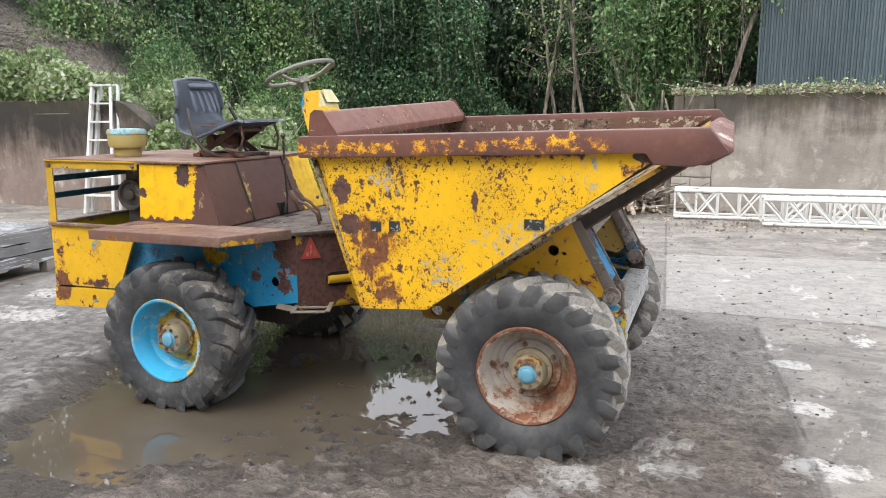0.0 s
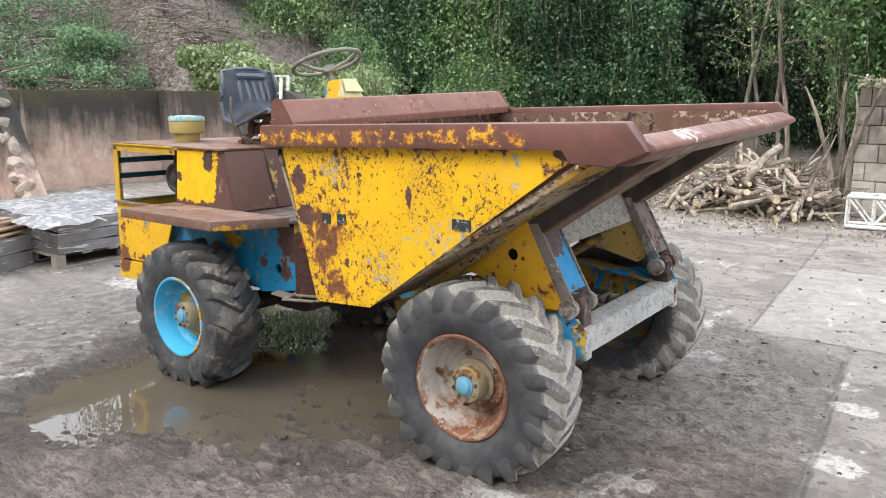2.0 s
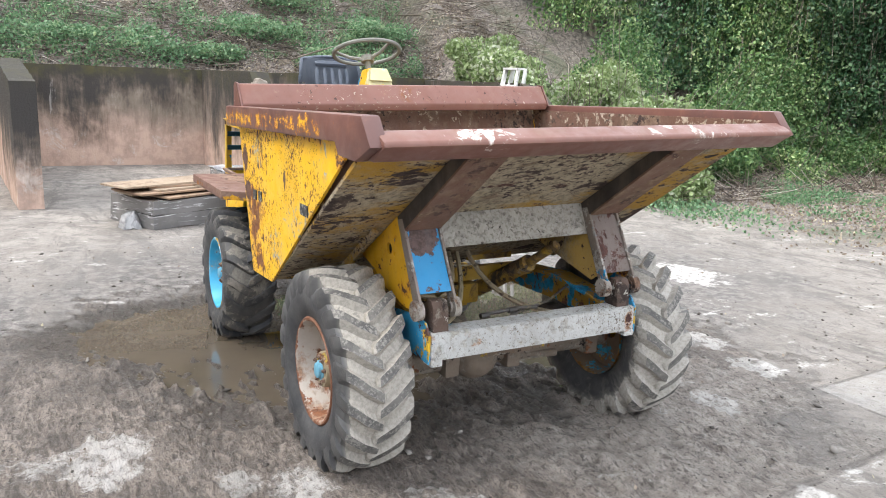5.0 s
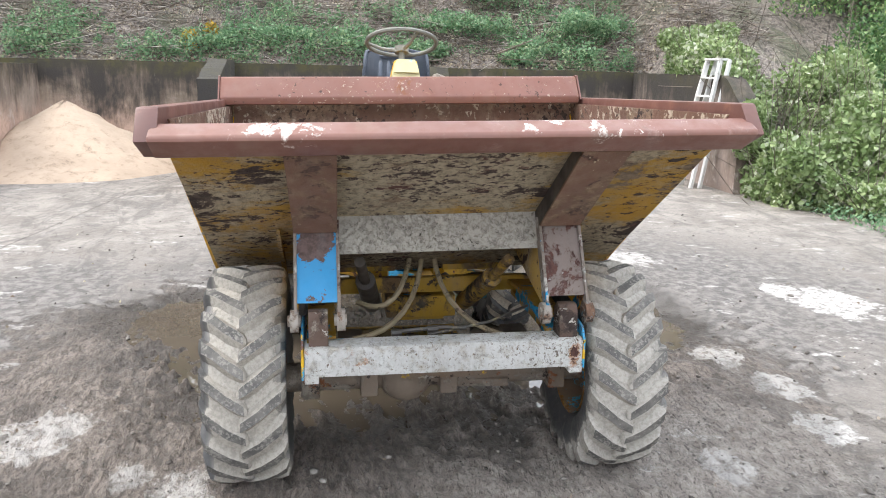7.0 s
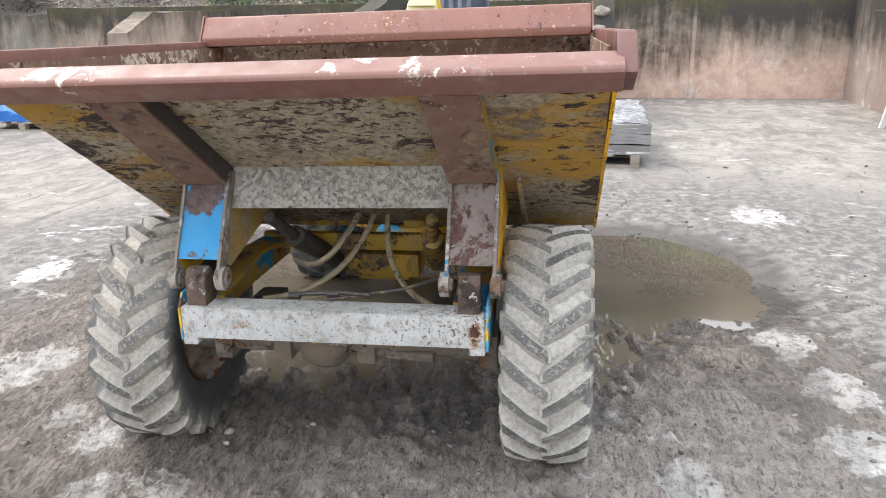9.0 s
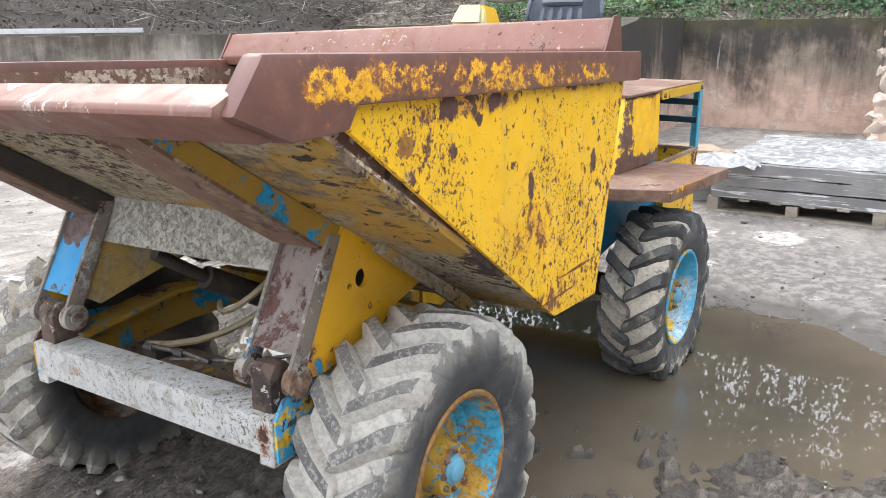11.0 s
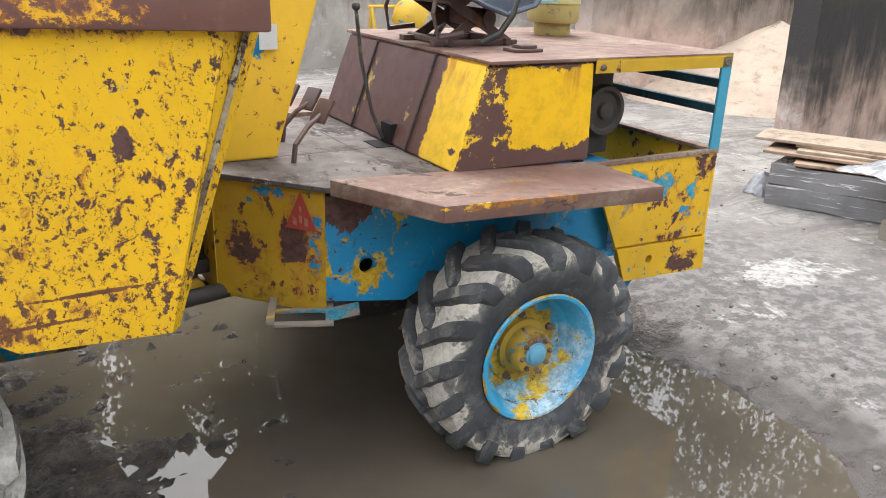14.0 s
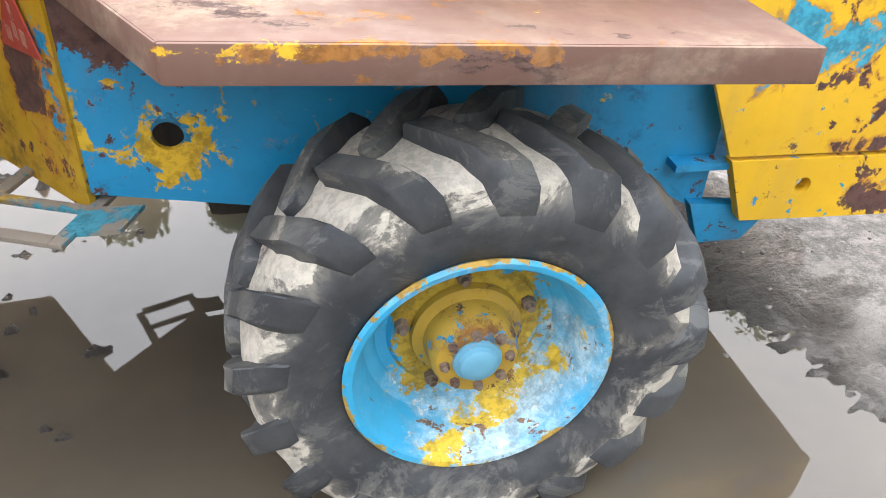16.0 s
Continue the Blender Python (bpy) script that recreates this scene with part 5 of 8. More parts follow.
bm = bmesh.new()
tube(bm, [(0.198 * math.cos(i * math.tau / 40), 0.198 * math.sin(i * math.tau / 40), 0) for i in range(40)], 0.0125, 8, closed=True)
swheel = part("steering_wheel", bm, m_wheel, dumper, "weathered grey three-spoke steering wheel", m=WH)
for k in range(3):
    bm = bmesh.new()
    an = k * math.tau / 3 + 0.4
    tube(bm, [(0.03 * math.cos(an), 0.03 * math.sin(an), -0.045), (0.11 * math.cos(an), 0.11 * math.sin(an), -0.035), (0.196 * math.cos(an), 0.196 * math.sin(an), 0)], [0.012, 0.010, 0.009], 6)
    part("spoke", bm, m_wheel, swheel, m=WH)
bm = bmesh.new()
rod(bm, (0, 0, -0.06), (0, 0, -0.025), 0.04, 16), rod(bm, (0, 0, -0.14), (0, 0, -0.05), 0.017, 10)
part("wheel_boss", bm, m_wheel, swheel, m=WH)
# pedals and levers
for (x, y), (dx, dy) in (((-1.35, 0.21), (-0.14, -0.09)), ((-1.36, -0.22), (-0.14, -0.02)), ((-1.42, -0.10), (-0.12, -0.02))):
    bm = bmesh.new()
    tube(bm, [(x, y, 0.88), (x - 0.01, y - 0.005, 0.94), (x + dx * 0.5, y + dy * 0.5, 0.99), (x + dx, y + dy, 1.02)], 0.009, 8)
    pedal = part("pedal", bm, m_redlev, dumper, "rusty bent pedal arm", m=RE)
    bm = bmesh.new()
    box(bm, -0.045, 0.045, -0.035, 0.035, -0.007, 0.007, 0.004, pose(x + dx, y + dy, 1.03, 0, 55, 20))
    part("pedal_pad", bm, m_redlev, pedal, m=RE)
bm = bmesh.new()
tube(bm, [(-1.755, 0.05, 0.90), (-1.72, 0.03, 1.0), (-1.70, -0.02, 1.18), (-1.69, -0.04, 1.355)], 0.007, 8)
bmesh.ops.create_uvsphere(bm, u_segments=10, v_segments=8, radius=0.016, matrix=pose(-1.69, -0.04, 1.365))
part("gear_lever", bm, m_hose, dumper, "thin black gear lever with a round knob", m=RE)
# footsteps and warning triangles
for s in (-1, 1):
    at = RE @ pose(-1.3, s * 0.5, 0.022, 0, 0, -s * 22) @ pose(1.3, -s * 0.5, 0)
    bm = bmesh.new()
    prism(bm, [(-1.36, 0.452), (-1.44, 0.47), (-1.44, 0.478), (-1.36, 0.462)], "y", s * 0.50, s * 0.58)
    step = part("footstep", bm, m_worn, dumper, "small slotted steel footstep", m=at)
    for x0, x1, y0, y1 in ((-1.36, -1.335, 0.40, 0.62), (-1.18, -1.155, 0.40, 0.60), (-1.335, -1.18, 0.595, 0.62), (-1.335, -1.18, 0.38, 0.41), (-1.335, -1.18, 0.50, 0.52)):
        bm = bmesh.new()
        box(bm, x0, x1, min(s * y0, s * y1), max(s * y0, s * y1), 0.452, 0.462, 0.002)
        part("step_bar", bm, m_worn, step, m=at)
    d = Vector((0.261, -s * 0.302, 0)).normalized()
    n = Vector((-d.y, d.x, 0)) * (-1 if s > 0 else 1)
    if n.y * s < 0:
        n = -n
    c = Vector((-1.285, s * 0.453, 0.735)) + n * 0.007
    bm = bmesh.new()
    tri = [c + d * a + Vector((0, 0, b)) for a, b in ((-0.055, 0), (0.055, 0), (0, 0.12))]
    vs = [bm.verts.new(p) for p in tri] + [bm.verts.new(p + n * 0.003) for p in tri]
    bm.faces.new(vs[:3]), bm.faces.new(vs[3:][::-1])
    for i in range(3):
        bm.faces.new((vs[i], vs[(i + 1) % 3], vs[3 + (i + 1) % 3], vs[3 + i]))
    sign = part("warning_triangle", bm, m_sign, dumper, "faded red warning triangle sticker", m=RE)
    for a, b, w in ((-0.02, 0.012, 0.012), (0.0, 0.02, 0.010), (0.02, 0.012, 0.012), (0.0, 0.05, 0.008)):
        bm = bmesh.new()
        q = [c + n * 0.0035 + d * (a + i * w * 0.5) + Vector((0, 0, b + j)) for i, j in ((-1, 0), (1, 0.004), (1, 0.028), (-1, 0.024))]
        vs = [bm.verts.new(p) for p in q] + [bm.verts.new(p + n * 0.001) for p in q]
        for f in ((0, 1, 2, 3), (7, 6, 5, 4), (0, 4, 5, 1), (1, 5, 6, 2), (2, 6, 7, 3), (3, 7, 4, 0)):
            bm.faces.new([vs[i] for i in f])
        part("sign_bar", bm, m_faint, sign, m=RE)
bm = bmesh.new()
rod(bm, (-1.955, -0.62, RZ), (-1.955, 0.62, RZ), 0.058, 16)
bmesh.ops.create_uvsphere(bm, u_segments=18, v_segments=10, radius=0.12, matrix=pose(-1.955, 0.1, RZ))
rod(bm, (-1.95, 0.08, 0.32), (-0.98, 0.02, 0.42), 0.03, 12)
box(bm, -2.25, -1.40, -0.24, 0.24, 0.36, 0.60, 0.03), box(bm, -1.75, -1.50, -0.3, 0.3, 0.30, 0.50, 0.03)
part("rear_axle", bm, m_dark, dumper, "dark muddy rear axle and drive shaft", m=RE)

# ---- yard materials ----
rng = np.random.default_rng(5)


def ground_material():
    """Pale worn concrete in slabs, trodden mud round the dumper, soil on the banks."""
    k = Kit("muddy_concrete_yard", 0.8)
    x, y, z = k.axis(0), k.axis(1), k.axis(2)
    big, mid, fine, grit = k.noise(0.55, 5, 0.6), k.noise(2.3, 6, 0.62, 0.6), k.noise(11, 8, 0.72), k.noise(70, 5, 0.72)
    # bare concrete: pale, clouded, with dragged grey streaks
    conc = k.mix(k.step(mid, 0.34, 0.66), (0.345, 0.312, 0.276), (0.212, 0.190, 0.168))
    drag = k.step(k.noise(1.5, 8, 0.74, 1.2, k.stretch(0.55, 1.7, 1)), 0.50, 0.60)
    conc = k.mix(k.math("MULTIPLY", drag, 0.66), conc, (0.130, 0.120, 0.110))
    conc = k.mix(k.math("MULTIPLY", k.step(k.noise(5.5, 8, 0.76, 0.8), 0.52, 0.59), 0.66), conc, (0.145, 0.132, 0.119))
    conc = k.mix(k.math("MULTIPLY", k.step(k.noise(26, 6, 0.75), 0.53, 0.63), 0.62), conc, (0.15, 0.137, 0.123))
    conc = k.mix(k.math("MULTIPLY", k.step(fine, 0.56, 0.70), 0.45), conc, (0.55, 0.52, 0.48))
    # grey film of dried slurry west of the machine
    film = k.math("ADD", k.far((-2.5, 1.0, 0), (0.40, 0.30, 0)), k.math("MULTIPLY", k.math("SUBTRACT", mid, 0.5), 1.3))
    south = k.math("ADD", k.far((-1.7, -2.5, 0), (0.5, 1.1, 0)), k.math("MULTIPLY", k.math("SUBTRACT", mid, 0.5), 1.3))
    film = k.math("MULTIPLY", k.math("MAXIMUM", k.step(film, 1.2, 0.6), k.step(south, 1.15, 0.6)), 0.85)
    conc = k.mix(film, conc, k.mix(k.step(fine, 0.43, 0.58), (0.085, 0.079, 0.074), (0.235, 0.219, 0.204)))
    # mud, ended by a slab joint on the east
    edge_n = k.math("ADD", k.math("MULTIPLY", k.math("SUBTRACT", mid, 0.5), 0.85), k.math("MULTIPLY", k.math("SUBTRACT", fine, 0.5), 0.45))
    ring = k.math("ADD", k.far((-0.75, -0.12, 0), (0.47, 0.47, 0)), edge_n)
    east = k.math("ADD", x, k.math("MULTIPLY", y, 0.105))
    stop = k.step(k.math("ADD", east, k.math("MULTIPLY", edge_n, 0.10)), 1.17, 1.10)
    north_lane = k.math("MAXIMUM", k.step(k.math("ADD", y, k.math("MULTIPLY", edge_n, 0.12)), 1.98, 1.88), k.step(x, 0.32, 0.24))
    mud_f = k.math("MULTIPLY", k.math("MULTIPLY", k.step(ring, 1.12, 0.92), stop), north_lane)
    ridge = k.noise(13, 7, 0.72, 1.0, k.stretch(0.5, 1.8, 1, (2, 2, 0)))
    crumb = k.noise(30, 6, 0.74, 0.8, k.stretch(0.6, 1.4, 1))
    # relief shading in the colour: the bump's hollows go darker, its tops paler
    mud = k.mix(k.step(ridge, 0.40, 0.60), (0.155, 0.128, 0.107), (0.355, 0.300, 0.254))
    mud = k.mix(k.step(crumb, 0.46, 0.36, 0.0, 0.7), mud, (0.045, 0.037, 0.032))
    # dusty and drier towards the slab's corner
    dusty = k.step(k.math("ADD", k.far((0.50, 0.95, 0), (0.62, 0.72, 0)), k.math("MULTIPLY", edge_n, 1.1)), 1.0, 0.35)
    mud = k.mix(k.math("MULTIPLY", dusty, 0.85), mud, k.mix(k.step(fine, 0.36, 0.62), (0.52, 0.468, 0.415), (0.33, 0.29, 0.252)))
    mud = k.mix(k.math("MULTIPLY", k.step(k.noise(24, 7, 0.74), 0.52, 0.62), 0.6), mud, (0.36, 0.315, 0.275))
    mud = k.mix(k.math("MULTIPLY", k.step(k.noise(34, 6, 0.74, 0.6, k.stretch(0.6, 1.5, 1, (3, 1, 0))), 0.52, 0.62), 0.7), mud, (0.062, 0.050, 0.043))
    mud = k.mix(k.math("MULTIPLY", k.step(grit, 0.52, 0.66), 0.5), mud, (0.05, 0.041, 0.035))
    tone = k.mix(k.math("MULTIPLY", mud_f, 0.96), conc, mud)
    slab = k.math("MULTIPLY", k.step(k.math("ADD", x, k.math("MULTIPLY", y, 0.095)), 0.50, 0.54), k.math("MULTIPLY", k.step(k.math("SUBTRACT", y, k.math("MULTIPLY", x, 0.02)), 1.90, 1.94), k.step(k.math("ADD", y, k.math("MULTIPLY", x, -0.14)), 4.14, 4.10)))
    tone = k.mix(k.math("MULTIPLY", slab, k.step(fine, 0.34, 0.66, 0.75, 0.3)), tone, (0.40, 0.382, 0.355))
    # pale lime splashes, most of them in known places
    lime = k.step(k.math("ADD", k.noise(1.9, 7, 0.74, 0.4, k.stretch(1.5, 0.7, 1, (3, 9, 0))), k.math("MULTIPLY", fine, 0.22)), 0.70, 0.77)
    patch = None
    for px, py, r in ((-0.26, -1.62, 0.22), (0.13, -1.16, 0.10), (0.25, -0.93, 0.13), (0.62, -0.74, 0.11), (0.60, -0.48, 0.08), (1.21, 0.2, 0.12), (1.24, -0.5, 0.14), (1.17, 0.9, 0.10), (-2.0, 3.2, 0.34), (-1.0, 1.84, 0.17), (-0.55, 1.95, 0.17), (-0.05, 1.9, 0.16), (0.27, 1.25, 0.13),
                      (-4.1, 0.2, 0.22), (-4.5, 0.8, 0.2), (-2.92, 0.72, 0.09), (-3.4, 2.2, 0.25), (-2.3, 3.0, 0.2), (-1.5, -2.45, 0.2)):
        d = k.math("ADD", k.far((px, py, 0), (0.85, 1.15, 0)), k.math("MULTIPLY", k.math("SUBTRACT", k.noise(6, 7, 0.74), 0.5), r * 2.6))
        f = k.step(d, r, r * 0.8)
        patch = f if patch is None else k.math("MAXIMUM", patch, f)
    lime = k.math("MAXIMUM", lime, k.math("MULTIPLY", patch, 0.9))
    lime = k.math("MULTIPLY", lime, k.step(k.noise(15, 8, 0.78), 0.40, 0.55, 0.15, 1.0))
    tone = k.mix(k.math("MULTIPLY", lime, k.step(x, -3.0, -2.2, 0.66, 0.95)), tone, (0.64, 0.615, 0.58))
    # slab joints
    wob = k.math("MULTIPLY", k.math("SUBTRACT", fine, 0.5), 0.06)
    turned = k.math("ADD", y, k.math("MULTIPLY", x, -0.02))
    joint = None
    for line, at, side in ((east, 1.15, k.step(y, 1.98, 1.92)), (k.math("ADD", x, k.math("MULTIPLY", y, 0.095)), 0.52, k.step(y, 1.92, 1.98)), (turned, 1.92, k.step(x, 0.30, 0.34)),
                           (k.math("ADD", y, k.math("MULTIPLY", x, -0.14)), 4.12, k.step(x, 0.05, 0.12)), (k.math("ADD", y, k.math("MULTIPLY", x, 0.10)), -3.6, k.step(x, -9.0, -8.9)), (k.math("ADD", x, k.math("MULTIPLY", y, 0.08)), -6.6, k.step(y, 4.8, 4.7))):
        f = k.step(k.math("ABSOLUTE", k.math("ADD", k.math("SUBTRACT", line, at), wob)), 0.030 if line is east else 0.014, 0.003)
        f = k.math("MULTIPLY", f, side)
        joint = f if joint is None else k.math("MAXIMUM", joint, f)
    joint = k.math("MULTIPLY", joint, k.step(k.noise(3.1, 5), 0.36, 0.56, 0.1, 1.0))
    tone = k.mix(k.math("MULTIPLY", joint, 0.62), tone, (0.11, 0.095, 0.083))
    # soil and leaf mould to the north and on the banks
    soil = k.mix(k.step(fine, 0.42, 0.60), (0.075, 0.062, 0.053), (0.29, 0.25, 0.215))
    soil = k.mix(k.step(k.noise(24, 5, 0.7), 0.54, 0.66), soil, (0.44, 0.39, 0.34))
    green = k.step(k.math("ADD", big, k.math("MULTIPLY", fine, 0.3)), 0.66, 0.8)
    soil = k.mix(k.math("MULTIPLY", green, 0.5), soil, (0.06, 0.085, 0.025))
    soil = k.mix(k.step(y, -8.8, -9.4, 0.0, 0.85), soil, (0.035, 0.028, 0.023))
    north = k.step(k.math("ADD", k.math("ADD", y, k.math("MULTIPLY", k.math("SUBTRACT", mid, 0.5), 2.2)), k.math("MULTIPLY", x, -0.10)), 5.6, 7.2)
    soil_f = k.math("MAXIMUM", north, k.step(z, 0.12, 0.5))
    tone = k.mix(soil_f, tone, soil)
    dry = k.math("SUBTRACT", 1.0, soil_f)
    grain = k.noise(80, 7, 0.80)
    tone = k.mix(k.step(grain, 0.46, 0.30, 0.0, 0.75), tone, (0.03, 0.026, 0.023))
    tone = k.mix(k.math("MULTIPLY", k.step(grain, 0.56, 0.72, 0.0, 0.5), k.step(y, -8.8, -9.4, 1.0, 0.1)), tone, (0.58, 0.55, 0.51))
    # darker, glossier ground: water's edge and low spots, under the machine, damp patches
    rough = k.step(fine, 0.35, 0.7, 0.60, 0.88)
    low_wet = k.math("MULTIPLY", k.step(z, 0.0, -0.034), dry)
    under_f = k.step(k.math("ADD", k.far((-0.45, 0.0, 0), (0.85, 0.85, 0)), k.math("MULTIPLY", k.math("SUBTRACT", mid, 0.5), 1.0)), 0.85, 0.55)
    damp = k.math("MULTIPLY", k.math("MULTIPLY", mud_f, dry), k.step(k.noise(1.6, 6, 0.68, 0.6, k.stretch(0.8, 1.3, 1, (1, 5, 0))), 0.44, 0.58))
    wet_dark = k.math("MAXIMUM", k.math("MULTIPLY", low_wet, 0.70), k.math("MAXIMUM", k.math("MULTIPLY", k.math("MULTIPLY", under_f, k.step(dusty, 0.1, 0.7, 1.0, 0.2)), 0.36), k.math("MULTIPLY", k.math("MULTIPLY", damp, k.step(dusty, 0.1, 0.6, 1.0, 0.0)), 0.45)))
    tone = k.mix(wet_dark, tone, (0.066, 0.056, 0.048))
    rough = k.math("SUBTRACT", rough, k.math("MULTIPLY", wet_dark, 0.50))
    h = k.math("ADD", k.math("MULTIPLY", fine, 0.55), k.math("MULTIPLY", grit, 0.35))
    lumps = k.math("ADD", crumb, k.math("MULTIPLY", ridge, 1.2))
    lumps = k.math("MULTIPLY", lumps, k.math("MULTIPLY", mud_f, 0.95))
    k.bump(k.math("ADD", lumps, k.math("SUBTRACT", h, k.math("MULTIPLY", joint, 0.5))), 1.0, 0.030)
    return k.done(tone, rough)


def concrete(name, base, pink=0.0, dark=0.5, moss=0.4, soot=0.0, height_=1.6):
    """Old cast concrete: blotches, pink bloom below, sooty drips from the top, moss at the rim."""
    k = Kit(name, 0.85)
    z = k.axis(2)
    n1, n2, n3 = k.noise(0.9, 6, 0.62, 0.4), k.noise(5, 7, 0.68), k.noise(40, 5, 0.7)
    tone = k.mix(k.step(n1, 0.35, 0.68), base, tuple(c * 0.56 for c in base))
    low = k.step(k.math("ADD", z, k.math("MULTIPLY", k.math("SUBTRACT", k.noise(0.7, 6, 0.65, 0.5), 0.5), 1.6)), 1.15, 0.55)
    tone = k.mix(k.math("MULTIPLY", low, pink), tone, k.mix(k.step(n2, 0.4, 0.65), (0.58, 0.41, 0.325), (0.42, 0.285, 0.225)))
    tone = k.mix(k.math("MULTIPLY", k.step(n2, 0.54, 0.72), 0.45), tone, tuple(min(1, c * 1.45) for c in base))
    bloom = k.math("MULTIPLY", k.step(k.noise(2.1, 8, 0.74, 0.5), 0.55, 0.63), k.step(z, 1.1, 0.3, 0.25, 1.0))
    tone = k.mix(k.math("MULTIPLY", bloom, 0.6), tone, (0.60, 0.54, 0.49))
    drip = k.math("ADD", k.math("ADD", k.math("MULTIPLY", k.noise(4.5, 7, 0.7, 0.3, k.stretch(1, 1, 0.13)), 0.36), k.math("MULTIPLY", k.noise(2.2, 8, 0.74, 0.6, k.stretch(1, 1, 0.5)), 0.24)), k.math("ADD", k.math("MULTIPLY", k.noise(0.6, 5, 0.65, 0.4), 0.65), soot))
    fall = k.math("ADD", drip, k.math("MULTIPLY", k.math("SUBTRACT", z, 1.0), 0.20))
    tone = k.mix(k.math("MULTIPLY", k.step(fall, 0.56, 0.74), dark * 0.85), tone, (0.115, 0.085, 0.062))
    tone = k.mix(k.math("MULTIPLY", k.step(fall, 0.66, 0.80), dark), tone, (0.032, 0.030, 0.028))
    white = k.step(k.noise(6, 6, 0.7, 0, k.stretch(1, 1, 0.09, (5, 2, 0))), 0.66, 0.70)
    tone = k.mix(k.math("MULTIPLY", white, 0.4), tone, (0.52, 0.48, 0.44))
    top = k.math("MULTIPLY", k.step(k.math("ADD", z, k.math("MULTIPLY", k.math("SUBTRACT", n1, 0.5), 1.1)), height_ - 0.3, height_ + 0.1), k.step(n2, 0.4, 0.6, 0.3, 1.0))
    tone = k.mix(k.math("MULTIPLY", top, moss), tone, (0.085, 0.078, 0.028))
    k.bump(k.math("ADD", n2, k.math("MULTIPLY", n3, 0.4)), 0.55, 0.02)
    return k.done(tone, 0.88)


def leafy(name, dark, light, third=None, rough=0.55):
    k = Kit(name, rough)
    r = k.island()
    tone = k.mix(k.step(r, 0.1, 0.9), dark, light)
    if third:
        tone = k.mix(k.step(k.math("FRACT", k.math("MULTIPLY", r, 37.0)), 0.80, 0.84), tone, third)
    big = k.noise(0.7, 3)
    tone = k.mix(k.step(big, 0.4, 0.65, 0.0, 0.4), tone, dark)
    tone = k.mix(k.step(k.noise(2.6, 3), 0.40, 0.62, 0.0, 0.5), tone, dark)
    tone = k.mix(k.step(k.rand(), 0.2, 0.9, 0.0, 0.4), tone, dark)
    k.done(tone)
    tr = k.t.nodes.new("ShaderNodeBsdfTranslucent")
    k.put(tr.inputs[0], tone)
    ms = k.t.nodes.new("ShaderNodeMixShader")
    ms.inputs[0].default_value = 0.28
    k.t.links.new(k.b.outputs[0], ms.inputs[1]), k.t.links.new(tr.outputs[0], ms.inputs[2])
    k.t.links.new(ms.outputs[0], k.t.nodes["Material Output"].inputs["Surface"])
    return k.m


m_ground = ground_material()
m_concw = concrete("stained_pinkish_concrete", (0.36, 0.302, 0.238), 0.85, 0.9, 0.95, 0.075)
m_concd = concrete("dark_stained_concrete", (0.37, 0.30, 0.245), 0.9, 0.88, 0.5, 0.02)
m_conck = concrete("sooty_pinkish_concrete", (0.30, 0.25, 0.215), 0.85, 0.95, 0.4, 0.11)
m_rubble = concrete("broken_concrete", (0.46, 0.40, 0.34), 0.3, 0.3, 0.2)
m_concg = concrete("grey_render", (0.39, 0.36, 0.315), 0.06, 0.7, 0.45, 0.02)
m_ivy = leafy("ivy_leaves", (0.030, 0.085, 0.040), (0.165, 0.31, 0.13), (0.38, 0.50, 0.25), 0.45)
# a darker copy of ivy_leaves; shade inside the wood is put into its colour
m_ivyshade = leafy("shaded_ivy_leaves", (0.012, 0.034, 0.018), (0.075, 0.15, 0.065), (0.16, 0.24, 0.11), 0.45)
m_ivyl = leafy("light_ivy_leaves", (0.055, 0.135, 0.045), (0.30, 0.45, 0.16), (0.54, 0.62, 0.31), 0.48)
m_bush = leafy("pale_bramble_leaves", (0.17, 0.25, 0.09), (0.48, 0.56, 0.29), (0.74, 0.75, 0.62), 0.5)
m_weed = leafy("nettle_leaves", (0.10, 0.21, 0.10), (0.31, 0.46, 0.26), (0.42, 0.52, 0.28), 0.5)
m_dead = leafy("dead_leaves", (0.20, 0.155, 0.12), (0.53, 0.455, 0.365), (0.66, 0.60, 0.42), 0.8)
m_soilbit = leafy("dark_leaf_litter", (0.03, 0.024, 0.02), (0.12, 0.09, 0.065), (0.22, 0.17, 0.12), 0.85)
m_twig = leafy("dry_twigs", (0.10, 0.08, 0.067), (0.43, 0.365, 0.30), (0.66, 0.60, 0.53), 0.8)
kb = Kit("grey_bark", 0.9)
m_bark = kb.done(kb.mix(kb.step(kb.noise(6, 6, 0.7, 0.3, kb.stretch(1, 1, 0.2)), 0.38, 0.66), (0.10, 0.082, 0.065), (0.36, 0.31, 0.25)))
kb = Kit("log_bark", 0.9)
m_log = kb.done(kb.mix(kb.step(kb.noise(9, 5, 0.7), 0.4, 0.65), kb.mix(kb.rand(), (0.09, 0.068, 0.05), (0.30, 0.245, 0.19)), (0.42, 0.36, 0.29)))
kb = Kit("cut_wood", 0.8)
m_cut = kb.done(kb.mix(kb.step(kb.noise(14, 4), 0.4, 0.6), (0.52, 0.38, 0.24), (0.70, 0.56, 0.38)))


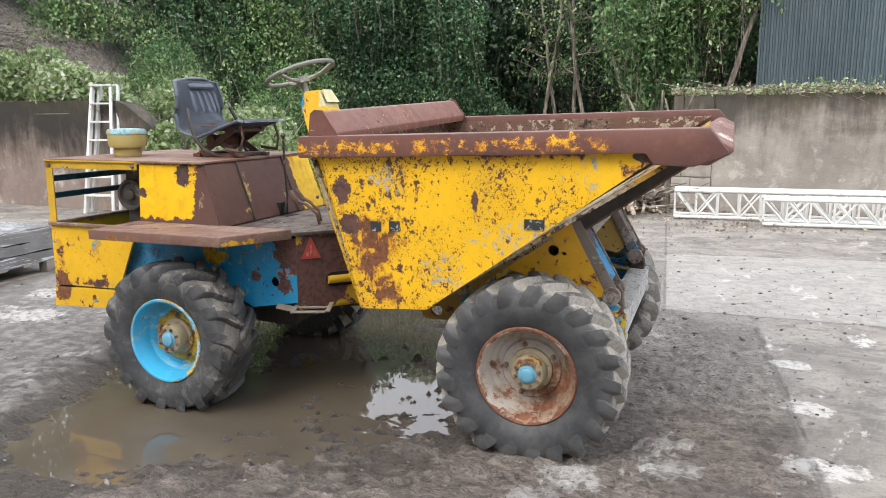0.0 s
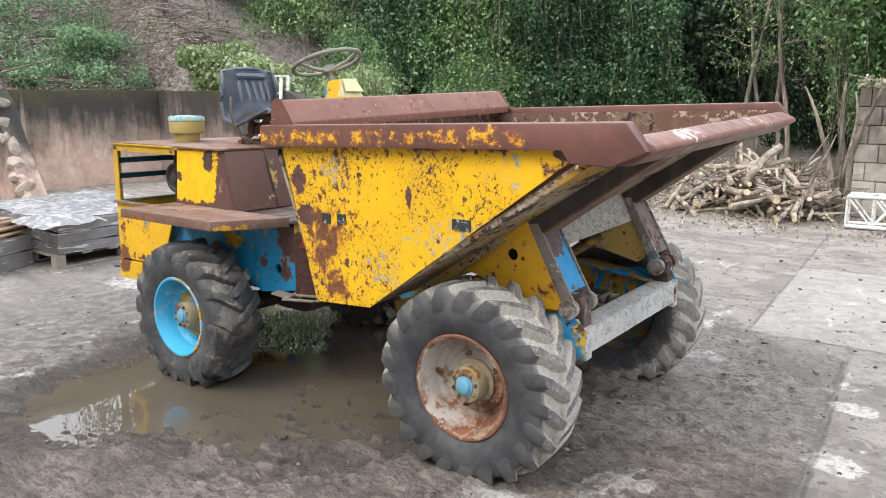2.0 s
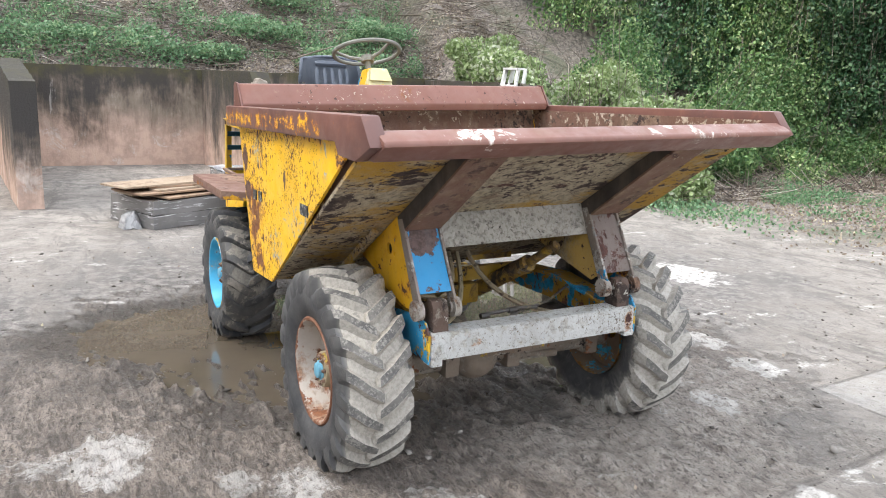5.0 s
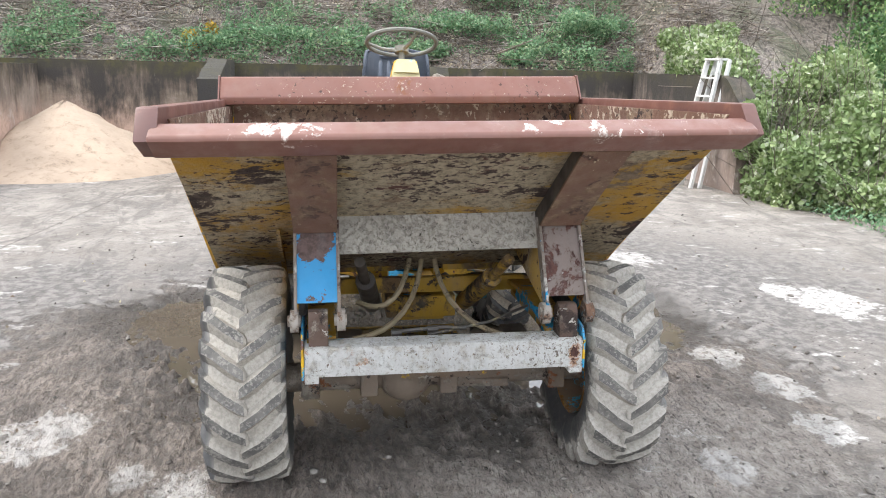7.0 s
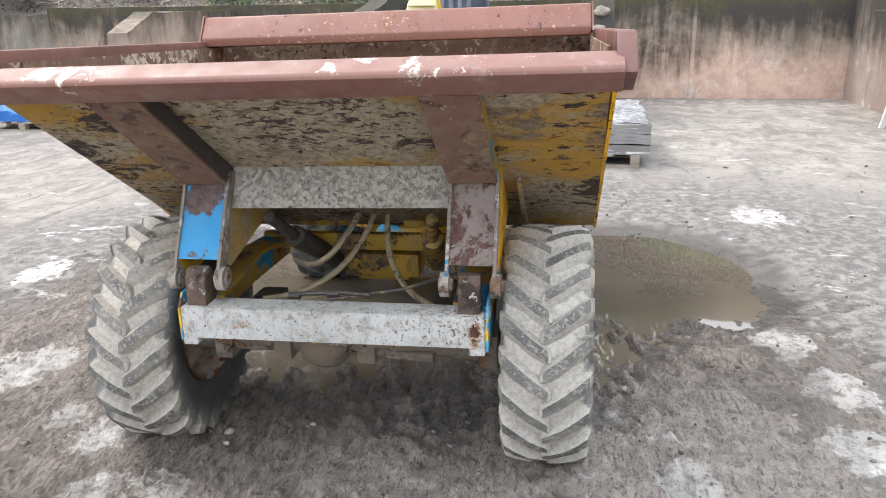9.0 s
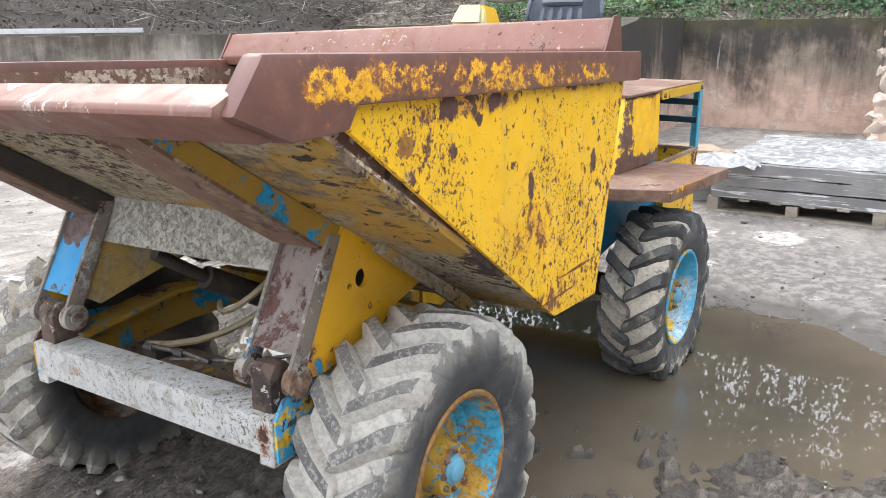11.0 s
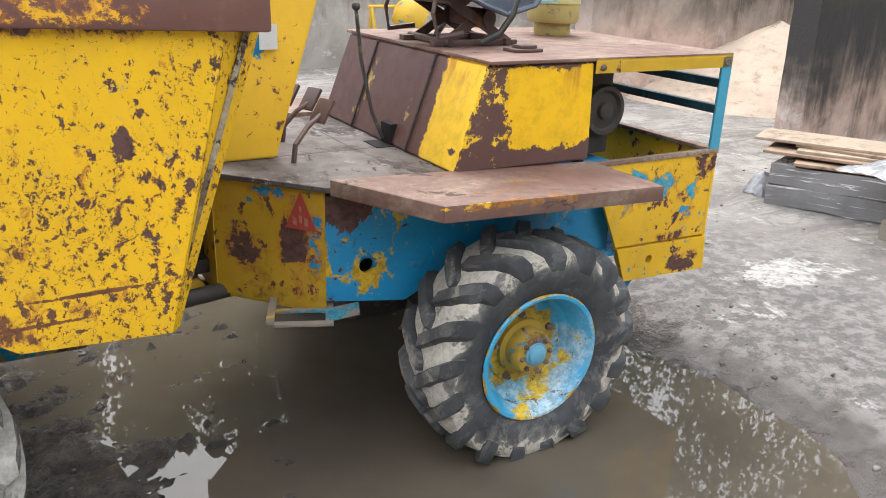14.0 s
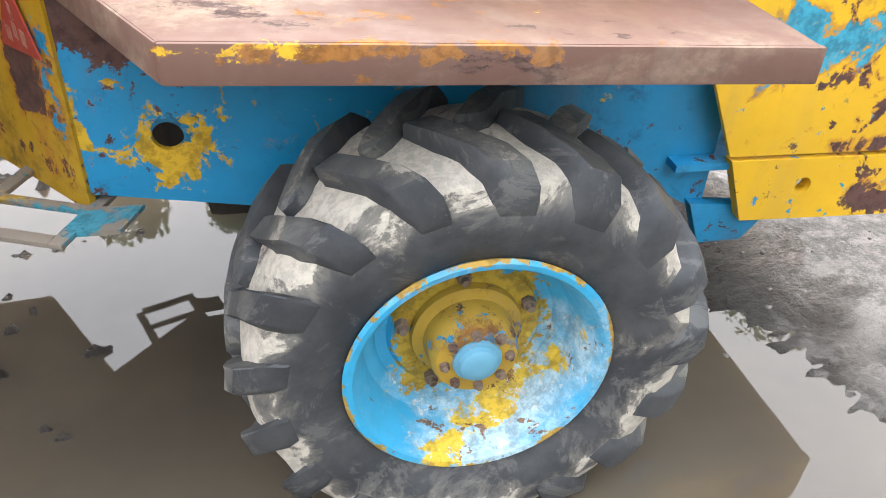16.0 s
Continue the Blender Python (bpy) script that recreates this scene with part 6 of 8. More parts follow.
# ---- ground ----
def lattice(x, y, seed=0):
    """Smooth value noise, 0 to 1."""
    xi, yi = np.floor(x).astype(np.int64), np.floor(y).astype(np.int64)
    fx, fy = x - xi, y - yi
    fx, fy = fx * fx * (3 - 2 * fx), fy * fy * (3 - 2 * fy)

    def h(i, j):
        n = (i * 374761393 + j * 668265263 + seed * 1442695041) & 0xFFFFFFFF
        n = ((n ^ (n >> 13)) * 1274126177) & 0xFFFFFFFF
        return ((n ^ (n >> 16)) & 0xFFFF) / 65535.0

    return (h(xi, yi) * (1 - fx) + h(xi + 1, yi) * fx) * (1 - fy) + (h(xi, yi + 1) * (1 - fx) + h(xi + 1, yi + 1) * fx) * fy


def fbm(x, y, seed=0, octaves=4):
    s, a, t = 0.0, 0.5, 0.0
    for o in range(octaves):
        s = s + a * lattice(x * 2 ** o, y * 2 ** o, seed + o)
        t += a
        a *= 0.55
    return s / t


def soft(v, lo, hi):
    t = np.clip((v - lo) / (hi - lo), 0, 1)
    return t * t * (3 - 2 * t)


WATER = -0.047


def height(x, y):
    x, y = np.asarray(x, float), np.asarray(y, float)
    q = 1 - ((x + 1.45) / 1.25) ** 2 - ((y - 0.05) / 1.30) ** 2
    q = np.maximum(q, 1 - ((x + 2.05) / 0.88) ** 2 - ((y - 1.0) / 0.92) ** 2)
    q = np.maximum(q, 0.6 - ((x + 2.0) / 0.62) ** 2 - ((y + 1.0) / 0.90) ** 2)
    q = q - 0.75 * np.exp(-((x + 0.62) / 0.42) ** 2 - ((y - 0.35) / 0.5) ** 2)
    q = q - 0.10 * np.exp(-((x + 0.72) / 0.45) ** 2 - ((y - 0.42) / 0.42) ** 2) - 0.6 * np.exp(-((x + 2.05) / 0.42) ** 2 - ((y + 0.18) / 0.33) ** 2)
    calm = soft(x, -2.1, -1.3)
    q = q + (fbm(x * 1.5, y * 1.5, 3) - 0.5) * (0.30 + 0.7 * calm) + (fbm(x * 7, y * 7, 9) - 0.5) * (0.15 + 0.25 * calm)
    dip = -0.047 - 0.035 * np.clip(q * 1.6, -1.34, 0.8)
    dip = dip + np.maximum(0, fbm(x * 9 + y * 3 + 5, y * 20 - x * 4, 71, 5) - 0.585) * 0.26 * soft(x, -1.75, -1.1)
    mud = soft(np.hypot((x + 0.6) * 0.9, y + 0.15), 2.6, 1.5) * soft(x + 0.105 * y, 1.2, 1.0)
    clods = np.abs(fbm(x * 9, y * 9, 21) - 0.5) * 0.05 + np.abs(fbm(x * 14 + y * 5, y * 26 - x * 6, 23, 4) - 0.5) * 0.085 + (fbm(x * 3.5, y * 3.5, 27) - 0.5) * 0.02
    rut = (fbm(x * 4 + y * 1.2, y * 14 - x * 3, 33, 4) - 0.5) * 0.045
    z = np.minimum(dip, 0) + (clods + rut - 0.016) * mud * soft(q, 0.9, -0.2) + (fbm(x * 2, y * 2, 41) - 0.5) * 0.008
    # banks
    west = np.maximum(0, -11.32 - x)
    bank = np.where(x < -11.25, 1.50 + 0.60 * west, 0)
    south = np.maximum(0, -9.22 - y)
    bank = np.maximum(bank, np.where(y < -9.15, 1.42 + 0.58 * south, 0))
    d = (-6.3 - 0.31 * (y - 5.1)) - x
    nw = np.where(y > 5.12, np.maximum(0, d) * 0.48, 0) * soft(y, 5.1, 6.0) + np.where((y > 5.12) & (x < -7.1), soft(-x, 7.0, 8.6) * 1.2 * soft(y, 6.0, 5.1), 0)
    bank = np.maximum(bank, np.where(x < -6.3, nw, 0))
    north = np.maximum(0, y - 15.5) * 0.10
    bank = np.maximum(bank, north)
    east = np.where((x > 0.0) & (y > 7.85), 1.42 + 0.03 * (y - 7.85), 0)
    bank = np.maximum(bank, east)
    bank = np.minimum(bank, 9 + 0.02 * bank)
    rough = (fbm(x * 1.1, y * 1.1, 51) - 0.5) * 0.5 + (fbm(x * 4, y * 4, 57) - 0.5) * 0.22
    return z + bank + rough * soft(bank, 0.05, 1.6) * np.where((bank > 1.3) & (bank < 1.62), 0.35, 1)


def spaced(stops):
    out = []
    for lo, hi, d in stops:
        out += list(np.arange(lo, hi - 1e-6, d))
    return np.array(out + [stops[-1][1]])


gx = spaced([(-300, -60, 40), (-60, -24, 3), (-24, -15.5, 0.4), (-15.5, -12, 0.12), (-12, -11, 0.08), (-11, -3.2, 0.13), (-3.2, -1.9, 0.03), (-1.9, -0.1, 0.014), (-0.1, 1.4, 0.018), (1.4, 2.6, 0.03), (2.6, 8, 0.15), (8, 24, 1.5), (24, 300, 46)])
gy = spaced([(-300, -60, 40), (-60, -24, 3), (-24, -13, 0.5), (-13, -10, 0.13), (-10, -8.8, 0.09), (-8.8, -2.4, 0.14), (-2.4, -1.9, 0.03), (-1.9, -1.3, 0.018), (-1.3, 1.3, 0.015), (1.3, 2.8, 0.03), (2.8, 5, 0.1), (5, 8, 0.08), (8, 18, 0.3), (18, 40, 2), (40, 300, 43)])
X, Y = np.meshgrid(gx, gy)
Z = height(X, Y)
n, mth = len(gx), len(gy)
idx = np.arange(n * mth).reshape(mth, n)
quads = np.stack([idx[:-1, :-1], idx[:-1, 1:], idx[1:, 1:], idx[1:, :-1]], -1).reshape(-1, 4)
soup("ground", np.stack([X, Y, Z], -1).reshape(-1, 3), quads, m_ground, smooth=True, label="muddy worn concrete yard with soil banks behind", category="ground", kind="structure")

kw = Kit("brown_puddle_water", 0.015)
kw.b.inputs["IOR"].default_value = 1.5
kw.b.inputs["Specular IOR Level"].default_value = 0.5
kw.bump(kw.noise(3, 3), 0.02, 0.02)
m_water = kw.done(kw.mix(kw.step(kw.noise(1.2, 4), 0.35, 0.7), (0.108, 0.088, 0.064), (0.078, 0.064, 0.049)))
bm = bmesh.new()
ring = [bm.verts.new((-1.6 + 2.2 * math.cos(i * math.tau / 48), 0.1 + 2.6 * math.sin(i * math.tau / 48), WATER)) for i in range(48)]
bm.faces.new(ring)
tagged(part("puddle", bm, m_water), "shallow brown rain puddle under the dumper", "puddle", kind="structure")


# ---- walls ----
def rough_wall(name, x0, x1, y0, y1, top, mat, label, seed=1, low=-0.1):
    """A cast concrete wall; top is a function of the place along it."""
    bm = bmesh.new()
    long_x = (x1 - x0) > (y1 - y0)
    L = max(x1 - x0, y1 - y0)
    nl, nz = max(2, int(L / 0.16)), 10
    rows = []
    for i in range(nl + 1):
        t = i / nl
        h = top(t)
        col_a, col_b = [], []
        for j in range(nz + 1):
            z = low + (h - low) * j / nz
            jit = (noise.noise(Vector((t * L * 1.3, z * 1.3, seed))) * 0.02 + noise.noise(Vector((t * L * 6, z * 6, seed + 5))) * 0.008)
            if long_x:
                col_a.append(bm.verts.new((x0 + t * L, y0 + jit, z))), col_b.append(bm.verts.new((x0 + t * L, y1 + jit * 0.5, z)))
            else:
                col_a.append(bm.verts.new((x0 + jit, y0 + t * L, z))), col_b.append(bm.verts.new((x1 + jit, y0 + t * L, z)))
        rows.append((col_a, col_b))
    for (a0, b0), (a1, b1) in zip(rows, rows[1:]):
        for j in range(nz):
            bm.faces.new((a0[j], a1[j], a1[j + 1], a0[j + 1])), bm.faces.new((b0[j], b0[j + 1], b1[j + 1], b1[j]))
        bm.faces.new((a0[nz], a1[nz], b1[nz], b0[nz]))
    for a0, b0 in (rows[0], rows[-1]):
        for j in range(nz):
            bm.faces.new((a0[j], a0[j + 1], b0[j + 1], b0[j]))
    return tagged(part(name, bm, mat), label, "wall", kind="structure")


def wob(seed, base, amp=0.02):
    return lambda t: base + noise.noise(Vector((t * 23, seed, 0))) * amp


rough_wall("wall_west", -11.42, -11.1, -9.0, 5.3, wob(1, 1.60), m_concw, "stained pinkish concrete retaining wall", 1)
m_concn = concrete("dark_grey_stained_concrete", (0.24, 0.215, 0.20), 0.3, 0.9, 0.4, 0.08)
rough_wall("wall_north", -11.1, -7.0, 5.0, 5.28, lambda t: 1.58 - 0.38 * max(0, (t - 0.86) / 0.14) + noise.noise(Vector((t * 20, 3, 0))) * 0.03, m_concn, "dark stained concrete wall below brambles", 2)


def divider(name, x1, y0, thick, top, label, seed, turn, mat):
    """A bay divider that runs east from the west wall, a little turned."""
    ob = rough_wall(name, -11.1, x1, y0 - thick, y0, top, mat, label, seed)
    ob.matrix_basis = pose(-11.1, y0, 0, 0, 0, turn) @ pose(11.1, -y0, 0)
    return ob


divider("wall_stub", -6.78, -2.10, 0.26, lambda t: (1.64 if t < 0.55 else 1.64 - 0.24 * (t - 0.55) / 0.45) + noise.noise(Vector((t * 30, 7, 0))) * (0.05 if t > 0.5 else 0.01), "black-streaked dividing wall with a broken end", 3, 4.7, m_conck)
divider("wall_stub_south", -7.05, -5.30, 0.28, lambda t: 1.52 - 0.25 * max(0, (t - 0.8) / 0.2) + noise.noise(Vector((t * 26, 11, 0))) * (0.07 if t > 0.7 else 0.015), "brown stained dividing wall beside the sand", 6, 4.2, m_concd)
divider("wall_stub_north", -7.55, 1.05, 0.26, lambda t: 1.60 - 1.45 * max(0, (t - 0.80) / 0.20) ** 0.8 + noise.noise(Vector((t * 40, 17, 0))) * (0.10 if t > 0.78 else 0.01), "dark dividing wall broken off in a slope of rubble", 8, 3.5, m_conck)
rough_wall("wall_south", -11.1, -3.2, -9.3, -9.0, wob(4, 1.50, 0.03), m_concg, "grey concrete wall at the far side", 4)
rough_wall("wall_north_east", 0.38, 14.0, 7.6, 7.9, wob(5, 1.60, 0.02), m_concg, "grey rendered wall with dark stains", 5)
bm = bmesh.new()
box(bm, -0.15, 0.376, 7.585, 7.88, -0.1, 1.58)
endw = tagged(part("wall_end", bm, m_concg), "block-built end of the rendered wall", "wall", kind="structure")
for row in range(7):
    for i, (x0, x1) in enumerate(((-0.155, 0.10), (0.112, 0.374)) if row % 2 else ((-0.155, -0.03), (-0.018, 0.374))):
        bm = bmesh.new()
        box(bm, x0, x1, 7.56, 7.75, 0.012 + row * 0.226, 0.226 + row * 0.226, 0.006)
        part("block", bm, m_concg, endw)
# broken lumps of concrete on the end of the north divider
for i in range(9):
    u = i / 8
    bm = bmesh.new()
    bmesh.ops.create_icosphere(bm, subdivisions=2, radius=1.0)
    for v in bm.verts:
        v.co *= 1 + 0.35 * noise.noise(v.co * 1.3 + Vector((i * 5.0, 0, 0)))
    bm.transform(pose(-8.25 + 0.62 * u, 1.05 - 0.02 * (i % 3), 1.44 - 1.28 * u ** 0.85, i * 37, i * 23, i * 71) @ Matrix.Diagonal((0.16 - 0.05 * (i % 3), 0.11, 0.075, 1)))
    tagged(part("rubble", bm, m_rubble, None, "", False), "broken pale lump of concrete on the ruined divider", "rubble", "rubble on the divider")
# a dark upright stain on the west wall, built as a shallow added strip
for y in (2.6,):
    bm = bmesh.new()
    box(bm, -11.11, -11.075, y - 0.03, y + 0.03, -0.05, 1.58, 0.006)
    tagged(part("trim", bm, m_concd), "raised strip for a dark upright stain on the wall", "trim", kind="structure")


# ---- plants ----
def leaves(name, pts, size, mat, droop=0.3, parent=None, **tags):
    """Small folded leaves at points, each of its own size and turn."""
    pts = np.asarray(pts)
    k = len(pts)
    s = size * rng.uniform(0.55, 1.35, k)[:, None]
    a = rng.normal(size=(k, 3))
    a[:, 2] -= droop
    a /= np.linalg.norm(a, axis=1)[:, None]
    b = np.cross(a, rng.normal(size=(k, 3)))
    b /= np.linalg.norm(b, axis=1)[:, None]
    c = np.cross(a, b)
    v = np.stack([pts - a * s * 0.6, pts + b * s * 0.42 + c * s * 0.12, pts + a * s * 0.75, pts - b * s * 0.42 + c * s * 0.12], 1).reshape(-1, 3)
    f = np.arange(4 * k).reshape(k, 4)
    tri = np.concatenate([f[:, [0, 1, 2]], f[:, [0, 2, 3]]])
    return soup(name, v, tri, mat, parent, **tags)


def shell_points(c, r, k, seed, thick=0.28, lobes=3.0):
    """Points in the lumpy outer shell of an ellipsoid."""
    d = rng.normal(size=(k, 3))
    d /= np.linalg.norm(d, axis=1)[:, None]
    lump = 0.72 + 0.55 * fbm(d[:, 0] * lobes + seed * 3.1 + 9, d[:, 1] * lobes + d[:, 2] * lobes * 1.4 + 9, seed, 3)
    rad = lump * (1 - thick * rng.random(k) ** 2)
    return np.asarray(c) + d * np.asarray(r) * rad[:, None]


def sticks(name, a, b, r, mat, parent=None, **tags):
    """Thin three-sided twigs from points a to points b."""
    a, b = np.asarray(a), np.asarray(b)
    k = len(a)
    d = b - a
    d = d / np.linalg.norm(d, axis=1)[:, None]
    p = np.cross(d, rng.normal(size=(k, 3)))
    p /= np.linalg.norm(p, axis=1)[:, None]
    q = np.cross(d, p)
    r = np.broadcast_to(r, (k,))[:, None]
    ring = [p * math.cos(t) + q * math.sin(t) for t in (0, 2.09, 4.19)]
    v = np.stack([a + ring[i] * r for i in range(3)] + [b + ring[i] * r * 0.5 for i in range(3)], 1).reshape(-1, 3)
    o = np.arange(k)[:, None] * 6
    f = np.concatenate([o + np.array([[i, (i + 1) % 3, 3 + (i + 1) % 3, 3 + i]]) for i in range(3)])
    return soup(name, v, f, mat, parent, **tags)


def wander(p, d, length, r, bm, steps=7, bend=0.25, seg=6):
    """A tapering bent limb; returns its points."""
    p, d = Vector(p), Vector(d).normalized()
    pts, rs = [p.copy()], [r]
    for i in range(steps):
        d = (d + Vector(rng.normal(size=3)) * bend * 0.4).normalized()
        p = p + d * length / steps
        pts.append(p.copy()), rs.append(r * (1 - 0.8 * (i + 1) / steps))
    tube(bm, pts, rs, seg)
    return pts


def tree(x, y, h, spread, k, mat, size=0.066, trunk_r=0.12, low=0.05, label="ivy-clad tree at the wood's edge", name="tree", bare=False):
    """A trunk with limbs, and a crown or ivy coat of many small leaves."""
    z0 = float(height(x, y)) - 0.1
    t = empty(name, label=label, category="tree")
    bm = bmesh.new()
    main = wander((x, y, z0), (rng.normal() * 0.05, rng.normal() * 0.05, 1), h, trunk_r, bm, 9, 0.16, 8)
    pts = []
    for i in range(3, 9):
        for s in range(2):
            an = rng.uniform(0, math.tau)
            limb = wander(main[i], (math.cos(an), math.sin(an), rng.uniform(0.2, 0.9)), spread * rng.uniform(0.6, 1.1), trunk_r * 0.35, bm, 5, 0.5, 5)
            pts += limb[2:]
            if bare:
                for q in limb[1:5]:
                    pts += wander(q, (math.cos(an + rng.normal()), math.sin(an + rng.normal()), rng.uniform(0.1, 1.2)), 0.7, trunk_r * 0.14, bm, 4, 0.5, 4)[3:]
    part("trunk", bm, m_bark, t)
    cl = []
    zs = np.linspace(low * h, h, 7)
    if not bare:
        for i, z in enumerate(zs):
            w = spread * (0.75 + 0.35 * math.sin(2.3 * i / 6 + 0.5)) * rng.uniform(0.75, 1.15)
            cx, cy = x + rng.normal() * 0.25 * spread, y + rng.normal() * 0.25 * spread
            cl.append(shell_points((cx, cy, z0 + z), (w, w, h / 7), k // 8, int(rng.integers(1, 99)), 0.45))
    for q in pts[::2]:
        cl.append(shell_points(tuple(q), (0.35 * spread + 0.1,) * 2 + (0.3,), max(8, k // (9 * len(pts)) * 3), int(rng.integers(1, 99)), 0.7))
    cl = np.concatenate(cl)
    if not bare:
        # ivy hanging in strands from the crown
        heads = cl[rng.integers(0, len(cl), max(10, k // 55))]
        long_ = rng.uniform(0.5, 1.7, len(heads))
        m_ = 26
        tt = rng.random((len(heads), m_))
        w = np.stack([rng.normal(size=tt.shape) * 0.05, rng.normal(size=tt.shape) * 0.05, -tt * long_[:, None]], -1)
        cl = np.concatenate([cl, (heads[:, None] + w).reshape(-1, 3)])
        cl = cl[cl[:, 2] > z0 + 0.1]
    leaves("crown", cl, size, mat, 0.9, t)
    if not bare:
        top = cl[rng.integers(0, len(cl), 160)]
        end = top + np.stack([rng.normal(size=160) * 0.15, rng.normal(size=160) * 0.15, -rng.uniform(0.4, 2.2, 160)], 1)
        end[:, 2] = np.maximum(end[:, 2], z0 + 0.1)
        sticks("vine", top, end, rng.uniform(0.004, 0.012, 160), m_bark, t)
    return t


# wood to the north, nearest rank last
for x, y, h, s, k, mm in ((-15.5, 9.5, 6.0, 1.6, 24000, m_ivyl), (-13.5, 10.8, 5.6, 1.7, 26000, m_ivyl), (-11.6, 11.8, 5.4, 1.6, 28000, m_ivy), (-10.0, 13.0, 5.2, 1.7, 28000, m_ivyl), (-8.4, 14.2, 5.1, 1.4, 28000, m_ivy),
                          (-6.9, 15.2, 5.2, 1.3, 26000, m_ivy), (-2.2, 17.8, 5.6, 1.5, 22000, m_ivyshade), (-0.6, 16.6, 5.8, 1.4, 22000, m_ivyl), (1.4, 16.0, 6.0, 1.3, 16000, m_ivy),
                          (-18.5, 8.0, 6.0, 1.8, 15000, m_ivy), (-12.5, 14.5, 6.0, 2.0, 15000, m_ivyshade), (-8.6, 17.0, 5.6, 2.0, 15000, m_ivyshade), (-3.4, 18.6, 5.8, 1.2, 16000, m_ivyshade)):
    tree(x, y, h, s, k, mm)
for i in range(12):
    tree(-13.5 + i * 1.35, 20.5 + (i % 3) * 1.1, 6.6, 1.7, 9000, m_ivyshade, 0.13, 0.12, 0.03, "dense ivy-clad tree deep in the wood")
for x, y, h, s in ((0.35, 12.6, 5.6, 1.0), (-0.9, 13.2, 5.2, 0.9)):
    tree(x, y, h, s, 15000, m_ivyl, 0.07, 0.06, 0.42, "light-leaved young tree beside the shed")
for x, y, h in ((-4.1, 15.6, 6.5), (-3.7, 15.8, 6.0), (-3.1, 15.2, 6.5), (-2.7, 14.6, 6.0), (-1.7, 14.9, 6.5), (-1.2, 14.2, 6.0), (-0.5, 13.6, 6.0)):
    tree(x, y, h, 0.8, 2600, m_ivyl, 0.065, 0.06, 0.3, "slender grey trunk with sparse ivy", bare=True)
# trees over the south bank, mirrored in the puddle
for x, y, h, s in ((-9.5, -17, 5.2, 1.6), (-6.5, -17.5, 5.0, 1.6), (-3.8, -18, 4.6, 1.5), (-1.0, -18.5, 4.2, 1.4), (-12, -16, 6.5, 1.9), (2.0, -19, 4, 1.4)):
    tree(x, y, h, s, 8000, m_ivy, 0.14, 0.16, 0.08, "tall broadleaf tree on the south bank")
for x, y, h, s in ((-20, -5, 7, 1.8), (-21, -2.5, 7.5, 1.9), (-20.5, 0.2, 7, 1.8), (-20, 3.0, 7, 1.7), (-19.5, -7.5, 7, 1.8), (-18, -10.5, 7.5, 2.0), (-15.5, -13, 8, 2.0)):
    tree(x, y, h, s, 7000, m_ivy, 0.14, 0.14, 0.06, "tall thin-crowned tree on the west bank")


def bush(c, r, k, mat, size=0.09, label="leafy bramble bush", twigs=40, group="", name="bush"):
    t = empty(name, label=label, category="bush", group=group)
    c = np.array([c[0], c[1], float(height(c[0], c[1])) + r[2] * 0.35 + (c[2] if len(c) > 2 else 0)])
    cl = [shell_points(c + rng.normal(size=3) * np.array(r) * 0.42 * np.array([1, 1, 0.7]), np.array(r) * rng.uniform(0.4, 0.75), int(k * 0.7), int(rng.integers(1, 99)), 0.8) for _ in range(5)]
    cl = np.concatenate(cl)
    # nothing grows where the stepladder leans
    cl = cl[~((cl[:, 0] > -8.35) & (cl[:, 0] < -7.3) & (cl[:, 1] < 5.12))]
    leaves("foliage", cl, size, mat, 0.2, t)
    a = c - np.array([0, 0, r[2] * 0.6]) + rng.normal(size=(twigs, 3)) * np.array(r) * 0.3
    b = c + rng.normal(size=(twigs, 3)) * np.array(r) * 0.75 + np.array([0, 0, r[2] * 0.4])
    sticks("stem", a, b, 0.007, m_twig, t)
    return t


# brambles over the north wall and down to the yard
for c, r, k in (((-8.6, 5.5, 0.25), (0.8, 0.5, 0.6), 2600), ((-9.6, 5.6, 0.2), (0.8, 0.5, 0.55), 2200), ((-7.6, 5.5, 0.4), (0.7, 0.55, 0.8), 3000), ((-6.9, 5.5, 0.2), (0.6, 0.55, 0.9), 3200), ((-6.4, 5.4, 0.0), (0.6, 0.5, 0.75), 3000),
                ((-5.9, 5.6, 0.0), (0.6, 0.5, 0.6), 2600), ((-5.3, 5.9, -0.05), (0.5, 0.5, 0.45), 2000), ((-6.2, 6.4, 0.1), (0.9, 0.8, 0.9), 3600), ((-7.3, 6.5, 0.2), (1.0, 0.8, 0.9), 3200), ((-8.3, 6.8, 0.2), (1.0, 0.9, 0.8), 2600),
                ((-10.6, 5.9, 0.2), (0.7, 0.5, 0.4), 1500)):
    bush(c, r, k, m_bush, 0.062, "pale-leaved brambles tumbling over the wall")
# ivy bank between the brambles and the wood
for c, r, k in (((-7.6, 8.6), (1.0, 1.1, 1.0), 4200), ((-8.4, 10.2), (1.1, 1.2, 1.3), 5200), ((-9.2, 11.8), (1.0, 1.0, 1.4), 5000), ((-7.8, 12.4), (0.8, 0.8, 0.9), 3000), ((-10.4, 9.0), (1.2, 1.1, 0.9), 3600), ((-6.9, 10.6), (0.7, 0.8, 0.5), 2000), ((-5.6, 14.6), (1.0, 0.7, 0.8), 3000), ((-7.4, 13.8), (0.9, 0.8, 1.2), 3400)):
    bush(c, r, k, m_ivyl, 0.05, "light green ivy mound", 30)
